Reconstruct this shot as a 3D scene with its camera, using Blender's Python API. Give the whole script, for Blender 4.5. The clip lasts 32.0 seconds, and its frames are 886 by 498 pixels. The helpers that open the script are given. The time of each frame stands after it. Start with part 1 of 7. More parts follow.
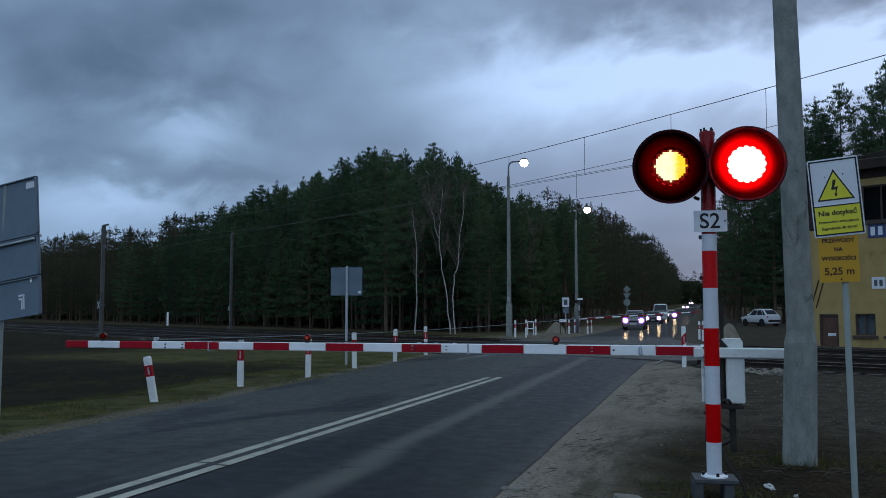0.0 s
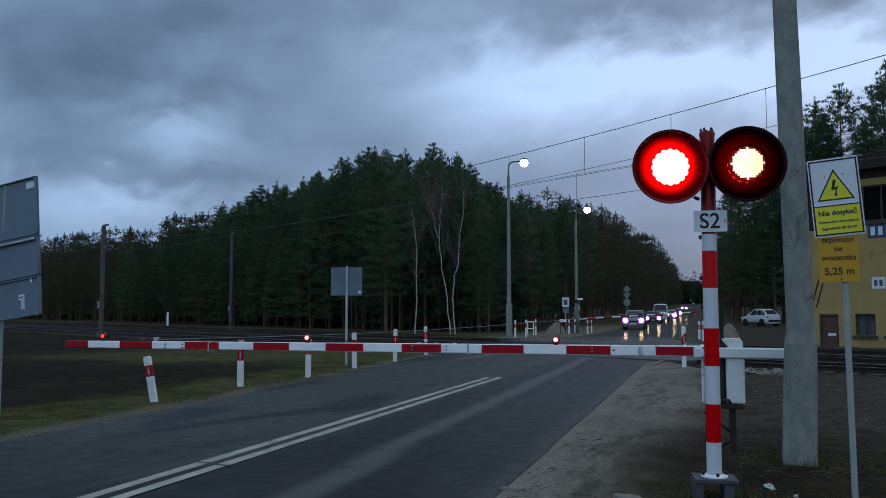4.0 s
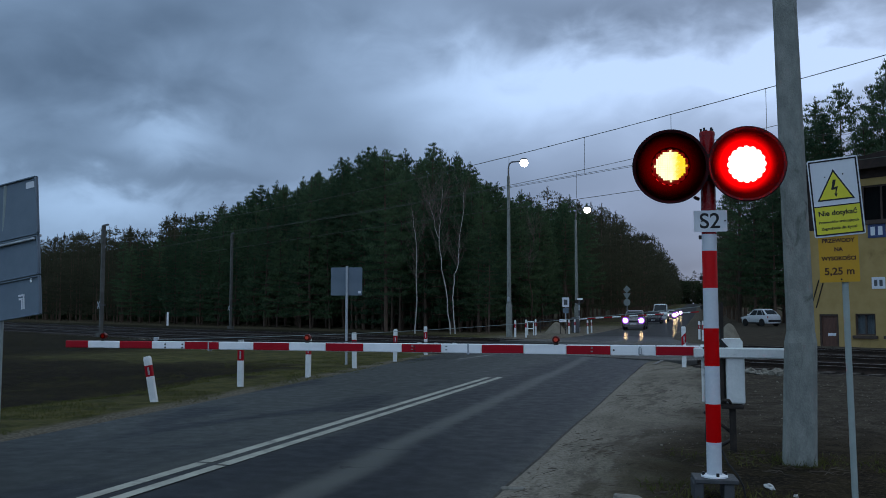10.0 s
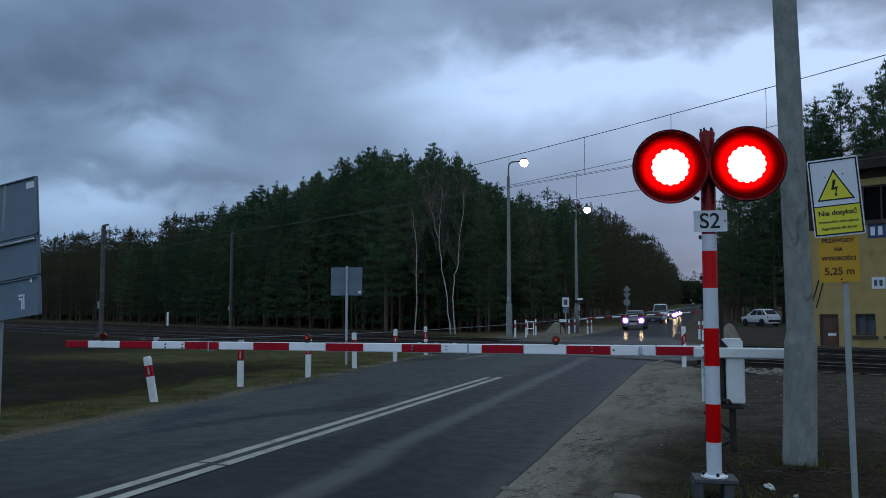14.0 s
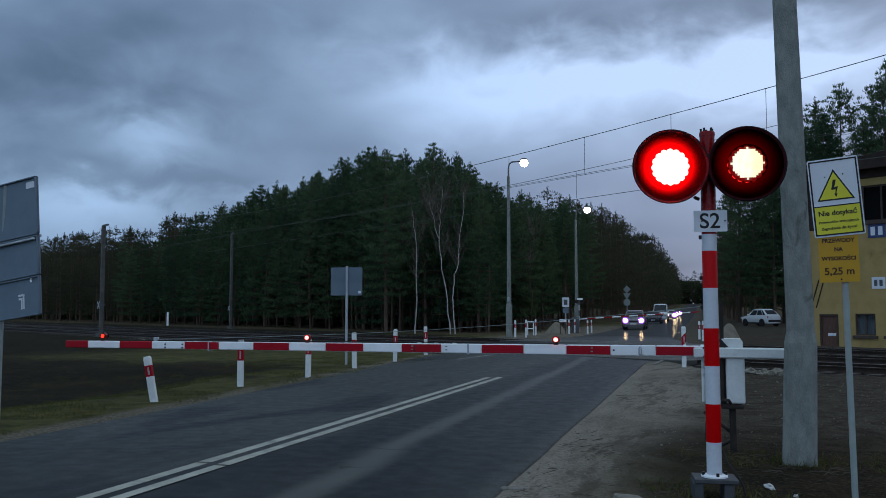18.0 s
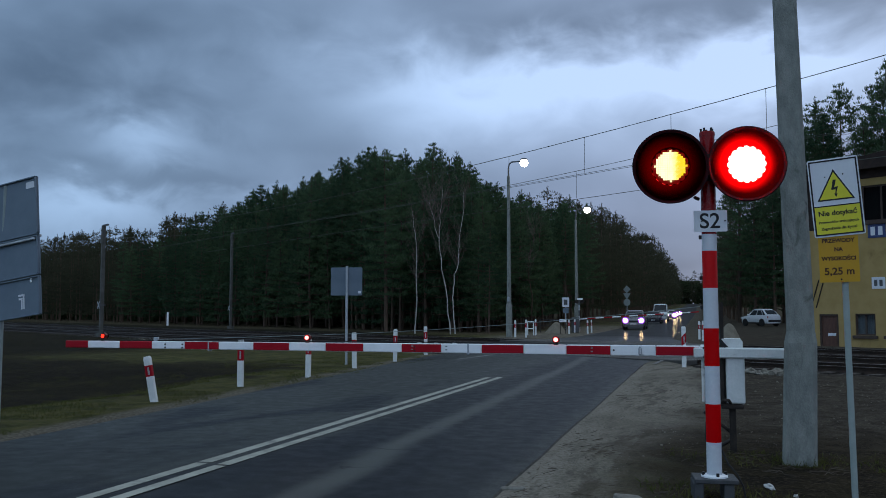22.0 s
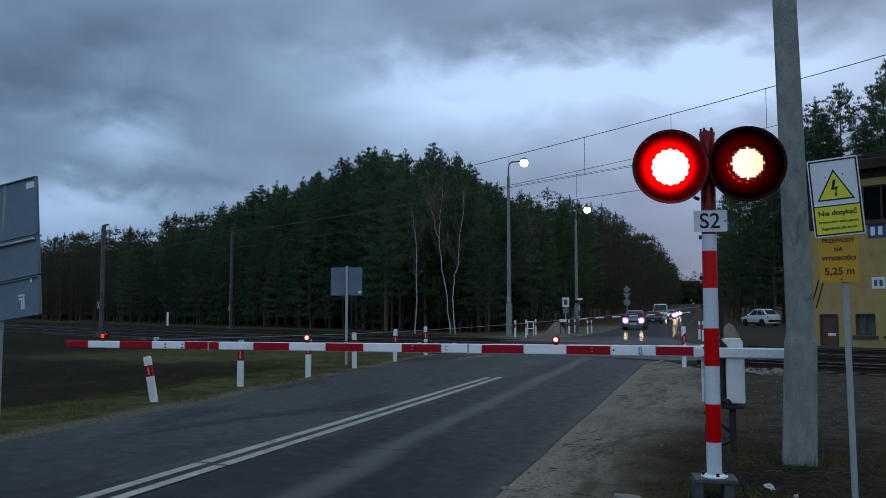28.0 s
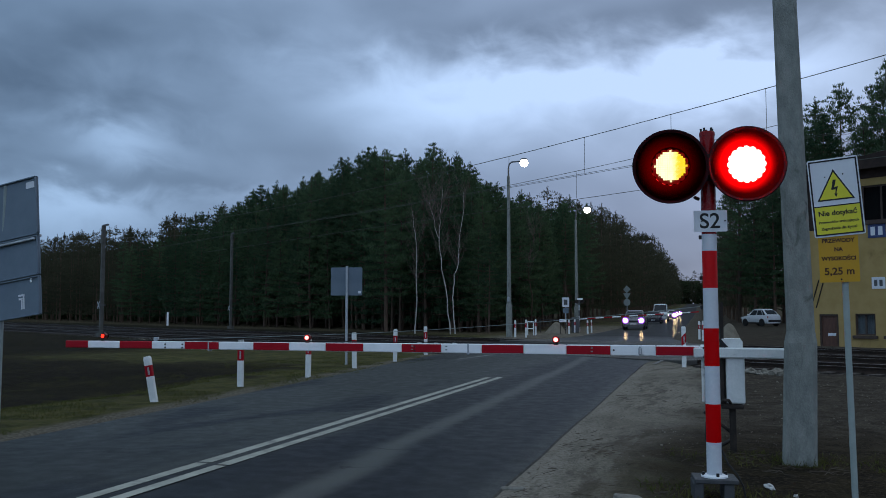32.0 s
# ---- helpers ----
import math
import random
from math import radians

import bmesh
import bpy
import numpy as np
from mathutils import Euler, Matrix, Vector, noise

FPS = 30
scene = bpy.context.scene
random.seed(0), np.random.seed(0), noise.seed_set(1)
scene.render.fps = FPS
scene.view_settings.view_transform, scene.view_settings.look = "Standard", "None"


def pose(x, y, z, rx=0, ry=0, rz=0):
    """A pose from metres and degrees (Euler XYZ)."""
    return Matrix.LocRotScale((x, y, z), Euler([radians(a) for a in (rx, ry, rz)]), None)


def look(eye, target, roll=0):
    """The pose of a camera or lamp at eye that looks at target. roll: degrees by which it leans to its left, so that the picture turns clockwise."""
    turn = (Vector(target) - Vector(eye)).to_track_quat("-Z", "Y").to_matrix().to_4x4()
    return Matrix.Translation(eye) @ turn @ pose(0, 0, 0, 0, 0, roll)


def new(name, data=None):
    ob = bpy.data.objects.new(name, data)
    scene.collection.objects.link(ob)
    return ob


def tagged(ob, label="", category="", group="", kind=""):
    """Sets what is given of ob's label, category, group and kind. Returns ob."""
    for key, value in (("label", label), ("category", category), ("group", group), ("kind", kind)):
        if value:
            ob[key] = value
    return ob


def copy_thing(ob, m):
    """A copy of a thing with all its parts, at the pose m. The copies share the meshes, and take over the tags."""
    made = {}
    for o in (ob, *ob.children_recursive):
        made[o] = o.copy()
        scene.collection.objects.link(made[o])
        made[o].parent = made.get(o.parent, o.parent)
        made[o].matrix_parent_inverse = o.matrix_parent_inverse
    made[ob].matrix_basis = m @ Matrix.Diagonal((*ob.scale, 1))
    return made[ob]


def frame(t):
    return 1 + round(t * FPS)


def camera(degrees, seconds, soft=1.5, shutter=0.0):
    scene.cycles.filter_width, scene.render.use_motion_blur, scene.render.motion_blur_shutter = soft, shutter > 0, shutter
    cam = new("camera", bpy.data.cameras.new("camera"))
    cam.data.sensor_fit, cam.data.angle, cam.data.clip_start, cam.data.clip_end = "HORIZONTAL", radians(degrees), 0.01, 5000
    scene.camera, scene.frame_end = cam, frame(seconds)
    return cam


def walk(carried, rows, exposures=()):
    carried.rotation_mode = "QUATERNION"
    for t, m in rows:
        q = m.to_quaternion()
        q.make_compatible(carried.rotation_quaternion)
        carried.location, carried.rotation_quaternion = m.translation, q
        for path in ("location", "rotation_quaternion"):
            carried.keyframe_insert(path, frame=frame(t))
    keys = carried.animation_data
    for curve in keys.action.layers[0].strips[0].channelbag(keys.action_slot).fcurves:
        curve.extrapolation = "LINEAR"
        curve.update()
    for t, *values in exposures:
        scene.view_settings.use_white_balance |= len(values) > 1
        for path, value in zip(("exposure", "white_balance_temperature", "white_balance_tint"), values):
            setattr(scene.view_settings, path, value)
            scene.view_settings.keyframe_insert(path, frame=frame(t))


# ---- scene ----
# ---- camera ----
cam = camera(53.66, 32.0, soft=0.9)
EYE = Vector((0.0, 0.0, 1.4))
AIM = EYE + Vector((-0.2817, 0.9595, 0.0742))
walk(cam, [(0.0, look(EYE, AIM)), (32.0, look(EYE, AIM))], exposures=[(0.0, 0.0), (32.0, 0.0)])

# ---- sky: overcast dusk with a drifting cloud deck ----
SUN_EL, SUN_AZ = radians(9), radians(25)
cloud_drift = new("cloud_drift")


class Nodes:
    """Short names for building a node tree."""

    def __init__(self, tree, keep=False):
        self.t = tree
        if not keep:
            tree.nodes.clear()

    def n(self, kind, operation=""):
        node = self.t.nodes.new(kind)
        if operation:
            node.operation = operation
        return node

    def put(self, socket, value):
        if isinstance(value, bpy.types.NodeSocket):
            self.t.links.new(value, socket)
        else:
            socket.default_value = value

    def m(self, op, a, b=0.0, c=0.0, clamp=False):
        node = self.n("ShaderNodeMath", op)
        node.use_clamp = clamp
        for s, v in zip(node.inputs, (a, b, c)):
            self.put(s, v)
        return node.outputs[0]

    def v(self, op, a, b=(0, 0, 0)):
        node = self.n("ShaderNodeVectorMath", op)
        self.put(node.inputs[0], a)
        self.put(node.inputs[1], b)
        return node.outputs[1] if op in ("LENGTH", "DOT_PRODUCT") else node.outputs[0]

    def sep(self, a):
        node = self.n("ShaderNodeSeparateXYZ")
        self.put(node.inputs[0], a)
        return node.outputs

    def comb(self, x, y, z):
        node = self.n("ShaderNodeCombineXYZ")
        for s, v in zip(node.inputs, (x, y, z)):
            self.put(s, v)
        return node.outputs[0]

    def noise(self, vec, scale, detail=4.0, rough=0.55, warp=0.0):
        node = self.n("ShaderNodeTexNoise")
        self.put(node.inputs["Vector"], vec)
        for key, value in (("Scale", scale), ("Detail", detail), ("Roughness", rough), ("Distortion", warp)):
            self.put(node.inputs[key], value)
        return node.outputs["Fac"]

    def ramp(self, fac, lo, hi, out_lo=0.0, out_hi=1.0, smooth=True):
        node = self.n("ShaderNodeMapRange")
        node.interpolation_type = "SMOOTHSTEP" if smooth else "LINEAR"
        for s, v in zip(node.inputs, (fac, lo, hi, out_lo, out_hi)):
            self.put(s, v)
        return node.outputs[0]

    def mix(self, fac, a, b, blend="MIX"):
        node = self.n("ShaderNodeMix")
        node.data_type, node.blend_type = "RGBA", blend
        self.put(node.inputs["Factor"], fac)
        for s, v in ((node.inputs[6], a), (node.inputs[7], b)):
            self.put(s, v if isinstance(v, bpy.types.NodeSocket) else (*v, 1.0))
        return node.outputs[2]


def build_sky():
    world = bpy.data.worlds.new("overcast_dusk")
    scene.world = world
    world.use_nodes = True
    g = Nodes(world.node_tree)
    here = g.n("ShaderNodeTexCoord")
    moved = g.n("ShaderNodeTexCoord")
    moved.object = cloud_drift
    d = here.outputs["Generated"]
    shift = g.v("SUBTRACT", d, moved.outputs["Object"])
    dx, dy, dz = g.sep(d)
    ex, ey, _ = g.sep(shift)
    up = g.m("MAXIMUM", dz, 0.012)
    px = g.m("SUBTRACT", g.m("DIVIDE", dx, up), ex)
    py = g.m("SUBTRACT", g.m("DIVIDE", dy, up), ey)
    # bearing and height of the cloud base, so that the deck moves as a level layer
    az = g.m("ARCTAN2", px, py)
    el = g.m("DIVIDE", 1.0, g.m("MAXIMUM", g.v("LENGTH", g.comb(px, py, 0.0)), 0.02))
    flat = g.comb(g.m("MULTIPLY", az, 3.4), g.m("MULTIPLY", el, 7.0), 0.0)
    broad = g.noise(flat, 1.5, 2.0, 0.45, 0.3)
    puffs = g.comb(g.m("MULTIPLY", az, 4.6), g.m("MULTIPLY", el, 6.6), 0.0)
    fine = g.noise(g.v("ADD", puffs, (7.3, 2.1, 0.0)), 2.6, 5.0, 0.50, 0.35)
    value = g.m("ADD", g.m("MULTIPLY", g.m("SUBTRACT", broad, 0.5), SKY_BROAD), g.m("MULTIPLY", g.m("SUBTRACT", fine, 0.5), SKY_FINE))
    value = g.m("ADD", value, SKY_BASE)
    # bearing, height, half widths, amount: the breaks and banks of the deck
    for a0, e0, sa, se, k in CLOUD_BANKS:
        wob = g.m("ADD", e0, g.m("MULTIPLY", g.m("SUBTRACT", fine, 0.5), 0.10))
        u = g.m("DIVIDE", g.m("SUBTRACT", az, a0), sa)
        w = g.m("DIVIDE", g.m("SUBTRACT", el, wob), se)
        r2 = g.m("ADD", g.m("MULTIPLY", u, u), g.m("MULTIPLY", w, w))
        value = g.m("ADD", value, g.m("MULTIPLY", g.m("EXPONENT", g.m("MULTIPLY", r2, -1.0)), k))
    value = g.m("MINIMUM", g.m("MAXIMUM", value, 0.0), 1.4)
    cloud = g.mix(value, SKY_DARK, SKY_LIGHT)
    # greener light low in the west of the deck, pinker towards the road's end
    cloud = g.v("MULTIPLY", cloud, g.mix(g.ramp(az, -0.75, 0.05), (0.885, 1.015, 1.04), g.mix(g.ramp(el, 0.10, 0.24), (1.02, 0.985, 1.0), (0.975, 1.0, 1.0))))
    # the deck is brighter and more neutral overhead than near the horizon
    lift = g.mix(g.ramp(dz, 0.36, 0.9), (1.0, 1.0, 1.0), SKY_ZENITH)
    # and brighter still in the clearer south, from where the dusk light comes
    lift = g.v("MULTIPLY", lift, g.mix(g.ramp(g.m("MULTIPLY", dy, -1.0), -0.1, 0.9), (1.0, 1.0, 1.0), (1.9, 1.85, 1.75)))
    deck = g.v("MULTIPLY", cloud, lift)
    sky = g.n("ShaderNodeTexSky")
    sky.sky_type, sky.sun_disc, sky.sun_elevation, sky.sun_rotation = "NISHITA", False, SUN_EL, SUN_AZ
    thin = g.n("ShaderNodeVectorMath", "SCALE")
    g.put(thin.inputs[0], sky.outputs[0])
    g.put(thin.inputs["Scale"], 0.004)
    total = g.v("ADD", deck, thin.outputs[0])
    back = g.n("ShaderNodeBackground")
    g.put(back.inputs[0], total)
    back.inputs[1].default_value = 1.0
    g.t.links.new(back.outputs[0], g.n("ShaderNodeOutputWorld").inputs[0])


SKY_BASE, SKY_BROAD, SKY_FINE, SKY_ZENITH = 0.350, 0.44, 0.25, (1.88, 1.73, 1.48)
SKY_DARK, SKY_LIGHT = (0.054, 0.085, 0.148), (0.555, 0.715, 1.035)
CLOUD_BANKS = [
    (-0.606, 0.195, 0.060, 0.024, 0.34),
    (-0.68, 0.118, 0.11, 0.030, 0.30),
    (-0.479, 0.225, 0.12, 0.030, -0.05),
    (-0.40, 0.30, 0.15, 0.06, 0.11),
    (-0.74, 0.21, 0.12, 0.07, -0.10),
    (-0.08, 0.205, 0.16, 0.045, 0.16),
    (-0.262, 0.245, 0.14, 0.050, 0.40),
    (-0.054, 0.272, 0.18, 0.042, 0.68),
    (0.136, 0.258, 0.12, 0.044, 0.64),
    (0.0, 0.338, 0.32, 0.034, -0.13),
    (-0.036, 0.060, 0.12, 0.040, -0.10),
    (-0.62, 0.30, 0.28, 0.08, -0.17),
    (-0.60, 0.150, 0.14, 0.016, -0.17),
    (-0.47, 0.175, 0.13, 0.035, -0.09),
]
build_sky()

sun = new("sun", bpy.data.lights.new("sun", "SUN"))
sun.data.energy, sun.data.angle, sun.data.color = 0.3, radians(25), (1.0, 0.93, 0.88)
sun.matrix_world = look((0, 0, 50), Vector((0, 0, 50)) - Vector((math.sin(SUN_AZ) * math.cos(radians(35)), math.cos(SUN_AZ) * math.cos(radians(35)), math.sin(radians(35)))))


# ---- materials ----
def material(name, a, b, rough=0.6, metal=0.0, scale=8.0, fine=60.0, bump=0.15, spec=0.3, rand=0.0, dirt=None, dirt_at=0.62, stretch=(1, 1, 1), coat=0.0):
    """A surface that varies between two colours at two scales, with fine relief and optional dirt."""
    mt = bpy.data.materials.new(name)
    mt.use_nodes = True
    g = Nodes(mt.node_tree)
    p = g.n("ShaderNodeTexCoord").outputs["Object"]
    if stretch != (1, 1, 1):
        p = g.v("MULTIPLY", p, stretch)
    big = g.noise(p, scale, 4.0, 0.6)
    small = g.noise(p, fine, 3.0, 0.6)
    f = g.m("ADD", g.m("MULTIPLY", g.ramp(big, 0.3, 0.7), 0.7), g.m("MULTIPLY", g.ramp(small, 0.3, 0.7), 0.3))
    if rand:
        r = g.n("ShaderNodeObjectInfo").outputs["Random"]
        f = g.m("ADD", f, g.m("MULTIPLY", g.m("SUBTRACT", r, 0.5), rand), clamp=True)
    col = g.mix(f, a, b)
    if dirt:
        col = g.mix(g.m("MULTIPLY", g.ramp(g.noise(p, scale * 0.45, 5.0, 0.65, 0.8), dirt_at, dirt_at + 0.16), 0.8), col, dirt)
    s = g.n("ShaderNodeBsdfPrincipled")
    g.put(s.inputs["Base Color"], col)
    g.put(s.inputs["Roughness"], g.ramp(small, 0.2, 0.8, max(rough - 0.1, 0.02), min(rough + 0.1, 1.0)))
    s.inputs["Metallic"].default_value = metal
    s.inputs["Specular IOR Level"].default_value = spec
    s.inputs["Coat Weight"].default_value = coat
    if bump:
        bp = g.n("ShaderNodeBump")
        bp.inputs["Strength"].default_value = bump
        bp.inputs["Distance"].default_value = 0.02
        g.put(bp.inputs["Height"], small)
        g.t.links.new(bp.outputs[0], s.inputs["Normal"])
    g.t.links.new(s.outputs[0], g.n("ShaderNodeOutputMaterial").inputs[0])
    return mt


def glow(name, colour, strength, leds=0.0):
    mt = bpy.data.materials.new(name)
    mt.use_nodes = True
    g = Nodes(mt.node_tree)
    e = g.n("ShaderNodeEmission")
    e.inputs[0].default_value = (*colour, 1.0)
    e.inputs[1].default_value = strength
    if leds:
        x, y, z = g.sep(g.n("ShaderNodeTexCoord").outputs["Object"])
        cell = g.m("MULTIPLY", g.m("SINE", g.m("MULTIPLY", x, leds)), g.m("SINE", g.m("MULTIPLY", z, leds)))
        g.put(e.inputs[1], g.ramp(g.m("ABSOLUTE", cell), 0.0, 0.5, strength * 0.80, strength * 1.15))
    g.t.links.new(e.outputs[0], g.n("ShaderNodeOutputMaterial").inputs[0])
    return mt


def tinted(name, colour, second=None):
    """A filter that passes part of the light; dimmed cells are painted in, fading to a second tint across it."""
    mt = bpy.data.materials.new(name)
    mt.use_nodes = True
    g = Nodes(mt.node_tree)
    s = g.n("ShaderNodeBsdfTransparent")
    s.inputs[0].default_value = (*colour, 1.0)
    if second:
        p = g.n("ShaderNodeTexCoord").outputs["Object"]
        x, y, z = g.sep(p)
        cell = g.m("ABSOLUTE", g.m("MULTIPLY", g.m("SINE", g.m("MULTIPLY", x, 187.0)), g.m("SINE", g.m("MULTIPLY", z, 187.0))))
        f = g.m("ADD", g.ramp(x, -0.02, 0.075), g.m("MULTIPLY", g.m("SUBTRACT", g.noise(p, 40.0, 2.0), 0.5), 0.7), clamp=True)
        f = g.m("SUBTRACT", f, g.m("MULTIPLY", cell, 0.22), clamp=True)
        # square cells: their middles give the stepped outline, their borders stay dim
        cx, cz = (g.m("MULTIPLY", g.m("FLOOR", g.m("ADD", g.m("DIVIDE", v, 0.0168), 0.5)), 0.0168) for v in (x, z))
        rim = g.ramp(g.v("LENGTH", g.comb(cx, 0.0, cz)), 0.117, 0.119)
        gap = g.m("MAXIMUM", g.m("ABSOLUTE", g.m("SUBTRACT", x, cx)), g.m("ABSOLUTE", g.m("SUBTRACT", z, cz)))
        f = g.m("ADD", f, g.m("MULTIPLY", g.ramp(gap, 0.0058, 0.0076), 0.25), clamp=True)
        r = g.v("LENGTH", g.comb(x, 0.0, z))
        outer = g.mix(g.ramp(r, 0.146, 0.150), (0.0024, 0.002, 0.002), g.mix(g.ramp(r, 0.155, 0.235), (0.028, 0.028, 0.028), (0.06, 0.06, 0.06)))
        g.put(s.inputs[0], g.mix(rim, g.mix(f, colour, second), outer))
    g.t.links.new(s.outputs[0], g.n("ShaderNodeOutputMaterial").inputs[0])
    return mt


def lens_halo():
    """Red ring round the diodes; their halo is painted as emission, strongest next to them."""
    mt = bpy.data.materials.new("painted_red_halo")
    mt.use_nodes = True
    g = Nodes(mt.node_tree)
    x, y, z = g.sep(g.n("ShaderNodeTexCoord").outputs["Object"])
    r = g.v("LENGTH", g.comb(g.m("ADD", x, 0.014), 0.0, g.m("SUBTRACT", z, 0.008)))
    k = g.m("SUBTRACT", 1.0, g.ramp(r, 0.140, 0.245, smooth=False), clamp=True)
    e = g.n("ShaderNodeEmission")
    e.inputs[0].default_value = (1.0, 0.0006, 0.0012, 1.0)
    g.put(e.inputs[1], g.m("MULTIPLY", g.m("POWER", k, 2.2), 2.6))
    d = g.n("ShaderNodeBsdfDiffuse")
    d.inputs[0].default_value = (0.030, 0.0012, 0.0015, 1.0)
    both = g.n("ShaderNodeAddShader")
    g.t.links.new(e.outputs[0], both.inputs[0])
    g.t.links.new(d.outputs[0], both.inputs[1])
    g.t.links.new(both.outputs[0], g.n("ShaderNodeOutputMaterial").inputs[0])
    return mt


def glass(name, colour, rough=0.05):
    mt = bpy.data.materials.new(name)
    mt.use_nodes = True
    g = Nodes(mt.node_tree)
    s = g.n("ShaderNodeBsdfPrincipled")
    s.inputs["Base Color"].default_value = (*colour, 1)
    s.inputs["Roughness"].default_value = rough
    s.inputs["Specular IOR Level"].default_value = 0.22
    g.t.links.new(s.outputs[0], g.n("ShaderNodeOutputMaterial").inputs[0])
    return mt


def ground_material():
    mt = bpy.data.materials.new("verge_ground")
    mt.use_nodes = True
    g = Nodes(mt.node_tree)
    p = g.n("ShaderNodeTexCoord").outputs["Object"]
    x, y, z = g.sep(p)
    n1 = g.noise(p, 0.35, 5.0, 0.6, 0.6)
    n2 = g.noise(p, 2.2, 5.0, 0.65, 0.3)
    n3 = g.noise(p, 22.0, 4.0, 0.65)
    n4 = g.noise(p, 120.0, 2.0, 0.6)
    grass = g.mix(g.ramp(n2, 0.3, 0.7), (0.026, 0.034, 0.010), (0.112, 0.105, 0.034))
    grass = g.mix(g.m("MULTIPLY", g.ramp(n3, 0.42, 0.68), 0.8), grass, (0.082, 0.069, 0.042))
    soil = g.mix(g.ramp(n3, 0.38, 0.62), (0.007, 0.0055, 0.004), (0.032, 0.026, 0.017))
    soil = g.mix(g.m("MULTIPLY", g.ramp(n2, 0.5, 0.66), 0.6), soil, (0.040, 0.042, 0.014))
    gravel = g.mix(g.ramp(n3, 0.30, 0.72), (0.145, 0.131, 0.106), (0.285, 0.26, 0.212))
    gravel = g.mix(g.m("MULTIPLY", g.ramp(n4, 0.44, 0.66), 0.5), gravel, (0.31, 0.285, 0.235))
    litter = g.ramp(g.noise(g.v("MULTIPLY", p, (1.0, 2.6, 1.0)), 7.0, 5.0, 0.7, 1.5), 0.56, 0.66)
    # shallow wheel ruts that swing off towards the yard
    swing = g.m("SUBTRACT", x, g.m("MULTIPLY", g.m("MULTIPLY", g.m("SUBTRACT", y, 6.0), g.m("SUBTRACT", y, 6.0)), 0.006))
    rut = g.noise(g.comb(g.m("ADD", g.m("MULTIPLY", swing, 3.2), g.m("MULTIPLY", n2, 0.8)), g.m("MULTIPLY", y, 0.5), 3.0), 1.6, 4.0, 0.6, 0.3)
    gravel = g.mix(g.m("MULTIPLY", g.ramp(rut, 0.48, 0.68), 0.65), gravel, (0.060, 0.052, 0.040))
    clod = g.ramp(g.noise(p, 46.0, 3.0, 0.7, 0.6), 0.54, 0.66)
    gravel = g.mix(g.m("MULTIPLY", clod, 0.5), gravel, (0.075, 0.066, 0.052))
    gravel = g.mix(g.m("MULTIPLY", litter, 0.62), gravel, (0.045, 0.037, 0.027))
    gravel = g.mix(g.m("MULTIPLY", g.ramp(n1, 0.45, 0.62), 0.4), gravel, (0.085, 0.075, 0.058))
    mud = g.mix(g.ramp(n2, 0.30, 0.70), (0.026, 0.021, 0.015), (0.080, 0.068, 0.051))
    mud = g.mix(g.ramp(n3, 0.50, 0.64), mud, (0.024, 0.019, 0.014))
    mud = g.mix(g.m("MULTIPLY", g.ramp(n4, 0.54, 0.66), 0.5), mud, (0.115, 0.104, 0.080))
    mud = g.mix(g.m("MULTIPLY", g.ramp(g.noise(g.v("MULTIPLY", p, (2.2, 1.0, 1.0)), 3.2, 5.0, 0.65, 1.0), 0.52, 0.64), 0.6), mud, (0.020, 0.017, 0.014))
    wob = g.m("ADD", g.m("MULTIPLY", g.m("SUBTRACT", n1, 0.5), 1.6), g.m("MULTIPLY", g.m("SUBTRACT", n2, 0.5), 0.9))
    xs = g.m("ADD", x, wob)
    # bare field and slope beside the road
    col = g.mix(g.ramp(g.m("ADD", n1, g.m("MULTIPLY", g.m("SUBTRACT", n2, 0.5), 0.4)), 0.46, 0.56), grass, soil)
    near = g.m("MULTIPLY", g.ramp(xs, -9.6, -9.0), g.m("SUBTRACT", 1.0, g.ramp(xs, -1.7, -1.2)))
    col = g.mix(g.m("MULTIPLY", near, 0.75), col, grass)
    # ploughed dark soil in the dip beside the verge
    dug = g.m("MULTIPLY", g.m("SUBTRACT", 1.0, g.ramp(xs, -11.0, -10.3)), g.m("MULTIPLY", g.ramp(g.m("ADD", y, wob), 12.0, 13.5), g.m("SUBTRACT", 1.0, g.ramp(g.m("ADD", y, wob), 21.0, 23.5))))
    bank = g.m("MULTIPLY", g.ramp(g.m("ADD", y, wob), 22.0, 24.0), g.m("MULTIPLY", g.ramp(g.m("ADD", xs, wob), -24.0, -17.0), g.m("SUBTRACT", 1.0, g.ramp(y, 40.0, 48.0))))
    # darker soil colour far to the left
    left_soil = g.m("MULTIPLY", g.m("SUBTRACT", 1.0, g.ramp(g.m("ADD", xs, wob), -24.0, -16.5)), g.ramp(y, 18.0, 23.0))
    col = g.mix(g.m("MULTIPLY", left_soil, 0.9), col, g.v("MULTIPLY", soil, (0.72, 0.72, 0.72)))
    col = g.mix(g.m("MULTIPLY", bank, 0.7), col, grass)
    col = g.mix(g.m("MULTIPLY", dug, 0.9), col, g.v("MULTIPLY", soil, (0.78, 0.76, 0.74)))
    col = g.mix(g.m("MULTIPLY", g.m("MULTIPLY", g.ramp(xs, -8.15, -7.6), 0.6), g.m("SUBTRACT", 1.0, g.ramp(xs, -1.7, -1.2))), col, mud)
    # worn yard beside the road, with turf towards the near corner
    yard = g.m("MULTIPLY", g.ramp(xs, -2.3, -2.0), g.ramp(g.m("ADD", y, g.m("MULTIPLY", wob, 1.2)), 8.4, 10.4))
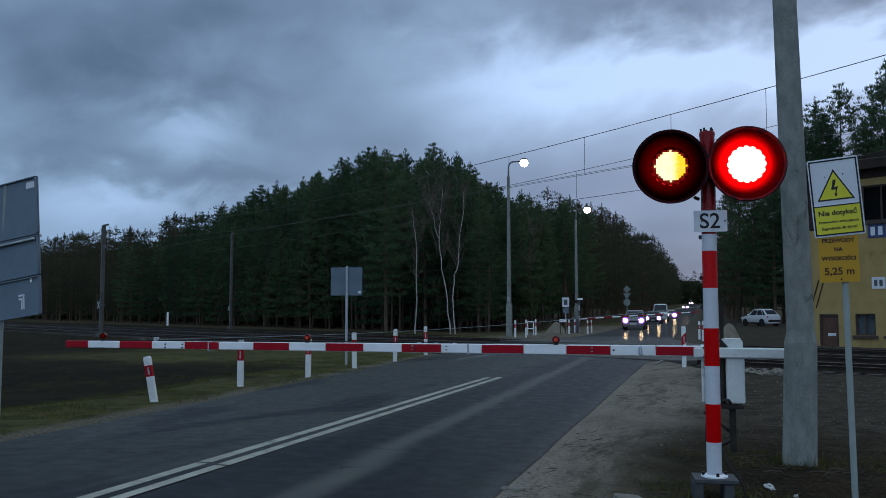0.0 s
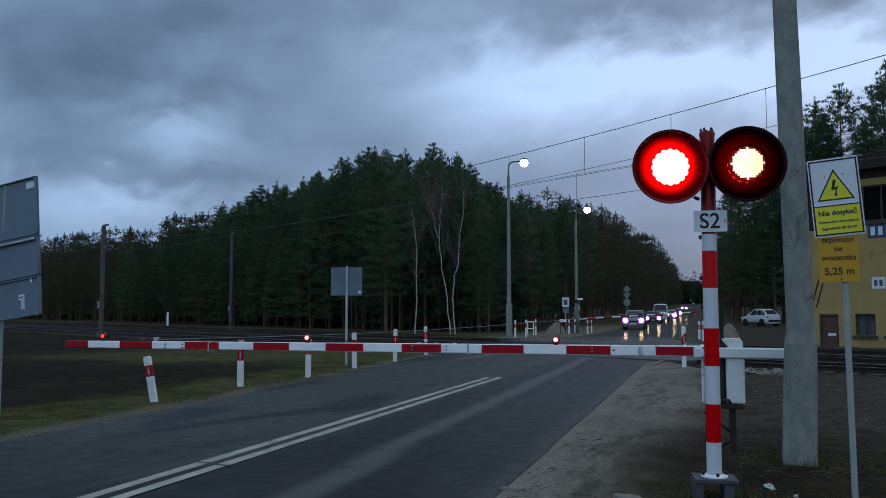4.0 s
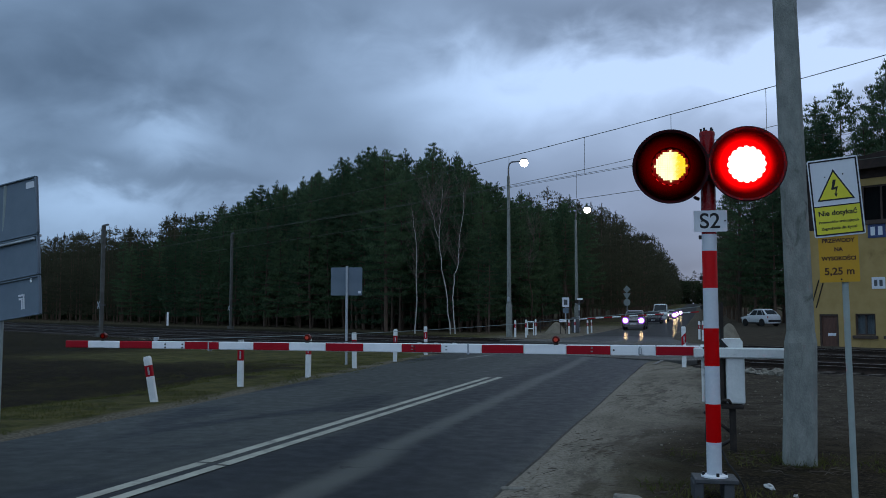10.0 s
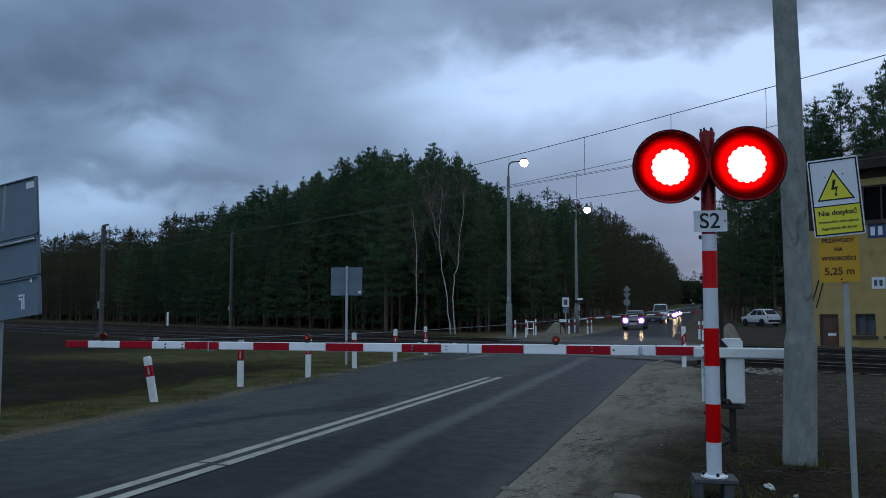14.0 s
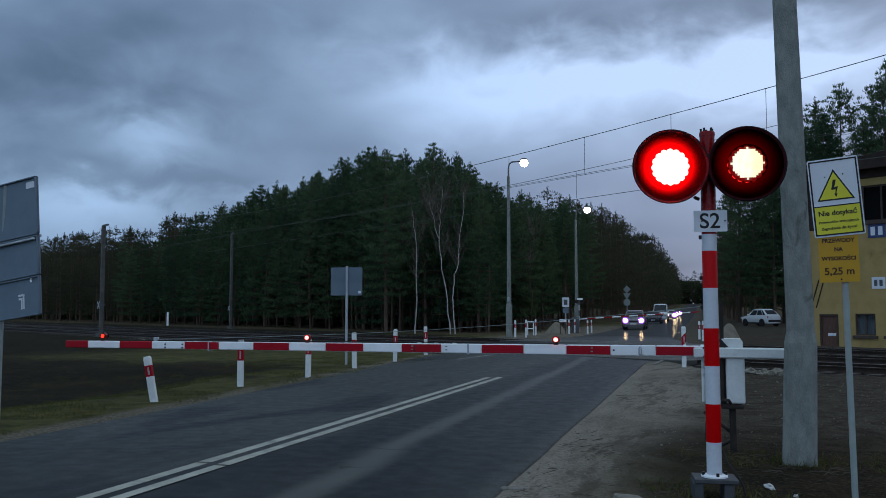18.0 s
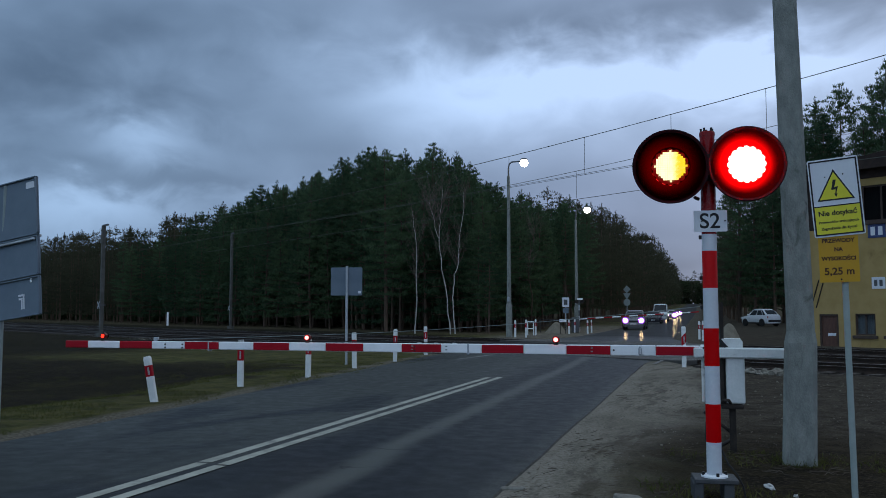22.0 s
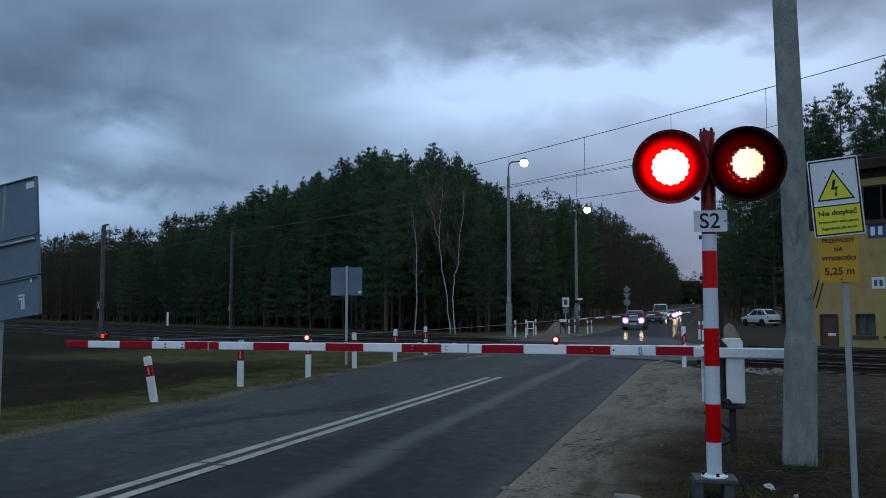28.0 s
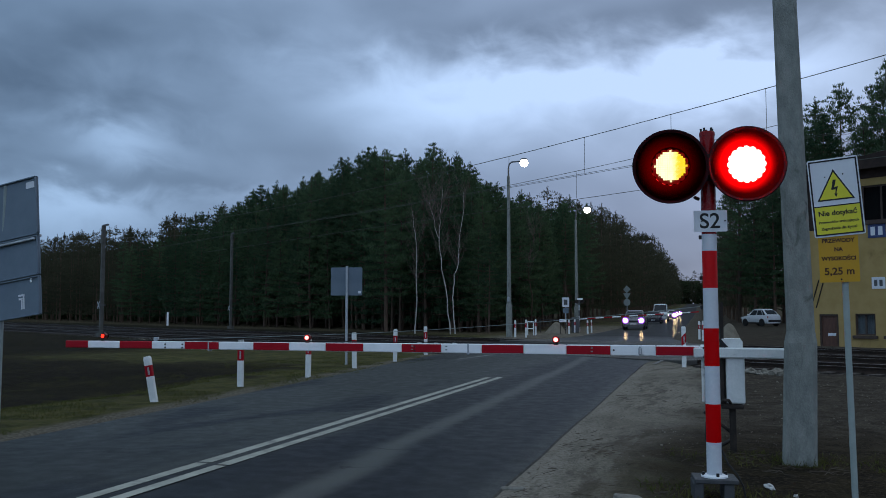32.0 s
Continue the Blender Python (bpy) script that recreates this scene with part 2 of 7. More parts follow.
    col = g.mix(g.m("MULTIPLY", g.ramp(xs, -2.3, -2.0), 0.72), col, g.v("MULTIPLY", mud, (0.95, 0.90, 0.80)))
    col = g.mix(yard, col, mud)
    inner = g.m("SUBTRACT", g.m("ADD", x, g.m("MULTIPLY", wob, 0.8)), g.m("MULTIPLY", g.ramp(y, 8.0, 15.0), 0.9))
    strip = g.m("MULTIPLY", g.ramp(xs, -2.4, -2.1), g.m("SUBTRACT", 1.0, g.ramp(inner, -1.40, -0.20)))
    strip = g.m("MULTIPLY", strip, g.m("SUBTRACT", 1.0, g.m("MULTIPLY", g.ramp(y, 23.0, 34.0), 0.75)))
    col = g.mix(g.m("MULTIPLY", strip, 0.95), col, gravel)
    rim = g.m("MULTIPLY", g.m("SUBTRACT", 1.0, g.ramp(g.m("ADD", x, g.m("MULTIPLY", wob, 0.12)), -1.38, -1.15)), g.m("MULTIPLY", g.ramp(x, -1.9, -1.7), g.m("SUBTRACT", 1.0, g.ramp(y, 20.0, 24.0))))
    col = g.mix(g.m("MULTIPLY", g.m("MULTIPLY", rim, g.ramp(n3, 0.30, 0.62)), 0.55), col, (0.29, 0.268, 0.222))
    # damp turf with dead leaves round the signal's stand
    turf = g.mix(g.ramp(n2, 0.35, 0.65), (0.011, 0.008, 0.0052), (0.029, 0.023, 0.011))
    turf = g.mix(g.ramp(n3, 0.50, 0.66), turf, (0.060, 0.048, 0.032))
    turf = g.mix(g.m("MULTIPLY", litter, 0.7), turf, (0.014, 0.011, 0.008))
    damp = g.m("MULTIPLY", g.ramp(g.m("ADD", x, g.m("MULTIPLY", wob, 1.9)), -0.75, 0.65), g.m("SUBTRACT", 1.0, g.ramp(g.m("ADD", y, g.m("MULTIPLY", wob, 2.6)), 9.4, 12.4)))
    col = g.mix(g.m("MULTIPLY", damp, 0.95), col, turf)
    # trodden earth and grit along the far edge of the road
    edge = g.m("ADD", g.m("ADD", x, 7.52), g.m("MULTIPLY", g.ramp(y, 5.0, 32.0), 1.45))
    edge = g.m("ABSOLUTE", g.m("ADD", edge, g.m("MULTIPLY", wob, 0.22)))
    grit = g.mix(g.ramp(n3, 0.42, 0.62), (0.085, 0.074, 0.056), (0.21, 0.188, 0.150))
    fringe = g.m("MULTIPLY", g.m("SUBTRACT", 1.0, g.ramp(edge, 0.16, 0.46)), g.m("SUBTRACT", 1.0, g.ramp(y, 34.0, 40.0)))
    col = g.mix(g.m("MULTIPLY", fringe, 0.85), col, grit)
    # sandy shoulder of the far approach
    far_edge = g.m("MULTIPLY", g.m("MULTIPLY", g.ramp(xs, -13.5, -11.0), g.m("SUBTRACT", 1.0, g.ramp(x, -7.3, -6.9))), g.m("MULTIPLY", g.ramp(y, 44.0, 50.0), g.m("SUBTRACT", 1.0, g.ramp(y, 82.0, 105.0))))
    col = g.mix(g.m("MULTIPLY", far_edge, 0.85), col, g.mix(g.ramp(n2, 0.35, 0.65), (0.085, 0.075, 0.060), (0.19, 0.17, 0.14)))
    # forest floor beyond the railway
    far = g.m("ADD", g.m("MULTIPLY", x, 0.5373), g.m("MULTIPLY", y, 0.8434))
    woods = g.m("MULTIPLY", g.ramp(far, 39.0, 43.0), g.m("SUBTRACT", 1.0, g.m("MULTIPLY", g.ramp(x, -15.0, -12.0), g.m("SUBTRACT", 1.0, g.ramp(x, 12.0, 16.0)))))
    col = g.mix(woods, col, g.mix(g.ramp(n2, 0.35, 0.65), (0.040, 0.033, 0.020), (0.078, 0.064, 0.038)))
    s = g.n("ShaderNodeBsdfPrincipled")
    g.put(s.inputs["Base Color"], col)
    s.inputs["Roughness"].default_value = 0.95
    s.inputs["Specular IOR Level"].default_value = 0.05
    bp = g.n("ShaderNodeBump")
    bp.inputs["Strength"].default_value = 0.9
    bp.inputs["Distance"].default_value = 0.06
    g.put(bp.inputs["Height"], g.m("ADD", g.m("ADD", g.m("MULTIPLY", n3, 0.7), g.m("MULTIPLY", n4, 0.25)), g.m("MULTIPLY", n2, 1.6)))
    g.t.links.new(bp.outputs[0], s.inputs["Normal"])
    g.t.links.new(s.outputs[0], g.n("ShaderNodeOutputMaterial").inputs[0])
    return mt


def asphalt_material():
    mt = bpy.data.materials.new("worn_asphalt")
    mt.use_nodes = True
    g = Nodes(mt.node_tree)
    p = g.n("ShaderNodeTexCoord").outputs["Object"]
    x, y, z = g.sep(p)
    along = g.v("MULTIPLY", p, (1.0, 0.18, 1.0))
    n1 = g.noise(along, 0.9, 5.0, 0.6, 0.4)
    n2 = g.noise(p, 5.0, 4.0, 0.6)
    n3 = g.noise(p, 42.0, 4.0, 0.75)
    col = g.mix(g.ramp(n1, 0.3, 0.7), (0.0149, 0.0161, 0.0138), (0.0356, 0.0376, 0.0317))
    col = g.mix(g.m("MULTIPLY", g.ramp(n3, 0.47, 0.62), 0.65), col, (0.0870, 0.0886, 0.0700))
    col = g.mix(g.m("MULTIPLY", g.ramp(g.noise(p, 150.0, 2.0, 0.7), 0.52, 0.62), 0.55), col, (0.1038, 0.1064, 0.0851))
    col = g.mix(g.m("MULTIPLY", g.ramp(g.noise(p, 13.0, 4.0, 0.7, 0.5), 0.52, 0.66), 0.45), col, (0.0138, 0.0146, 0.0128))
    # the lane towards the verge is older and paler
    col = g.mix(g.m("MULTIPLY", g.m("SUBTRACT", 1.0, g.ramp(x, -4.55, -4.45)), 0.60), col, (0.0455, 0.0493, 0.0388))
    # dark resealed patches
    seal = g.ramp(g.noise(g.v("MULTIPLY", p, (0.8, 0.22, 1.0)), 0.62, 5.0, 0.6, 0.9), 0.53, 0.60)
    col = g.mix(g.m("MULTIPLY", seal, 0.88), col, (0.0150, 0.0168, 0.0165))
    # an older dark surface course in the far lane close by
    old = g.m("MULTIPLY", g.m("SUBTRACT", 1.0, g.ramp(x, -4.75, -4.6)), g.m("SUBTRACT", 1.0, g.ramp(g.m("ADD", g.m("ADD", y, g.m("MULTIPLY", x, 0.35)), g.m("MULTIPLY", n1, 3.0)), 6.6, 9.2)))
    col = g.mix(g.m("MULTIPLY", old, 0.5), col, (0.0149, 0.0163, 0.0141))
    # pale dust between the wheel tracks of the near lane
    off = g.m("ABSOLUTE", g.m("SUBTRACT", g.m("ADD", g.m("ADD", x, g.m("MULTIPLY", y, 0.022)), g.m("MULTIPLY", g.m("SUBTRACT", n1, 0.5), 0.5)), -2.86))
    lane = g.m("MULTIPLY", g.ramp(x, -4.05, -3.9), g.m("SUBTRACT", 1.0, g.ramp(x, -1.85, -1.6)))
    col = g.mix(g.m("MULTIPLY", lane, 0.72), col, (0.0135, 0.0150, 0.0150))
    dust = g.m("MULTIPLY", g.m("SUBTRACT", 1.0, g.ramp(off, 0.03, 0.27)), g.ramp(n2, 0.2, 0.7, 0.5, 1.0))
    col = g.mix(g.m("MULTIPLY", dust, 0.80), col, (0.104, 0.106, 0.084))
    # fine cracks
    vor = g.n("ShaderNodeTexVoronoi")
    vor.feature = "DISTANCE_TO_EDGE"
    g.put(vor.inputs["Vector"], g.v("ADD", p, g.v("MULTIPLY", g.comb(n2, n1, 0.0), (0.8, 0.8, 0.0))))
    vor.inputs["Scale"].default_value = 0.42
    crack = g.m("MULTIPLY", g.m("SUBTRACT", 1.0, g.ramp(vor.outputs["Distance"], 0.003, 0.014)), g.ramp(n1, 0.42, 0.6))
    col = g.mix(g.m("MULTIPLY", crack, 0.8), col, (0.0138, 0.0138, 0.0142))
    # cracks across the lanes
    bend = g.m("ADD", y, g.m("ADD", g.m("MULTIPLY", n2, 0.5), g.m("MULTIPLY", g.noise(p, 0.8, 3.0, 0.6), 1.6)))
    across = g.m("ABSOLUTE", g.m("SUBTRACT", g.m("FRACT", g.m("MULTIPLY", bend, 0.29)), 0.5))
    split = g.m("MULTIPLY", g.m("SUBTRACT", 1.0, g.ramp(across, 0.002, 0.007)), g.ramp(g.noise(p, 1.1, 3.0, 0.6), 0.46, 0.54))
    col = g.mix(g.m("MULTIPLY", split, 0.85), col, (0.0119, 0.0118, 0.0113))
    # the asphalt colour turns paler beyond the crossing
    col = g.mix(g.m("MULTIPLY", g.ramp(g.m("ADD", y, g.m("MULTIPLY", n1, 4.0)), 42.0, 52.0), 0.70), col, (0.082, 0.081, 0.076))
    s = g.n("ShaderNodeBsdfPrincipled")
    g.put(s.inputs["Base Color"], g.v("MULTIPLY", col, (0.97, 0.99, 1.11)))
    # still damp beyond the tracks: thin films of water in patches across the lanes
    wet = g.m("MULTIPLY", g.ramp(y, 42.0, 60.0), g.m("SUBTRACT", 1.0, g.ramp(y, 150.0, 230.0)))
    g.put(s.inputs["Roughness"], g.ramp(n2, 0.25, 0.75, 0.42, 0.54))
    g.put(s.inputs["Specular IOR Level"], g.m("MULTIPLY", g.m("SUBTRACT", 1.0, g.ramp(y, 36.0, 56.0)), 0.05))
    bp = g.n("ShaderNodeBump")
    bp.inputs["Strength"].default_value = 0.22
    bp.inputs["Distance"].default_value = 0.006
    g.put(bp.inputs["Height"], g.m("SUBTRACT", n3, g.m("MULTIPLY", crack, 0.8)))
    g.t.links.new(bp.outputs[0], s.inputs["Normal"])
    film = g.n("ShaderNodeBsdfGlossy")
    film.inputs["Color"].default_value = (0.9, 0.9, 0.9, 1.0)
    film.inputs["Roughness"].default_value = 0.10
    puddle = g.ramp(g.noise(g.v("MULTIPLY", p, (0.7, 0.22, 1.0)), 1.4, 3.0, 0.6), 0.40, 0.62)
    both = g.n("ShaderNodeMixShader")
    g.put(both.inputs[0], g.m("MULTIPLY", wet, g.m("ADD", g.m("MULTIPLY", puddle, 0.10), 0.065)))
    g.t.links.new(s.outputs[0], both.inputs[1])
    g.t.links.new(film.outputs[0], both.inputs[2])
    g.t.links.new(both.outputs[0], g.n("ShaderNodeOutputMaterial").inputs[0])
    return mt


GROUND, ASPHALT = ground_material(), asphalt_material()
LINE = material("road_paint", (0.225, 0.228, 0.190), (0.38, 0.385, 0.325), 0.7, scale=4, fine=55, dirt=(0.13, 0.13, 0.12), dirt_at=0.54)
GLOSS_RED = material("glossy_red_band", (0.50, 0.0015, 0.003), (0.57, 0.002, 0.004), 0.16, scale=3, fine=40, bump=0.02, spec=0.14)
DARK_RED_BAND = material("dark_red_band", (0.20, 0.003, 0.005), (0.26, 0.004, 0.006), 0.25, scale=3, fine=40, bump=0.02, spec=0.25)
GLOSS_WHITE = material("glossy_white_band", (0.52, 0.56, 0.61), (0.60, 0.63, 0.67), 0.22, scale=3, fine=40, bump=0.02)
RED = material("red_paint", (0.30, 0.0015, 0.010), (0.37, 0.002, 0.013), 0.40, scale=3, fine=40, bump=0.04, spec=0.18, dirt=(0.22, 0.008, 0.014), dirt_at=0.66)
WHITE = material("white_paint", (0.78, 0.80, 0.82), (0.88, 0.89, 0.90), 0.35, scale=3, fine=40, bump=0.04, dirt=(0.46, 0.46, 0.45), dirt_at=0.64)
WORN_WHITE = material("worn_white_paint", (0.60, 0.63, 0.62), (0.76, 0.78, 0.77), 0.55, scale=5, fine=50, bump=0.08, dirt=(0.30, 0.29, 0.27), dirt_at=0.56)
BLACK = material("black_plastic", (0.010, 0.010, 0.011), (0.020, 0.020, 0.022), 0.42, scale=6, fine=80, bump=0.05)
SATIN_BLACK = material("satin_black_dish", (0.018, 0.0085, 0.0105), (0.026, 0.012, 0.015), 0.75, scale=6, fine=80, bump=0.05, spec=0.06)
CONCRETE = material("old_concrete", (0.165, 0.178, 0.165), (0.275, 0.290, 0.262), 0.85, scale=9.0, fine=90, bump=0.5, dirt=(0.100, 0.108, 0.098), dirt_at=0.53, stretch=(1, 1, 0.4))
STAINED_CONCRETE = material("rain_stained_concrete", (0.160, 0.173, 0.160), (0.270, 0.285, 0.258), 0.85, scale=11.0, fine=90, bump=0.5, dirt=(0.075, 0.083, 0.072), dirt_at=0.55, stretch=(1, 1, 0.45))
ZINC = material("pale_zinc_post", (0.25, 0.30, 0.285), (0.31, 0.36, 0.34), 0.6, scale=6, fine=60, bump=0.08, dirt=(0.20, 0.23, 0.22), dirt_at=0.60)
POST_GREY = material("weathered_zinc_post", (0.20, 0.24, 0.235), (0.27, 0.31, 0.30), 0.6, scale=6, fine=60, bump=0.08, dirt=(0.12, 0.14, 0.13), dirt_at=0.58)
GALV = material("galvanised_steel", (0.34, 0.37, 0.40), (0.46, 0.49, 0.52), 0.5, metal=0.35, scale=5, fine=60, bump=0.05, dirt=(0.24, 0.25, 0.26), dirt_at=0.64)
ALU = material("aluminium_sign_back", (0.108, 0.145, 0.185), (0.148, 0.19, 0.23), 0.5, metal=0.25, scale=2, fine=50, bump=0.04, dirt=(0.20, 0.23, 0.26), dirt_at=0.62)
GREY_STEEL = material("grey_steel", (0.07, 0.075, 0.08), (0.125, 0.13, 0.138), 0.55, metal=0.3, scale=6, fine=60, bump=0.08)
STAND_STEEL = material("dull_stand_steel", (0.045, 0.050, 0.054), (0.085, 0.090, 0.096), 0.65, metal=0.3, scale=6, fine=60, bump=0.1)
DARK_STEEL = material("dark_rusty_steel", (0.020, 0.018, 0.017), (0.055, 0.042, 0.034), 0.6, metal=0.3, scale=7, fine=60, bump=0.15)
RAIL_SIDE = material("rusty_rail", (0.016, 0.011, 0.009), (0.042, 0.027, 0.019), 0.65, metal=0.4, scale=7, fine=70, bump=0.15)
RAIL_TOP = material("polished_rail_head", (0.12, 0.113, 0.106), (0.19, 0.183, 0.176), 0.45, metal=1.0, scale=5, fine=60, bump=0.03)
BALLAST = material("track_ballast", (0.022, 0.019, 0.016), (0.076, 0.065, 0.055), 0.9, scale=9, fine=26, bump=0.8)
SLEEPER = material("timber_sleeper", (0.032, 0.027, 0.023), (0.080, 0.068, 0.058), 0.85, scale=6, fine=40, bump=0.3, rand=0.5)
DECK = material("dark_crossing_slab", (0.045, 0.044, 0.040), (0.085, 0.083, 0.076), 0.8, scale=3, fine=40, bump=0.3)
FADED = material("faded_road_paint", (0.10, 0.10, 0.095), (0.26, 0.26, 0.25), 0.8, scale=5, fine=40, dirt=(0.06, 0.06, 0.055), dirt_at=0.50)
SAND = material("pale_sand", (0.13, 0.112, 0.084), (0.22, 0.194, 0.148), 0.95, scale=3, fine=30, bump=0.5)
WIRE = material("weathered_wire", (0.070, 0.078, 0.064), (0.105, 0.115, 0.094), 0.6, metal=0.1, bump=0, spec=0.1)
MAST = material("dark_weathered_mast", (0.060, 0.060, 0.054), (0.11, 0.11, 0.10), 0.8, scale=3, fine=40, bump=0.2)
RUBBER = material("black_rubber", (0.012, 0.012, 0.012), (0.025, 0.025, 0.025), 0.75, bump=0.1)
YELLOW = material("yellow_sign_face", (0.62, 0.56, 0.025), (0.68, 0.62, 0.04), 0.4, scale=3, fine=50, bump=0.02)
AMBER = material("amber_sign_face", (0.46, 0.245, 0.010), (0.52, 0.285, 0.013), 0.4, scale=3, fine=50, bump=0.02)
SIGN_WHITE = material("white_sign_face", (0.58, 0.61, 0.65), (0.66, 0.68, 0.72), 0.4, scale=3, fine=50, bump=0.02)
BLUE = material("blue_sign_face", (0.03, 0.05, 0.14), (0.04, 0.06, 0.17), 0.4, bump=0.02)
INK = material("black_ink", (0.008, 0.008, 0.009), (0.014, 0.014, 0.015), 0.5, bump=0)
BROWN_INK = material("brown_ink", (0.060, 0.024, 0.008), (0.080, 0.032, 0.010), 0.5, bump=0)
STUCCO = material("yellow_stucco", (0.31, 0.215, 0.080), (0.39, 0.275, 0.112), 0.9, scale=1.2, fine=35, bump=0.3, dirt=(0.22, 0.15, 0.060), dirt_at=0.58)
DARK_ROOF = material("dark_roof_tiles", (0.018, 0.012, 0.010), (0.045, 0.028, 0.022), 0.8, scale=2, fine=25, bump=0.4)
DOOR_WOOD = material("brown_door_wood", (0.075, 0.036, 0.026), (0.12, 0.06, 0.042), 0.55, scale=3, fine=50, bump=0.15, stretch=(3, 3, 0.6))
FRAME_WOOD = material("dark_window_frame", (0.045, 0.030, 0.024), (0.075, 0.050, 0.040), 0.6, scale=5, fine=50, bump=0.1)
PANE = glass("window_glass", (0.03, 0.035, 0.04), 0.08)
CURTAIN = material("pale_curtain", (0.20, 0.21, 0.21), (0.36, 0.37, 0.37), 0.9, scale=6, fine=40, bump=0.2, stretch=(4, 4, 0.5))
DARK_ROOM = material("unlit_room", (0.010, 0.009, 0.009), (0.022, 0.019, 0.017), 0.9, scale=2, fine=20, bump=0.1)
BARK = material("pine_bark", (0.050, 0.036, 0.028), (0.115, 0.076, 0.052), 0.95, scale=3, fine=20, bump=0.6, rand=0.6, stretch=(1, 1, 0.35))
BIRCH = material("birch_bark", (0.27, 0.255, 0.23), (0.46, 0.44, 0.40), 0.8, scale=4.5, fine=26, bump=0.3, dirt=(0.045, 0.038, 0.034), dirt_at=0.50, stretch=(1, 1, 1.6))
TWIG = material("bare_twigs", (0.105, 0.078, 0.068), (0.16, 0.12, 0.105), 0.9, bump=0)
NEEDLES = material("pine_needles", (0.026, 0.056, 0.030), (0.080, 0.130, 0.062), 0.75, scale=0.6, fine=4, bump=0, rand=0.7, spec=0.2)
def let_light_through(mt, amount):
    """Thin needles pass part of the light that falls on their other side."""
    t = mt.node_tree
    s = next(n for n in t.nodes if n.type == "BSDF_PRINCIPLED")
    out = next(n for n in t.nodes if n.type == "OUTPUT_MATERIAL")
    tr = t.nodes.new("ShaderNodeBsdfTranslucent")
    mix = t.nodes.new("ShaderNodeMixShader")
    mix.inputs[0].default_value = amount
    t.links.new(s.inputs["Base Color"].links[0].from_socket, tr.inputs[0])
    t.links.new(s.outputs[0], mix.inputs[1])
    t.links.new(tr.outputs[0], mix.inputs[2])
    t.links.new(mix.outputs[0], out.inputs[0])


let_light_through(NEEDLES, 0.5)
# darker, browner needle colour for the far crowns
FAR_NEEDLES = material("brownish_far_needles", (0.036, 0.040, 0.024), (0.082, 0.082, 0.050), 0.85, scale=0.25, fine=3, bump=0, spec=0.1)
WOODS = material("deep_woods", (0.032, 0.046, 0.024), (0.066, 0.086, 0.042), 0.9, scale=0.3, fine=3, bump=0, spec=0.1)
GRASS = material("winter_grass", (0.036, 0.050, 0.011), (0.118, 0.116, 0.036), 0.8, scale=1.1, fine=9, bump=0, spec=0.2)
let_light_through(GRASS, 0.45)
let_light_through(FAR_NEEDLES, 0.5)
let_light_through(WOODS, 0.4)
PAPER = material("crumpled_paper", (0.40, 0.40, 0.38), (0.58, 0.58, 0.56), 0.9, scale=12, fine=60, bump=0.3)
DEAD_TWIG = material("dead_twigs", (0.036, 0.028, 0.020), (0.095, 0.076, 0.055), 0.9, scale=3, fine=40, bump=0)
SLAB = material("broken_concrete", (0.13, 0.125, 0.105), (0.24, 0.23, 0.20), 0.9, scale=14, fine=70, bump=0.5)
STONE = material("pale_stones", (0.09, 0.082, 0.066), (0.26, 0.24, 0.20), 0.95, scale=6, fine=30, bump=0.4, rand=0.6)
CAR_DARK = material("dark_car_paint", (0.018, 0.018, 0.024), (0.026, 0.026, 0.034), 0.3, metal=0.1, bump=0, coat=0.25)
CAR_GREY = material("grey_car_paint", (0.17, 0.17, 0.19), (0.22, 0.22, 0.24), 0.3, metal=0.3, bump=0, coat=0.5)
CAR_SILVER = material("silver_car_paint", (0.30, 0.31, 0.33), (0.36, 0.37, 0.39), 0.28, metal=0.5, bump=0, coat=0.6)
CAR_WHITE = material("white_car_paint", (0.56, 0.59, 0.62), (0.64, 0.66, 0.69), 0.28, bump=0, coat=0.6)
CHROME = material("bright_metal", (0.45, 0.46, 0.48), (0.55, 0.56, 0.58), 0.3, metal=0.9, bump=0)
TAIL = glass("tail_lamp_glass", (0.20, 0.008, 0.008), 0.15)
DARK_RED = material("dark_red_lamp_plastic", (0.085, 0.006, 0.006), (0.12, 0.009, 0.009), 0.35, scale=9, fine=60, bump=0.02)
RED_HALO = lens_halo()
LED_RED = glow("lit_red_led_board", (1.0, 0.0230, 0.0205), 62.0, leds=380)
FILTER_WARM = tinted("amber_flash_filter", (0.024, 0.97, 0.60), (0.018, 0.52, 0.006))
FILTER_PALE = tinted("pale_flash_filter", (0.019, 0.80, 0.72), (0.018, 0.72, 0.50))
BOOM_GLOW = glow("lit_boom_lamp", (1.0, 0.10, 0.09), 12.0)
BOOM_GLOW_SIDE = glow("lit_boom_lamp_side", (1.0, 0.016, 0.008), 5.0)
BOOM_FILTER = tinted("dark_red_filter", (0.012, 0.02, 0.02))
HEADLIGHT = glow("lit_headlamp", (1.0, 0.74, 0.40), 30.0)
HEADLIGHT_FRINGE = glow("lit_headlamp_lens_edge", (0.30, 0.06, 0.85), 0.9)
LANTERN = glow("lit_street_lantern", (1.0, 0.90, 0.80), 9.0)


# ---- mesh helpers ----
def part(name, bm, mat, parent=None, label=""):
    """One mesh object from a bmesh, under a thing or a part."""
    me = bpy.data.meshes.new(name)
    bm.to_mesh(me)
    bm.free()
    me.materials.append(mat)
    ob = new(name, me)
    if parent:
        ob.parent = parent
    if label:
        ob["label"] = label
    return ob


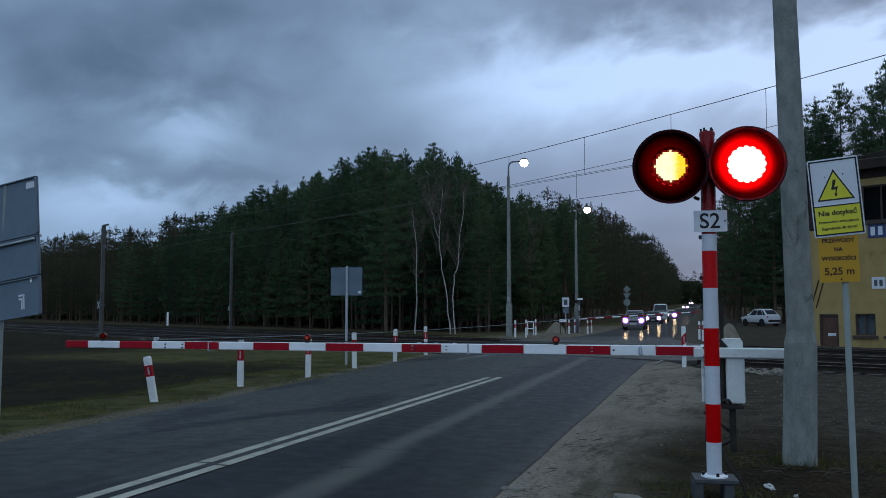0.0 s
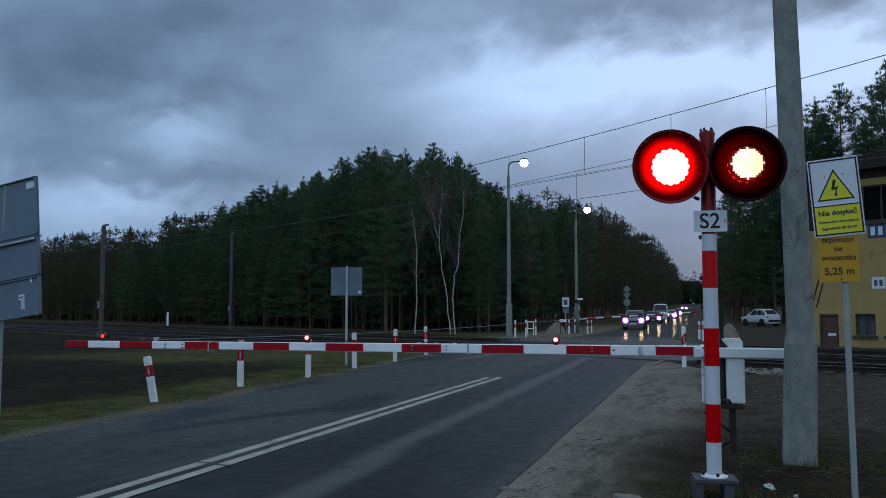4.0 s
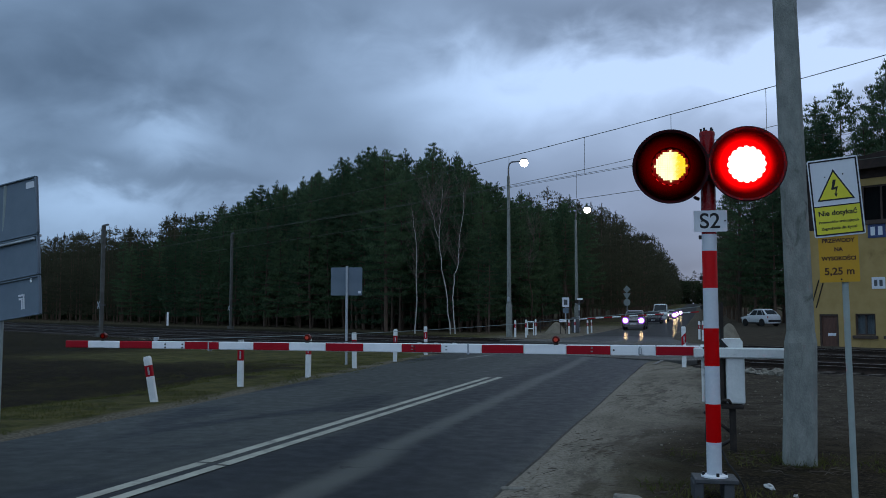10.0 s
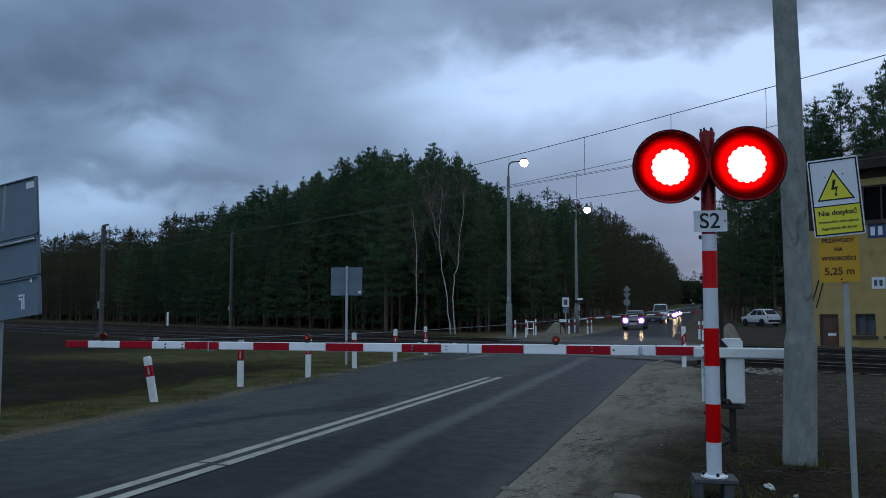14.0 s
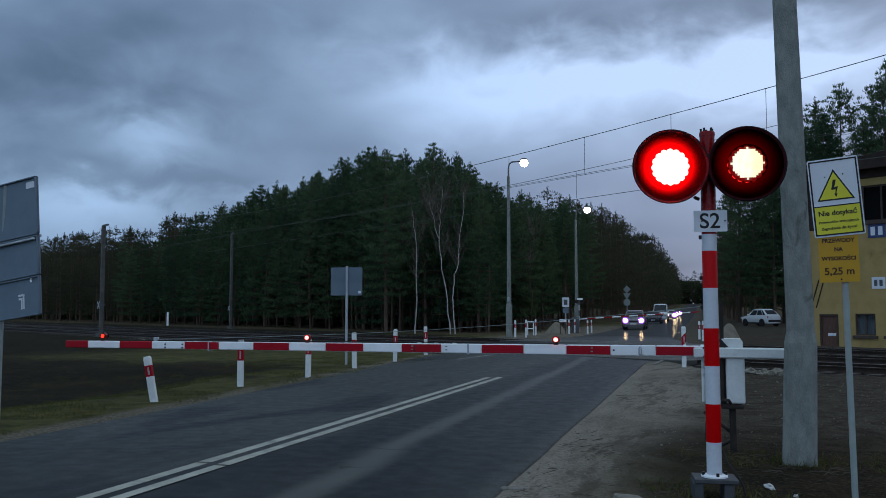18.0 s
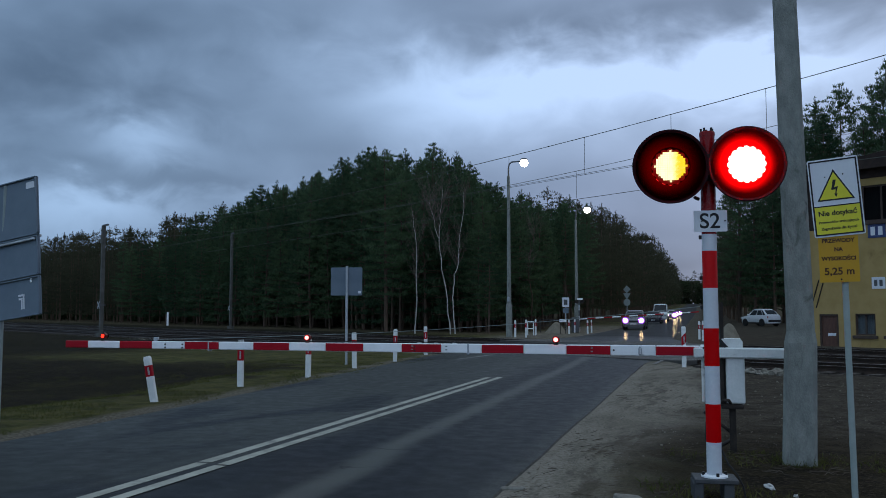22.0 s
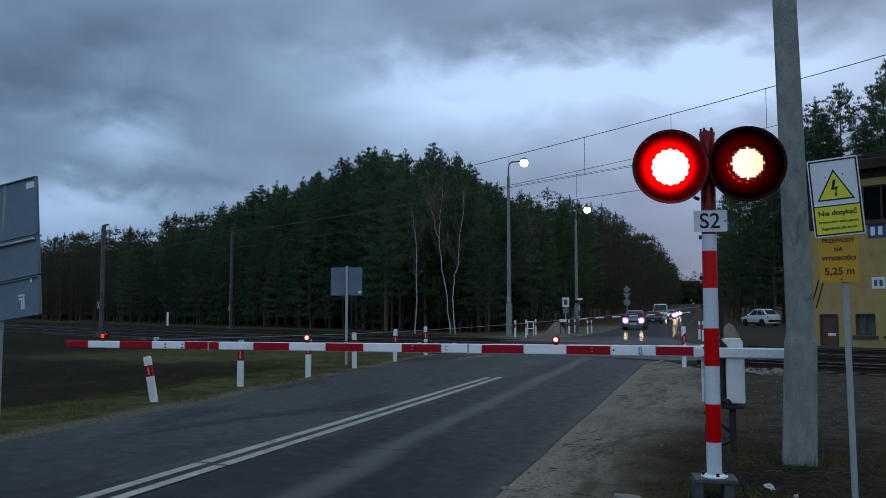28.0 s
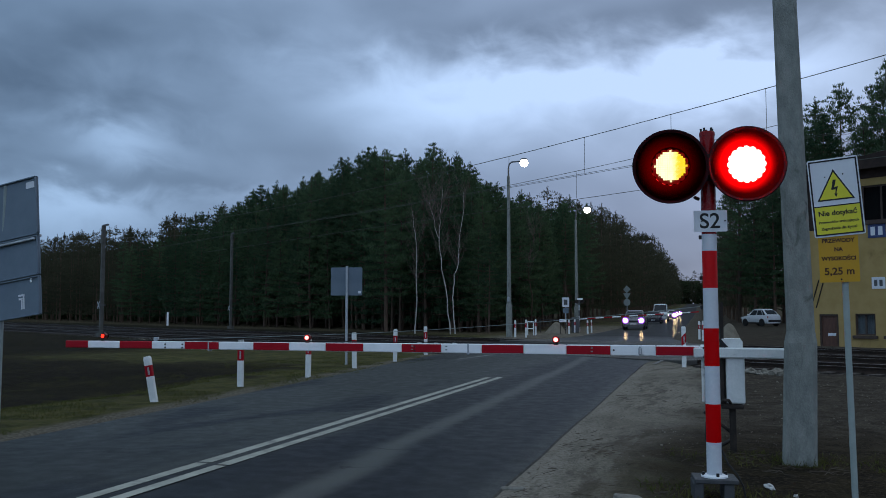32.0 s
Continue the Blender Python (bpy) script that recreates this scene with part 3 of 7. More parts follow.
def soup(name, verts, faces, mat, parent=None, label=""):
    me = bpy.data.meshes.new(name)
    me.from_pydata(verts, [], faces)
    me.materials.append(mat)
    ob = new(name, me)
    if parent:
        ob.parent = parent
    if label:
        ob["label"] = label
    return ob


def thing(name, m, label, category, group="", kind=""):
    ob = new(name)
    ob.matrix_world = m
    return tagged(ob, label, category, group, kind)


def bm_box(size, at=(0, 0, 0), bevel=0.0, m=None, bm=None, seg=1):
    own = bm or bmesh.new()
    t = Matrix.Translation(at) @ (m or Matrix()) @ Matrix.Diagonal((*size, 1))
    made = bmesh.ops.create_cube(own, size=1.0, matrix=t)
    if bevel:
        edges = list({e for v in made["verts"] for e in v.link_edges})
        bmesh.ops.bevel(own, geom=edges, offset=bevel, segments=seg, affect="EDGES", profile=0.6)
    return own


def bm_rod(p0, p1, r0, r1=None, seg=12, bm=None, caps=True):
    own = bm or bmesh.new()
    p0, p1 = Vector(p0), Vector(p1)
    turn = (p1 - p0).to_track_quat("Z", "Y").to_matrix().to_4x4()
    t = Matrix.Translation((p0 + p1) / 2) @ turn
    bmesh.ops.create_cone(own, cap_ends=caps, segments=seg, radius1=r0, radius2=r0 if r1 is None else r1, depth=(p1 - p0).length, matrix=t)
    return own


def bm_lathe(profile, seg=32, axis="Z", at=(0, 0, 0), bm=None):
    """Revolves (radius, height) pairs; axis Y turns the height towards -Y."""
    own = bm or bmesh.new()
    rings = []
    for r, h in profile:
        ring = []
        for i in range(seg):
            a = 2 * math.pi * i / seg
            c, s = r * math.cos(a), r * math.sin(a)
            q = (c, s, h) if axis == "Z" else (c, -h, s)
            ring.append(own.verts.new((q[0] + at[0], q[1] + at[1], q[2] + at[2])))
        rings.append(ring)
    for r0, r1 in zip(rings, rings[1:]):
        for i in range(seg):
            own.faces.new((r0[i], r0[(i + 1) % seg], r1[(i + 1) % seg], r1[i]))
    for ring, flip in ((rings[0], True), (rings[-1], False)):
        if profile[0 if flip else -1][0] > 1e-4:
            own.faces.new(ring[::-1] if flip else ring)
    bmesh.ops.remove_doubles(own, verts=own.verts, dist=1e-5)
    bmesh.ops.recalc_face_normals(own, faces=own.faces)
    return own


def bm_prism(outline, y0, y1, bevel=0.0, bm=None):
    """A plate with the outline (x, z), from y0 to y1."""
    own = bm or bmesh.new()
    a = [own.verts.new((x, y0, z)) for x, z in outline]
    b = [own.verts.new((x, y1, z)) for x, z in outline]
    faces = [own.faces.new(a), own.faces.new(b[::-1])]
    k = len(outline)
    for i in range(k):
        faces.append(own.faces.new((a[i], b[i], b[(i + 1) % k], a[(i + 1) % k])))
    bmesh.ops.recalc_face_normals(own, faces=faces)
    if bevel:
        bmesh.ops.bevel(own, geom=own.edges[:], offset=bevel, segments=1, affect="EDGES")
    return own


def bm_tube(points, r, seg=6, bm=None, r_end=None):
    own = bm or bmesh.new()
    pts = [Vector(p) for p in points]
    prev = None
    for i, p in enumerate(pts):
        tan = (pts[min(i + 1, len(pts) - 1)] - pts[max(i - 1, 0)]).normalized()
        side = tan.cross(Vector((0.13, 0.31, 0.94))).normalized()
        up = side.cross(tan)
        rr = r if r_end is None else r + (r_end - r) * i / (len(pts) - 1)
        ring = [own.verts.new(p + rr * (math.cos(2 * math.pi * k / seg) * side + math.sin(2 * math.pi * k / seg) * up)) for k in range(seg)]
        if prev:
            for k in range(seg):
                own.faces.new((prev[k], prev[(k + 1) % seg], ring[(k + 1) % seg], ring[k]))
        prev = ring
    return own


def round_rect(w, h, r, seg=4):
    out = []
    for cx, cz, a0 in ((w / 2 - r, h / 2 - r, 0), (-w / 2 + r, h / 2 - r, 90), (-w / 2 + r, -h / 2 + r, 180), (w / 2 - r, -h / 2 + r, 270)):
        for i in range(seg + 1):
            a = radians(a0 + 90 * i / seg)
            out.append((cx + r * math.cos(a), cz + r * math.sin(a)))
    return out


def smooth(ob):
    for f in ob.data.polygons:
        f.use_smooth = True
    ob.data.set_sharp_from_angle(angle=radians(50))
    return ob


def lettering(words, size, at, mat, parent, name="lettering", bold=0.0):
    """Flat letters of the built-in font, upright and facing -Y."""
    cu = bpy.data.curves.new(name, "FONT")
    cu.body, cu.size, cu.extrude, cu.offset = words, size, 0.0006, bold
    cu.align_x, cu.align_y = "CENTER", "CENTER"
    tmp = new(name, cu)
    bpy.context.view_layer.update()
    me = bpy.data.meshes.new_from_object(tmp.evaluated_get(bpy.context.evaluated_depsgraph_get()))
    bpy.data.objects.remove(tmp)
    me.materials.clear()
    me.materials.append(mat)
    ob = new(name, me)
    ob.parent = parent
    ob.matrix_basis = pose(*at, 90, 0, 0)
    return ob


# ---- the lie of the land ----
TN, TU = Vector((0.5373, 0.8434, 0)), Vector((-0.8434, 0.5373, 0))


def step(x, a, b):
    t = min(max((x - a) / (b - a), 0.0), 1.0)
    return t * t * (3 - 2 * t)


def rise(y):
    """Height of the road: level at the crossing, then climbing away."""
    if y < 70:
        return 0.0
    if y < 218:
        return 0.0065 * (y - 70) * step(y, 60, 100)
    return 0.962 + 0.0195 * (min(y, 540) - 218)


def land(x, y):
    z = rise(y)
    d = TN.x * x + TN.y * y
    off_road = max(step(-x, 8.6, 11.0), step(x, 0.6, 2.6))
    bed = step(d, 20.2, 21.4) * (1 - step(d, 36.2, 37.4))
    z -= 0.22 * bed * max(step(-x, 8.2, 9.5), step(x, -0.9, 0.3))
    z -= 0.34 * step(-x, 9.2, 12.5) * (1 - step(-x, 17, 26)) * (1 - step(y, 15, 21))
    z -= 0.62 * step(d, 37.5, 45) * step(x, 1.0, 5.0) * (1 - step(y, 62, 76))
    z += 0.03 * step(y, 66, 84) * step(x, 2.0, 6.0) * (1 - step(y, 120, 200))
    z += off_road * 0.07 * noise.noise(Vector((x * 0.35, y * 0.35, 1.7))) * (1 if abs(x) < 150 and abs(y) < 200 else 0)
    return z


def spread(a, b, fine_a, fine_b, fine_step, grow):
    out = [fine_a + fine_step * i for i in range(int((fine_b - fine_a) / fine_step) + 1)]
    s = fine_step
    while out[-1] < b:
        s *= grow
        out.append(min(out[-1] + s, b))
    s = fine_step
    while out[0] > a:
        s *= grow
        out.insert(0, max(out[0] - s, a))
    return out


def build_ground():
    xs, ys = spread(-3500, 3500, -30, 20, 0.5, 1.16), spread(-3500, 4200, -4, 66, 0.5, 1.14)
    verts = [(x, y, land(x, y) + (0.02 * noise.noise(Vector((x * 1.7, y * 1.7, 4))) if -20 < x < 15 and 0 < y < 40 and not -8.4 < x < -1.3 else 0) - (0.06 if -7.3 < x < -1.7 else 0.0)) for y in ys for x in xs]
    k = len(xs)
    faces = [(j * k + i, j * k + i + 1, (j + 1) * k + i + 1, (j + 1) * k + i) for j in range(len(ys) - 1) for i in range(k - 1)]
    ob = soup("ground", verts, faces, GROUND)
    smooth(ob)
    tagged(ob, "winter grass, bare soil and gravel verge beside the road", "ground", kind="structure")


ROAD_L, ROAD_R = -7.4, -1.56


def build_road():
    ys = [-12 + 0.5 * i for i in range(220)] + [99 + 9 * i for i in range(1, 70)]
    verts, faces = [], []
    for y in ys:
        jl, jr = (0.03 * noise.noise(Vector((k, y * 0.25, 0))) + 0.014 * noise.noise(Vector((k, y * 1.9, 5))) for k in (1.5, 7.5))
        flare = 0.95 * step(y, 25.0, 33) * (1 - step(y, 44, 52))
        left = ROAD_L + 0.12 + jl - 1.45 * step(y, 5.0, 32.0) * (1 - step(y, 40, 56))
        z = rise(y) + 0.015
        for x, dz in ((left - 0.10, -0.10), (left, 0.0), (-4.45, 0.035), (ROAD_R + jr + flare, -0.006), (ROAD_R + jr + flare + 0.10, -0.10)):
            verts.append((x, y, z + dz))
    for j in range(len(ys) - 1):
        for i in range(4):
            faces.append((j * 5 + i, j * 5 + i + 1, (j + 1) * 5 + i + 1, (j + 1) * 5 + i))
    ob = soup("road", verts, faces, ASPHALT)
    tagged(ob, "worn patched grey asphalt two-lane road", "road", kind="structure")
    # double centre line with a joint, and worn edge marks at the crossing
    rows = ((-4.38, -6.0, 7.14), (-4.38, 7.19, 18.35), (-4.145, -6.0, 7.06), (-4.145, 7.11, 18.5))
    for x, y0, y1 in rows:
        bm = bmesh.new()
        k = max(int((y1 - y0) / 1.2), 2)
        prev = None
        for i in range(k + 1):
            y = y0 + (y1 - y0) * i / k
            w = 0.062 + 0.004 * math.sin(i * 2.3 + x)
            ring = [bm.verts.new((x + s * w, y, 0.0515)) for s in (-1, 1)]
            if prev:
                bm.faces.new((prev[0], prev[1], ring[1], ring[0]))
            prev = ring
        part("centre_line", bm, LINE, ob, "worn white double centre line")
    for x0, y0, x1, y1, w in ((-7.1, 25.6, -6.75, 29.0, 0.09), (-1.25, 25.0, -0.95, 29.4, 0.05)):
        a, b = Vector((x0, y0, 0.034)), Vector((x1, y1, 0.034))
        n = (b - a).cross(Vector((0, 0, 1))).normalized() * w
        bm = bmesh.new()
        bm.faces.new([bm.verts.new(q) for q in (a - n, b - n, b + n, a + n)])
        part("edge_mark", bm, FADED, ob, "faded white edge mark")


def rail_thing(d, s0, s1, name_group):
    track = thing("railway_track", pose(0, 0, 0), "rusty steel rails on dark sleepers and ballast", "railway track", name_group)
    for off in (-0.75, 0.75):
        for head in (False, True):
            prof = [(-0.075, 0.0), (0.075, 0.0), (0.03, 0.03), (0.012, 0.05), (0.012, 0.115), (0.034, 0.125), (0.034, 0.150), (-0.034, 0.150), (-0.034, 0.125), (-0.012, 0.115), (-0.012, 0.05), (-0.03, 0.03)]
            if head:
                prof = [(-0.030, 0.1495), (0.030, 0.1495), (0.030, 0.156), (-0.030, 0.156)]
            verts, faces = [], []
            steps = [s0 + (s1 - s0) * i / 40 for i in range(41)]
            for s in steps:
                for px, pz in prof:
                    q = TN * (d + off + px) + TU * s
                    verts.append((q.x, q.y, rise(q.y) - 0.098 + pz))
            k = len(prof)
            for j in range(40):
                faces += [(j * k + i, j * k + (i + 1) % k, (j + 1) * k + (i + 1) % k, (j + 1) * k + i) for i in range(k)]
            soup("rail_head" if head else "rail", verts, faces, RAIL_TOP if head else RAIL_SIDE, track, "polished running surface" if head else "")
    verts, faces = [], []
    rnd = random.Random(int(d * 7))
    block = bm_box((2.6, 0.24, 0.092), bevel=0.012)
    sleeper = bpy.data.meshes.new("sleeper")
    block.to_mesh(sleeper)
    block.free()
    sleeper.materials.append(SLEEPER)
    s = s0
    while s < s1:
        q = TN * d + TU * s
        if -4.0 < s < 52.0 and not -9.0 < q.x < 0.2:
            ob = new("sleeper", sleeper)
            ob.parent = track
            ob.matrix_basis = pose(q.x, q.y, rise(q.y) - 0.134, 0, 0, 57.5 + rnd.uniform(-0.6, 0.6))
        elif not -9.0 < q.x < 0.2:
            b = len(verts)
            for dn, ds, z in [(a, c, e) for e in (-0.18, -0.088) for a in (-1.3, 1.3) for c in (-0.12, 0.12)]:
                w = q + TN * (dn + rnd.uniform(-0.02, 0.02)) + TU * ds
                verts.append((w.x, w.y, rise(w.y) + z))
            faces += [tuple(b + i for i in f) for f in ((4, 5, 7, 6), (0, 1, 5, 4), (2, 3, 7, 6), (0, 2, 6, 4), (1, 3, 7, 5))]
        s += 0.62
    tagged(soup("far_sleeper_run", verts, faces, SLEEPER, track, "dark timber sleepers"), kind="stuff")


def build_tracks():
    # one ballast bed with sloping shoulders under the three tracks, cut where the road crosses it
    bed = thing("ballast_bed", pose(0, 0, 0), "dark stone ballast bed under the tracks", "ballast", kind="structure")
    for s0, s1 in ((-70.0, 14.2), (31.5, 260.0)):
        verts, faces = [], []
        prof = [(20.9, -0.26), (21.8, -0.15), (25.3, -0.145), (25.9, -0.2), (26.4, -0.15), (29.8, -0.145), (31.5, -0.2), (32.2, -0.15), (35.2, -0.15), (36.4, -0.28)]
        k = int((s1 - s0) / 2)
        for j in range(k + 1):
            s = s0 + (s1 - s0) * j / k
            for d, z in prof:
                q = TN * d + TU * s
                verts.append((q.x, q.y, rise(q.y) + z + 0.02 * noise.noise(Vector((d * 1.3, s * 0.9, 2)))))
        w = len(prof)
        faces = [(j * w + i, j * w + i + 1, (j + 1) * w + i + 1, (j + 1) * w + i) for j in range(k) for i in range(w - 1)]
        soup("ballast", verts, faces, BALLAST, bed)
    for d in (23.5, 28.0, 33.6):
        rail_thing(d, -70, 240, "tracks over the level crossing")
    # slabs between the rails on the road
    pav = thing("crossing_deck", pose(0, 0, 0), "grey concrete slabs between the rails at the crossing", "crossing deck", kind="structure")
    for d in (23.5, 28.0, 33.6):
        mid = (-4.45 - TN.x * d) / TU.x
        for i in range(-3, 4):
            for dn, w in ((0.0, 1.32), (-1.15, 0.66), (1.15, 0.66)):
                q = TN * (d + dn) + TU * (mid + i * 1.62)
                part("slab", bm_box((w, 1.59, 0.14), bevel=0.012), DECK, pav).matrix_basis = pose(q.x, q.y, -0.014, 0, 0, 57.5)


build_ground()
build_road()
build_tracks()


# ---- the warning signal beside the road ----
MOVING = {}


def lamp_head(parent, x, z, which):
    """A round backing dish with an LED board and an added filter disc that dims it."""
    dish = smooth(part("backing_disc", bm_lathe([(0.0, -0.06), (0.20, -0.06), (0.270, -0.005), (0.288, 0.008), (0.291, 0.028), (0.283, 0.032), (0.272, 0.022), (0.250, 0.012), (0.225, -0.002), (0.195, -0.018), (0.170, -0.029), (0.150, -0.038), (0.0, -0.041)], 56, "Y"), SATIN_BLACK, parent, "round black backing disc with rolled rim"))
    dish.matrix_basis = pose(x, -0.13, z)
    can = smooth(part("lamp_housing", bm_lathe([(0.0, -0.20), (0.11, -0.20), (0.16, -0.16), (0.17, -0.051)], 32, "Y"), BLACK, dish))
    # board of small lamps with a stepped round outline, and glowing discs added to widen it
    cells = bmesh.new()
    s = 0.0168
    for i in range(-8, 9):
        for j in range(-8, 9):
            if math.hypot(abs(i) + 0.4, abs(j) + 0.4) * s < 0.1395:
                bm_box((s * 0.97, 0.040, s * 0.97), (i * s, -0.012 + 0.032 * (math.hypot(i, j) * s / 0.139) ** 2, j * s), bm=cells)
    for k in range(16):
        a = radians(22.5 * k)
        bm_lathe([(0.0, -0.010), (0.0275, -0.010), (0.0275, 0.006), (0.020, 0.010), (0.0, 0.012)], 14, "Y", (0.1165 * math.cos(a), 0.002, 0.1165 * math.sin(a)), bm=cells)
    part("led_board", cells, LED_RED, dish, "lit red lamp of many small diodes")
    # this ring carries the painted red glow round the lit board
    lens = bm_lathe([(0.120, -0.034), (0.160, -0.028), (0.180, -0.017), (0.200, -0.006), (0.222, 0.004), (0.243, 0.014), (0.266, 0.0205)], 56, "Y")
    bmesh.ops.delete(lens, geom=[f for f in lens.faces if len(f.verts) > 4], context="FACES")
    smooth(part("lens_ring", lens, RED_HALO, dish, "glowing deep red ring round the diodes"))
    # added filter disc: sliding it in front dims the lamp between flashes
    cover = bm_lathe([(0.262, -0.060), (0.262, 0.002), (0.200, 0.0025), (0.100, 0.003), (0.0, 0.0035)], 48, "Y")
    bmesh.ops.delete(cover, geom=[f for f in cover.faces if len(f.verts) > 4], context="FACES")
    filt = part("dimming_filter", cover, FILTER_WARM if which == "west" else FILTER_PALE, dish, "smoked dimming filter disc")
    MOVING["filter_" + which] = filt
    return dish


def build_signal():
    sig = thing("crossing_signal", pose(0.075, 7.13, 0, 0, 0, 6), "red and white banded signal post with two round red lamps", "crossing signal")
    r, z = 0.057, 0.155
    bands = [(0.17, 0.42, "w"), (0.42, 0.71, "r"), (0.71, 1.00, "w"), (1.00, 1.29, "r"), (1.29, 1.60, "w"), (1.60, 1.89, "r"), (1.89, 2.02, "w"), (2.02, 2.80, "r")]
    for z0, z1, c in bands:
        smooth(part("post_band", bm_lathe([(r, z0), (r, z1)], 28), DARK_RED_BAND if z1 > 2.5 else GLOSS_RED if c == "r" else GLOSS_WHITE, sig, "dark red band" if z1 > 2.5 else "glossy red band" if c == "r" else "white band"))
    part("post_cap", bm_lathe([(0.0, 2.832), (0.055, 2.831), (0.060, 2.825), (0.060, 2.795)], 24), DARK_RED_BAND, sig, "dark red cap")
    for k in range(5):
        a = radians(72 * k + 20)
        part("cap_bolt", bm_rod((0.045 * math.cos(a), 0.045 * math.sin(a), 2.825), (0.045 * math.cos(a), 0.045 * math.sin(a), 2.858), 0.010, seg=6), BLACK, sig)
    part("base_flange", bm_lathe([(0.10, 0.158), (0.10, 0.168), (0.075, 0.178), (0.06, 0.178)], 28), WHITE, sig)
    for k in range(4):
        a = radians(90 * k - 80)
        part("flange_bolt", bm_rod((0.083 * math.cos(a), 0.083 * math.sin(a), 0.165), (0.083 * math.cos(a), 0.083 * math.sin(a), 0.195), 0.013, seg=6), BLACK, sig)
    part("stand_plate", bm_box((0.32, 0.30, 0.03), (0, 0, 0.143), 0.004), STAND_STEEL, sig, "grey steel stand plate")
    for x in (-0.13, 0.09):
        part("stand_leg", bm_box((0.075, 0.26, 0.20), (x, 0, 0.03), 0.006), STAND_STEEL, sig)
    lamp_head(sig, -0.294, 2.540, "west")
    lamp_head(sig, 0.275, 2.545, "east")
    for zz in (2.46, 2.62):
        part("lamp_bracket", bm_box((0.50, 0.035, 0.035), (0.0, 0.03, zz), 0.004), BLACK, sig)
        part("clamp", bm_lathe([(0.060, zz - 0.025), (0.066, zz - 0.02), (0.066, zz + 0.02), (0.060, zz + 0.025)], 24), BLACK, sig)
    for k in (0, 1, 2):
        part("junction_knob", bm_rod((-0.075, 0.0, 2.30 + 0.10 * k), (-0.105, -0.03, 2.31 + 0.10 * k), 0.014, seg=8), BLACK, sig)
    for zz in (2.0, 1.68, 1.45):
        part("cable_clip", bm_box((0.03, 0.03, 0.03), (-0.062, 0.02, zz), 0.004), BLACK, sig)
    plate = part("number_plate", bm_prism(round_rect(0.250, 0.165, 0.008), 0.0, 0.004), SIGN_WHITE, sig, "white plate with black characters")
    plate.matrix_basis = pose(0.004, -0.070, 2.118, 0, 0, 0)
    lettering("S2", 0.166, (-0.004, -0.0015, -0.004), INK, plate, bold=0.0018)
    for x in (0.108, -0.065):
        part("rivet", bm_rod((x, -0.001, 0.0), (x, -0.006, 0.0), 0.006, seg=8), BLACK, plate)
    # feed cable from the post to the ground
    pts = [(0.06, 0.03, 0.36), (0.10, -0.01, 0.26), (0.16, -0.06, 0.19), (0.20, -0.09, 0.10), (0.21, -0.10, 0.02), (0.17, -0.10, -0.03)]
    smooth(part("feed_cable", bm_tube(pts, 0.007, 8), RUBBER, sig))


# ---- barrier ----
def boom_lamp(parent, x, glow_mat, key):
    body = part("boom_lamp", bm_lathe([(0.0, -0.045), (0.042, -0.045), (0.050, -0.03), (0.052, 0.02), (0.046, 0.03)], 20, "Y"), DARK_RED, parent, "small round red warning lamp")
    body.matrix_basis = pose(x, 0.0, 0.128)
    smooth(part("lamp_lens", bm_lathe([(0.030, 0.0), (0.029, 0.035), (0.021, 0.048), (0.0, 0.053)], 20, "Y"), glow_mat, body))
    part("lamp_foot", bm_box((0.045, 0.04, 0.05), (0, 0, -0.055), 0.006), DARK_STEEL, body)
    # added cover that hides the lit lens between flashes
    filt = part("lamp_shade", bm_lathe([(0.0, 0.064), (0.028, 0.060), (0.037, 0.046), (0.040, 0.005)], 20, "Y"), BOOM_FILTER, body, "dark red glass shade")
    MOVING[key] = filt


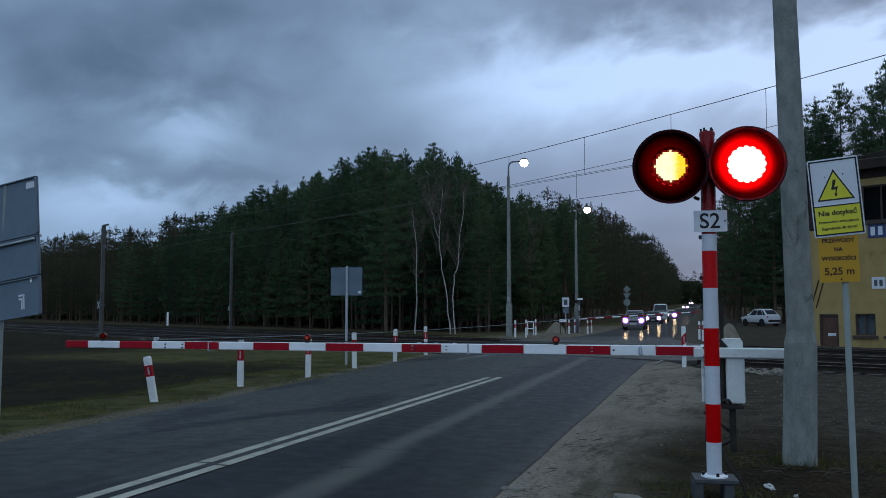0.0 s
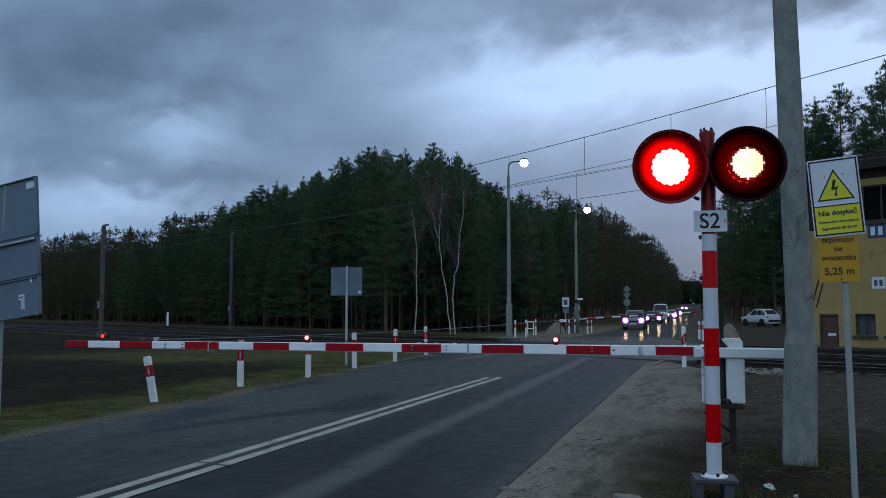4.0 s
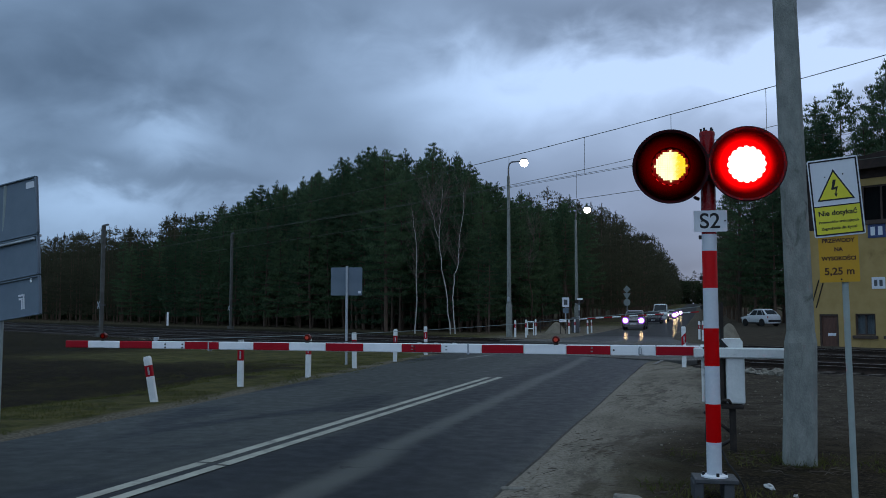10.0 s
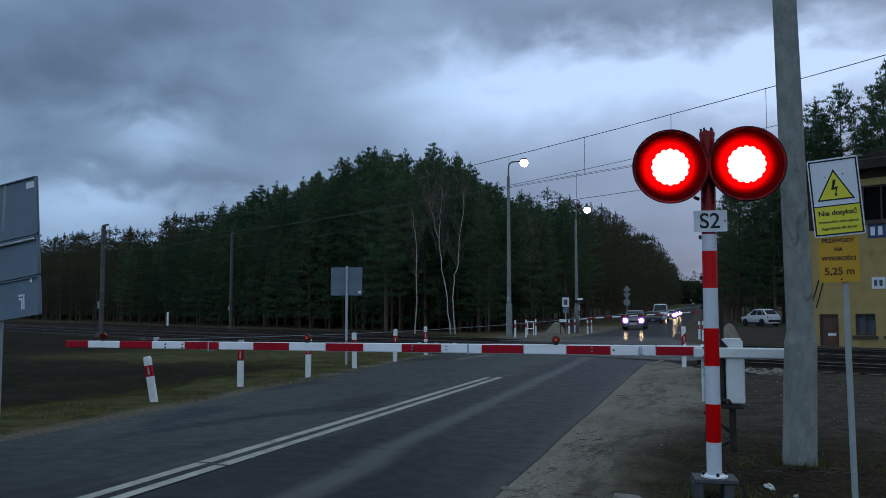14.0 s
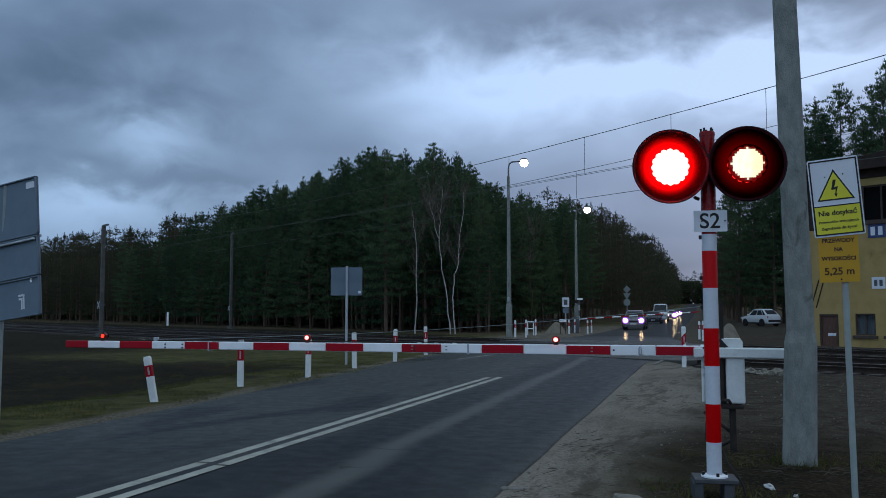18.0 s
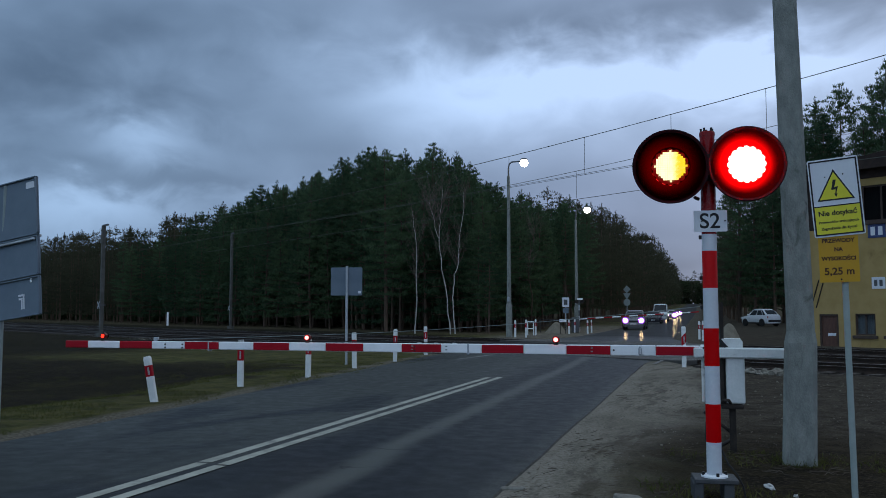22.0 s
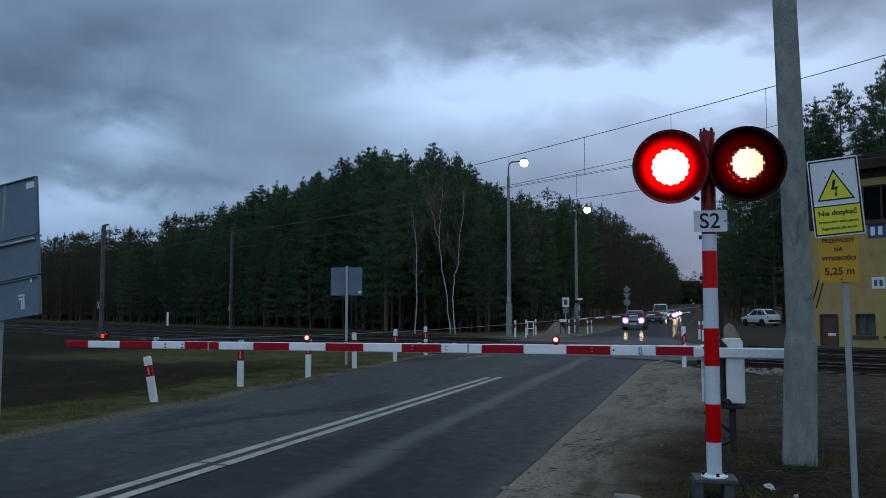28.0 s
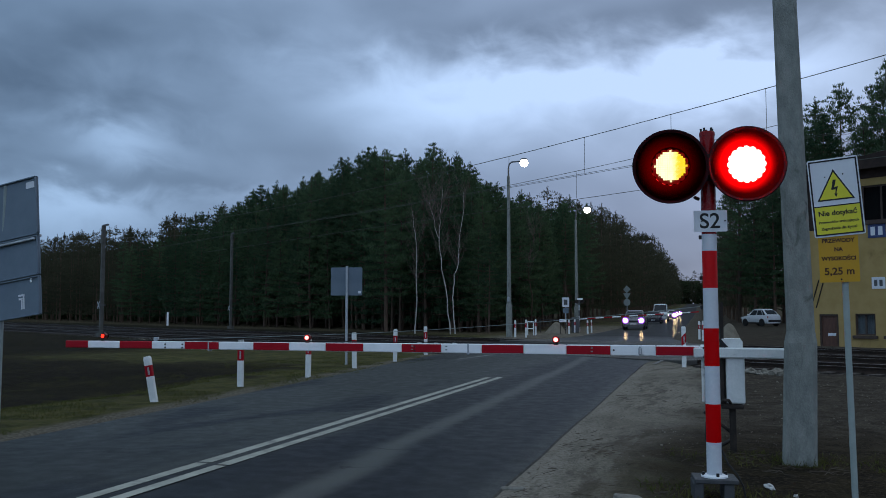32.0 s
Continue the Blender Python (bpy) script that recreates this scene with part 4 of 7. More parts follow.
def build_barrier():
    bar = thing("barrier", pose(0.27, 9.46, 0), "closed barrier with red and white striped boom across the road", "level crossing barrier")
    # striped boom, tapering towards its tip
    edges = [-8.07, -7.73] + [-7.73 + 0.4668 * i for i in range(1, 16)] + [-0.29]
    for i, (a, b) in enumerate(zip(edges, edges[1:])):
        t = (a + 8.03) / 8.0
        h = 0.088 + 0.026 * t
        red = i % 2 == 0
        film = red and a > -6.6
        stripe = part("boom_stripe", bm_box((b - a - 0.001, 0.055, h), ((a + b) / 2, 0, 1.018), 0.008), RED if red and not film else WHITE, bar, "red boom stripe" if red else "white boom stripe")
        if film:
            top, foot = 0.013 * t, 0.010 * t
            part("red_film", bm_box((b - a - 0.004, 0.061, h - top - foot), ((a + b) / 2, 0, 1.018 + (foot - top) / 2), 0.003), RED, stripe, "red film stuck on the white boom")
    beam = part("boom_root", bm_box((0.98, 0.10, 0.105), (0.14, -0.035, 1.005), 0.012), WORN_WHITE, bar, "chipped white counterweight beam")
    part("boom_clamp", bm_box((0.15, 0.12, 0.15), (-0.22, -0.012, 1.01), 0.02), WORN_WHITE, bar)
    for x in (-0.25, -0.19):
        for z in (0.965, 1.055):
            part("clamp_bolt", bm_rod((x, -0.070, z), (x, -0.085, z), 0.012, seg=6), DARK_STEEL, bar)
    # machine cabinet on a steel post
    part("machine_cabinet", bm_box((0.180, 0.30, 0.53), (0.055, 0.10, 0.757), 0.015), WORN_WHITE, bar, "white painted drive cabinet")
    part("cabinet_hood", bm_prism([(-0.03, 1.022), (0.132, 1.022), (0.132, 1.12), (0.112, 1.145), (-0.02, 1.15), (-0.075, 1.145), (-0.03, 1.085)], 0.0, 0.24), WORN_WHITE, bar)
    # black wedge put in for the dark gap beside the hood
    part("hood_link", bm_prism([(-0.115, 1.145), (-0.08, 1.145), (-0.01, 1.065), (-0.05, 1.055)], -0.02, 0.02), BLACK, bar)
    part("cabinet_side", bm_box((0.030, 0.22, 0.46), (-0.262, 0.10, 0.73), 0.01), WORN_WHITE, bar)
    part("drive_gear", bm_box((0.15, 0.20, 0.56), (-0.115, 0.12, 0.745), 0.02), DARK_STEEL, bar)
    part("cabinet_tray", bm_box((0.215, 0.28, 0.045), (0.018, 0.08, 0.463), 0.006), DARK_STEEL, bar)
    part("tray_handle", bm_tube([(-0.10, -0.06, 0.50), (-0.06, -0.12, 0.535), (-0.02, -0.12, 0.535), (0.0, -0.06, 0.50)], 0.016, 8), DARK_STEEL, bar)
    part("machine_post", bm_box((0.066, 0.066, 0.52), (0.02, 0.05, 0.20), 0.006), DARK_STEEL, bar)
    part("post_brace", bm_rod((-0.26, 0.05, 0.40), (0.0, 0.05, 0.20), 0.02, seg=8), DARK_STEEL, bar)
    part("post_brace", bm_rod((-0.26, 0.05, -0.04), (0.0, 0.05, 0.12), 0.02, seg=8), DARK_STEEL, bar)
    smooth(part("supply_cable", bm_tube([(-0.20, 0.0, 0.45), (-0.24, -0.03, 0.30), (-0.25, -0.04, 0.14), (-0.22, -0.05, 0.03), (-0.20, -0.04, -0.04)], 0.010, 8), RUBBER, bar))
    # stay wire from a short strut at the pivot to the outer boom
    part("stay_strut", bm_rod((-0.07, 0.05, 1.0), (-0.07, 0.03, 1.52), 0.022, seg=10), DARK_STEEL, bar)
    pts = []
    for i in range(25):
        t = i / 24
        pts.append((-0.07 - 6.68 * t, 0.03, 1.50 + (1.085 - 1.50) * t - 0.10 * math.sin(math.pi * t) * (1 - 0.35 * t)))
    part("stay_wire", bm_tube(pts, 0.0032, 5), POST_GREY, bar)
    part("wire_bracket", bm_box((0.06, 0.03, 0.05), (-6.75, 0.0, 1.09), 0.004), GALV, bar)
    hook = [(-0.887, -0.034, 1.058), (-0.900, -0.038, 1.040), (-0.900, -0.038, 0.985), (-0.887, -0.038, 0.972), (-0.874, -0.038, 0.985), (-0.874, -0.038, 1.040)]
    part("boom_shackle", bm_tube(hook, 0.007, 6), GALV, bar, "grey steel shackle on the boom")
    for x in (-6.0, -2.75):
        part("boom_sleeve", bm_box((0.022, 0.064, 0.118), (x, 0, 1.01), 0.004), GALV, bar)
    for x, z in ((-6.60, 1.03), (-6.60, 0.99), (-6.36, 1.03), (-6.36, 0.99), (-3.37, 1.03), (-3.37, 0.99), (-1.16, 1.02)):
        part("boom_bolt", bm_rod((x, -0.028, z), (x, -0.036, z), 0.010, seg=6), DARK_STEEL, bar)
    for x in (-3.40, -3.00, -1.39):
        for z in (1.040, 1.002):
            part("boom_mark", bm_box((0.022, 0.003, 0.012), (x, -0.0315, z)), POST_GREY, bar, "small pale mark on the boom")
    for x, w in ((-3.324, 0.05), (-3.131, 0.035), (-2.914, 0.045)):
        part("boom_clip", bm_box((w, 0.03, 0.014), (x, 0, 1.075), 0.003), WORN_WHITE, bar)
    carrier = part("lamp_cable", bm_tube([(-7.6, -0.01, 1.072), (-4.7, -0.01, 1.08), (-1.8, -0.01, 1.085)], 0.006, 5), RUBBER, bar)
    for x, g_mat, key in ((-7.51, BOOM_GLOW_SIDE, "boom_a"), (-4.70, BOOM_GLOW, "boom_b"), (-1.775, BOOM_GLOW, "boom_c")):
        lamp_root = part("lamp_bracket", bm_box((0.05, 0.05, 0.03), (x, 0, 1.078), 0.004), DARK_STEEL, bar)
        boom_lamp(lamp_root, x, g_mat, key)
        MOVING[key].parent.matrix_basis = pose(x, -0.005, 1.124) @ Matrix.Scale(0.80, 4)


# ---- poles and signs by the yard ----
def build_concrete_pole():
    pole = thing("concrete_pole", pose(0.86, 8.93, 0, 0, 0, -6), "tall weathered concrete utility pole with a thick square foot", "utility pole")
    low = bmesh.new()
    rings = []
    for z, a, ch in ((-0.12, 0.152, 0.03), (0.5, 0.148, 0.032), (1.13, 0.144, 0.035), (1.24, 0.124, 0.03), (4.5, 0.108, 0.025), (9.2, 0.080, 0.02)):
        pts = [(a, a - ch), (a - ch, a), (-a + ch, a), (-a, a - ch), (-a, -a + ch), (-a + ch, -a), (a - ch, -a), (a, -a + ch)]
        rings.append([low.verts.new((x + 0.034 * min(z, 1.24) - 0.018 * max(0.0, z - 1.24), y, z)) for x, y in pts])
    for r0, r1 in zip(rings, rings[1:]):
        for i in range(8):
            low.faces.new((r0[i], r0[(i + 1) % 8], r1[(i + 1) % 8], r1[i]))
    low.faces.new(rings[-1])
    part("shaft", low, STAINED_CONCRETE, pole)


def build_warning_signs():
    post = thing("warning_sign", pose(0.945, 6.44, 0.0, 0, 0, -9), "leaning grey post with electric warning and amber height signs", "warning sign")
    part("sign_post", bm_rod((0.015, 0.03, -0.15), (-0.015, 0.03, 2.45), 0.0205, seg=16), ZINC, post, "thin galvanised post")
    hi = part("height_board", bm_prism(round_rect(0.248, 0.40, 0.006), 0.0, 0.003), AMBER, post, "amber board about overhead wires")
    hi.matrix_basis = pose(-0.04, -0.008, 1.815, 0, -1.2, 0)
    for words, size, z in (("PRZEWODY", 0.037, 0.082), ("NA", 0.036, 0.022), ("WYSOKOŚCI", 0.0355, -0.040), ("5,25 m", 0.068, -0.128)):
        lettering(words, size, (0, -0.0012, z), BROWN_INK, hi, bold=0.0016)
    part("board_rivet", bm_rod((0.01, -0.001, -0.182), (0.01, -0.006, -0.182), 0.006, seg=8), BLACK, hi)
    b = part("danger_board", bm_prism(round_rect(0.318, 0.535, 0.012), 0.0, 0.004), SIGN_WHITE, post, "white and yellow high-voltage warning board")
    b.matrix_basis = pose(-0.045, -0.016, 2.195, 0, -4.2, 0)
    part("lower_field", bm_prism([(-0.143, -0.252), (0.143, -0.252), (0.143, -0.060), (-0.143, -0.060)], -0.0015, 0.001), YELLOW, b)
    for x0, z0, x1, z1 in ((-0.151, 0.258, 0.151, 0.248), (-0.151, -0.248, 0.151, -0.258), (-0.151, 0.258, -0.141, -0.258), (0.141, 0.258, 0.151, -0.258), (-0.141, -0.054, 0.141, -0.062)):
        part("border", bm_prism([(x0, z0), (x1, z0), (x1, z1), (x0, z1)], -0.0026, 0.001), INK, b)
    part("triangle_edge", bm_prism([(-0.118, -0.022), (0.118, -0.022), (0.0, 0.192)], -0.0020, 0.001), INK, b)
    part("triangle", bm_prism([(-0.101, -0.012), (0.101, -0.012), (0.0, 0.172)], -0.0032, 0.001), YELLOW, b)
    part("bolt_mark", bm_prism([(-0.008, 0.118), (0.012, 0.118), (-0.002, 0.068), (0.020, 0.072), (0.006, 0.022), (0.014, 0.022), (0.002, -0.002), (-0.008, 0.024), (-0.001, 0.022), (0.004, 0.052), (-0.024, 0.050)], -0.0042, 0.001), INK, b)
    lettering("Nie dotykać", 0.048, (0, -0.0022, -0.108), INK, b, bold=0.0012)
    lettering("Przewodów trakcyjnych", 0.0255, (0, -0.0022, -0.168), INK, b, bold=0.0006)
    lettering("Zagrożenie dla życia!", 0.0255, (0, -0.0022, -0.212), INK, b, bold=0.0006)
    for x, z in ((0.058, 0.150), (-0.055, 0.142)):
        part("board_rivet", bm_rod((x, -0.001, z), (x, -0.005, z), 0.005, seg=8), BLACK, b)


def build_big_sign():
    s = thing("road_sign", pose(-8.18, 9.27, 3.18), "blue-grey back of stacked roadside sign plates on grey posts", "road sign")
    for x in (-0.56, -1.35):
        part("sign_post", bm_rod((x, 0.12 + 0.06 * x, -3.5), (x, 0.12 + 0.06 * x, -0.1), 0.030, seg=16), POST_GREY, s)
    panel = part("panel_rail", bm_box((1.5, 0.035, 0.035), (-0.75, 0.03, -0.78), 0.006), GALV, s)
    panel.matrix_basis = pose(0, 0, 0, -2, -7.3, -8)
    for z0, z1, dx in ((-0.765, 0.0, 0.0), (-1.29, -0.775, 0.0), (-1.80, -1.30, 0.0)):
        p = part("sign_plate", bm_prism(round_rect(1.55, z1 - z0, 0.02), 0.0, 0.018), ALU, panel, "bare aluminium back of a plate")
        p.matrix_basis = pose(-0.775 + dx, 0.0, (z0 + z1) / 2)
        for zz in (z0 + 0.010, z1 - 0.010):
            part("edge_fold", bm_box((1.52, 0.026, 0.018), (-0.775 + dx, -0.014, zz), 0.003), ALU, panel)
        part("edge_fold", bm_box((0.018, 0.026, z1 - z0 - 0.04), (dx - 0.011, -0.014, (z0 + z1) / 2), 0.003), ALU, panel)
    part("cross_rail", bm_box((1.5, 0.035, 0.030), (-0.79, -0.03, -0.82), 0.006), GALV, panel)
    part("white_sticker", bm_prism(round_rect(0.15, 0.085, 0.004), -0.005, -0.001), SIGN_WHITE, panel).matrix_basis = pose(-0.125, 0.0, -0.10)
    for k in (0.0, 0.045):
        for w, h, x, z in ((0.11 - k, 0.024, -0.335 - k * 0.35, -1.515 - k), (0.024, 0.19 - k, -0.295 - k * 0.8, -1.60 - k * 0.5)):
            m = part("white_mark", bm_prism([(-w / 2, -h / 2), (w / 2, -h / 2), (w / 2, h / 2), (-w / 2, h / 2)], -0.005, -0.001), SIGN_WHITE, panel)
            m.matrix_basis = pose(x, 0.0, z)
    part("white_tab", bm_box((0.032, 0.01, 0.055), (-0.155, -0.008, -1.345), 0.004), WHITE, panel)


def build_small_sign():
    s = thing("road_sign", pose(-9.42, 22.6, land(-9.4, 22.6), 0, 0, 12), "grey back of a rectangular road sign on a slim post", "road sign")
    part("sign_post", bm_rod((0, 0, -0.2), (0, 0, 2.72), 0.035, seg=12), GALV, s)
    for x in (-0.24, 0.21):
        w = 0.43
        p = part("sign_plate", bm_prism(round_rect(w, 0.78, 0.03), 0.04, 0.06), ALU, s, "bare aluminium back of a plate")
        p.matrix_basis = pose(x, 0, 2.30)
    part("white_sticker", bm_prism(round_rect(0.08, 0.07, 0.004), 0.034, 0.039), SIGN_WHITE, s).matrix_basis = pose(0.35, 0, 2.0)


# ---- guard posts ----
def guard_post(m, h, label, slant=0.0):
    g = thing("guard_post", m, label, "guard post", "red and white guard posts along the road")
    prof = round_rect(0.116, 0.085, 0.018, 2)
    spans = [(-0.12, h * 0.56, WORN_WHITE, "white shaft"), (h * 0.56, h * 0.80, RED, "red band"), (h * 0.80, h - 0.03, WORN_WHITE, "white top")]
    for z0, z1, mt, lb in spans:
        bm = bmesh.new()
        lo = [bm.verts.new((x, y, z0 + slant * x * (z0 > 0))) for x, y in prof]
        hi = [bm.verts.new((x, y, z1 + slant * x * (z1 < h * 0.9))) for x, y in prof]
        top = [bm.verts.new((x * 0.75, y * 0.75, z1 + 0.03)) for x, y in prof] if mt is not RED and z1 > h * 0.9 else hi
        k = len(prof)
        for i in range(k):
            bm.faces.new((lo[i], lo[(i + 1) % k], hi[(i + 1) % k], hi[i]))
            if top is not hi:
                bm.faces.new((hi[i], hi[(i + 1) % k], top[(i + 1) % k], top[i]))
        bm.faces.new(top)
        part("post_section", bm, mt, g, lb)
    part("reflector", bm_box((0.030, 0.008, h * 0.16), (0.008, -0.045, h * 0.68), 0.003), CHROME, g, "pale reflector strip")
    return g


def build_guard_posts():
    first = guard_post(pose(-8.40, 12.25, 0, 2, -10, 10), 0.735, "leaning red and white guard post in the grass")
    first["label"] = "leaning red and white guard post in the grass"
    main = guard_post(pose(-8.54, 15.23, 0, 0, 0, 5), 0.90, "red and white plastic guard post at the road edge")
    other = guard_post(pose(-0.45, 24.17, 0, 0, 0, 5), 1.07, "red and white guard post with slanting red band at the crossing", 1.1)
    for x, y, h, t in ((-8.39, 17.95, 0.90, 0.5), (-8.63, 21.26, 0.92, -1), (-8.71, 24.62, 0.95, 1), (-9.13, 29.0, 0.97, -1),
                       (-10.56, 51.15, 1.0, 0), (-9.95, 51.3, 1.05, 1), (-10.5, 57.5, 1.05, 0), (-0.1, 50.6, 1.0, 0), (0.08, 47.5, 1.05, 1.0),
                       (-8.94, 62.0, 1.0, 0), (-9.1, 66.0, 1.0, 1), (-7.76, 63.0, 0.95, 0), (-7.90, 66.5, 0.95, 0)):
        copy_thing(main, pose(x, y, land(x, y) if abs(x + 4.4) > 5 else 0, 0, t, 5)).scale = (1, 1, h / 0.90)


# ---- street lamps, masts, wires ----
def street_lamp(x, y, h, arm):
    lamp = thing("street_lamp", pose(x, y, rise(y)), "tall grey concrete street lamp, lit", "street lamp", "street lamps at the crossing")
    part("foot", bm_lathe([(0.20, -0.2), (0.19, 1.9), (0.14, 2.05)], 16), CONCRETE, lamp)
    part("mast", bm_lathe([(0.135, 2.04), (0.085, h - 0.6)], 16), CONCRETE, lamp)
    pts = [(0, 0, h - 0.65), (0, 0, h - 0.15), (0.06, 0, h + 0.12), (0.22, 0, h + 0.24), (arm - 0.15, 0, h + 0.27)]
    smooth(part("arm", bm_tube(pts, 0.045, 8), GREY_STEEL, lamp))
    part("lantern_housing", bm_lathe([(0.0, 0.16), (0.10, 0.15), (0.20, 0.10), (0.235, 0.02)], 24), GREY_STEEL, lamp).matrix_basis = pose(arm, 0, h + 0.30)
    smooth(part("lantern_bowl", bm_lathe([(0.20, 0.05), (0.265, -0.03), (0.295, -0.13), (0.285, -0.26), (0.22, -0.38), (0.11, -0.45), (0.0, -0.465)], 24), LANTERN, lamp, "glowing white bowl")).matrix_basis = pose(arm, 0, h + 0.30) @ Matrix.Scale(0.86, 4)
    part("door_plate", bm_box((0.14, 0.02, 0.28), (0, -0.19, 2.3), 0.006), GALV, lamp)


def catenary_mast(x, y, h, reach):
    mast = thing("catenary_mast", pose(x, y, rise(y), 0, 0, -32.5), "slim grey overhead-line mast beside the tracks", "overhead line mast", "overhead line masts")
    part("mast", bm_box((0.22, 0.22, h), (0, 0, h / 2 - 0.2), 0.02), MAST, mast)
    part("cap_arm", bm_box((reach, 0.09, 0.11), (reach * 0.36, 0, h - 0.2), 0.01), GREY_STEEL, mast)
    part("foot", bm_box((0.5, 0.5, 0.5), (0, 0, 0.0), 0.03), MAST, mast)
    for a in (50, -50):
        m = pose(0, -0.20, 1.95, 0, a, 0)
        part("cross_arm", bm_box((0.55, 0.02, 0.08), (0, 0, 0), 0.004), GALV, mast, "pale crossed marker").matrix_basis = m
    part("band", bm_box((0.34, 0.34, 0.10), (0, 0, 1.95), 0.01), GREY_STEEL, mast)


def wire(name, pts, r, label, hang=()):
    w = thing(name, pose(0, 0, 0), label, "overhead wire", "overhead wires over the tracks")
    part("conductor", bm_tube(pts, r, 5), WIRE, w)
    return w


def on_track(d, s, z):
    q = TN * d + TU * s
    return Vector((q.x, q.y, z))


def build_wires():
    w = wire("messenger_wire", [on_track(23.5, s, 6.95 + 0.00205 * (s - 42) ** 2 * (0.55 if s < 42 else 0.35)) for s in range(-34, 58, 4)], 0.012, "weathered sagging messenger wire over the tracks")
    for s in (12.67, 15.9, 19.43, 23.1):
        z = 6.95 + 0.00205 * (s - 42) ** 2 * 0.55
        part("dropper", bm_rod(on_track(23.5, s, 6.28), on_track(23.5, s, z), 0.008, seg=5), WIRE, w)
    z = 6.95 + 0.00205 * (9.25 - 42) ** 2 * 0.55
    part("stay_rod", bm_rod(on_track(23.5, 9.25, z), on_track(23.5, 9.39, z - 1.0), 0.020, seg=6), WIRE, w)
    for d, z, fall, r in ((23.46, 6.30, 0.014, 0.007), (23.52, 6.27, 0.014, 0.007), (28.0, 6.26, 0.012, 0.011)):
        wire("contact_wire", [on_track(d, s, z - fall * max(0, s - 17) + 0.02 * math.sin(s * 0.21)) for s in range(-34, 62, 4)], r, "weathered contact wire over the tracks")
    w = wire("messenger_wire", [on_track(28.0, s, 6.88 + 0.0011 * (s - 44) ** 2) for s in range(-34, 78, 4)], 0.010, "weathered sagging messenger wire over the tracks")
    for s in (17.0, 23.6, 30.0):
        part("dropper", bm_rod(on_track(28.0, s, 6.20), on_track(28.0, s, 6.88 + 0.0011 * (s - 44) ** 2), 0.007, seg=5), WIRE, w)


build_signal()
build_barrier()
build_concrete_pole()
build_warning_signs()
build_big_sign()
build_small_sign()
build_guard_posts()
street_lamp(-11.15, 52.2, 10.45, 0.98)
street_lamp(-9.25, 68.4, 9.35, 0.9)
catenary_mast(-35.6, 46.2, 7.1, 0.9)
catenary_mast(-43.0, 74.6, 9.3, 0.5)
build_wires()


# ---- cars ----
CAR_FORMS = {
    # length, width, height, belt, lip of the bonnet, cowl, roof front, roof rear, tail of the glass (shares of the length), ground gap
    "sedan": (4.45, 1.78, 1.47, 0.92, 0.74, 0.30, 0.44, 0.72, 0.88, 0.20),
    "suv": (4.40, 1.84, 1.68, 1.05, 0.90, 0.26, 0.40, 0.86, 0.975, 0.28),
    "crossover": (4.0, 1.80, 1.74, 1.06, 0.92, 0.25, 0.44, 0.78, 0.965, 0.28),
    "van": (5.40, 1.98, 2.38, 1.28, 1.00, 0.13, 0.27, 0.985, 0.995, 0.28),
}


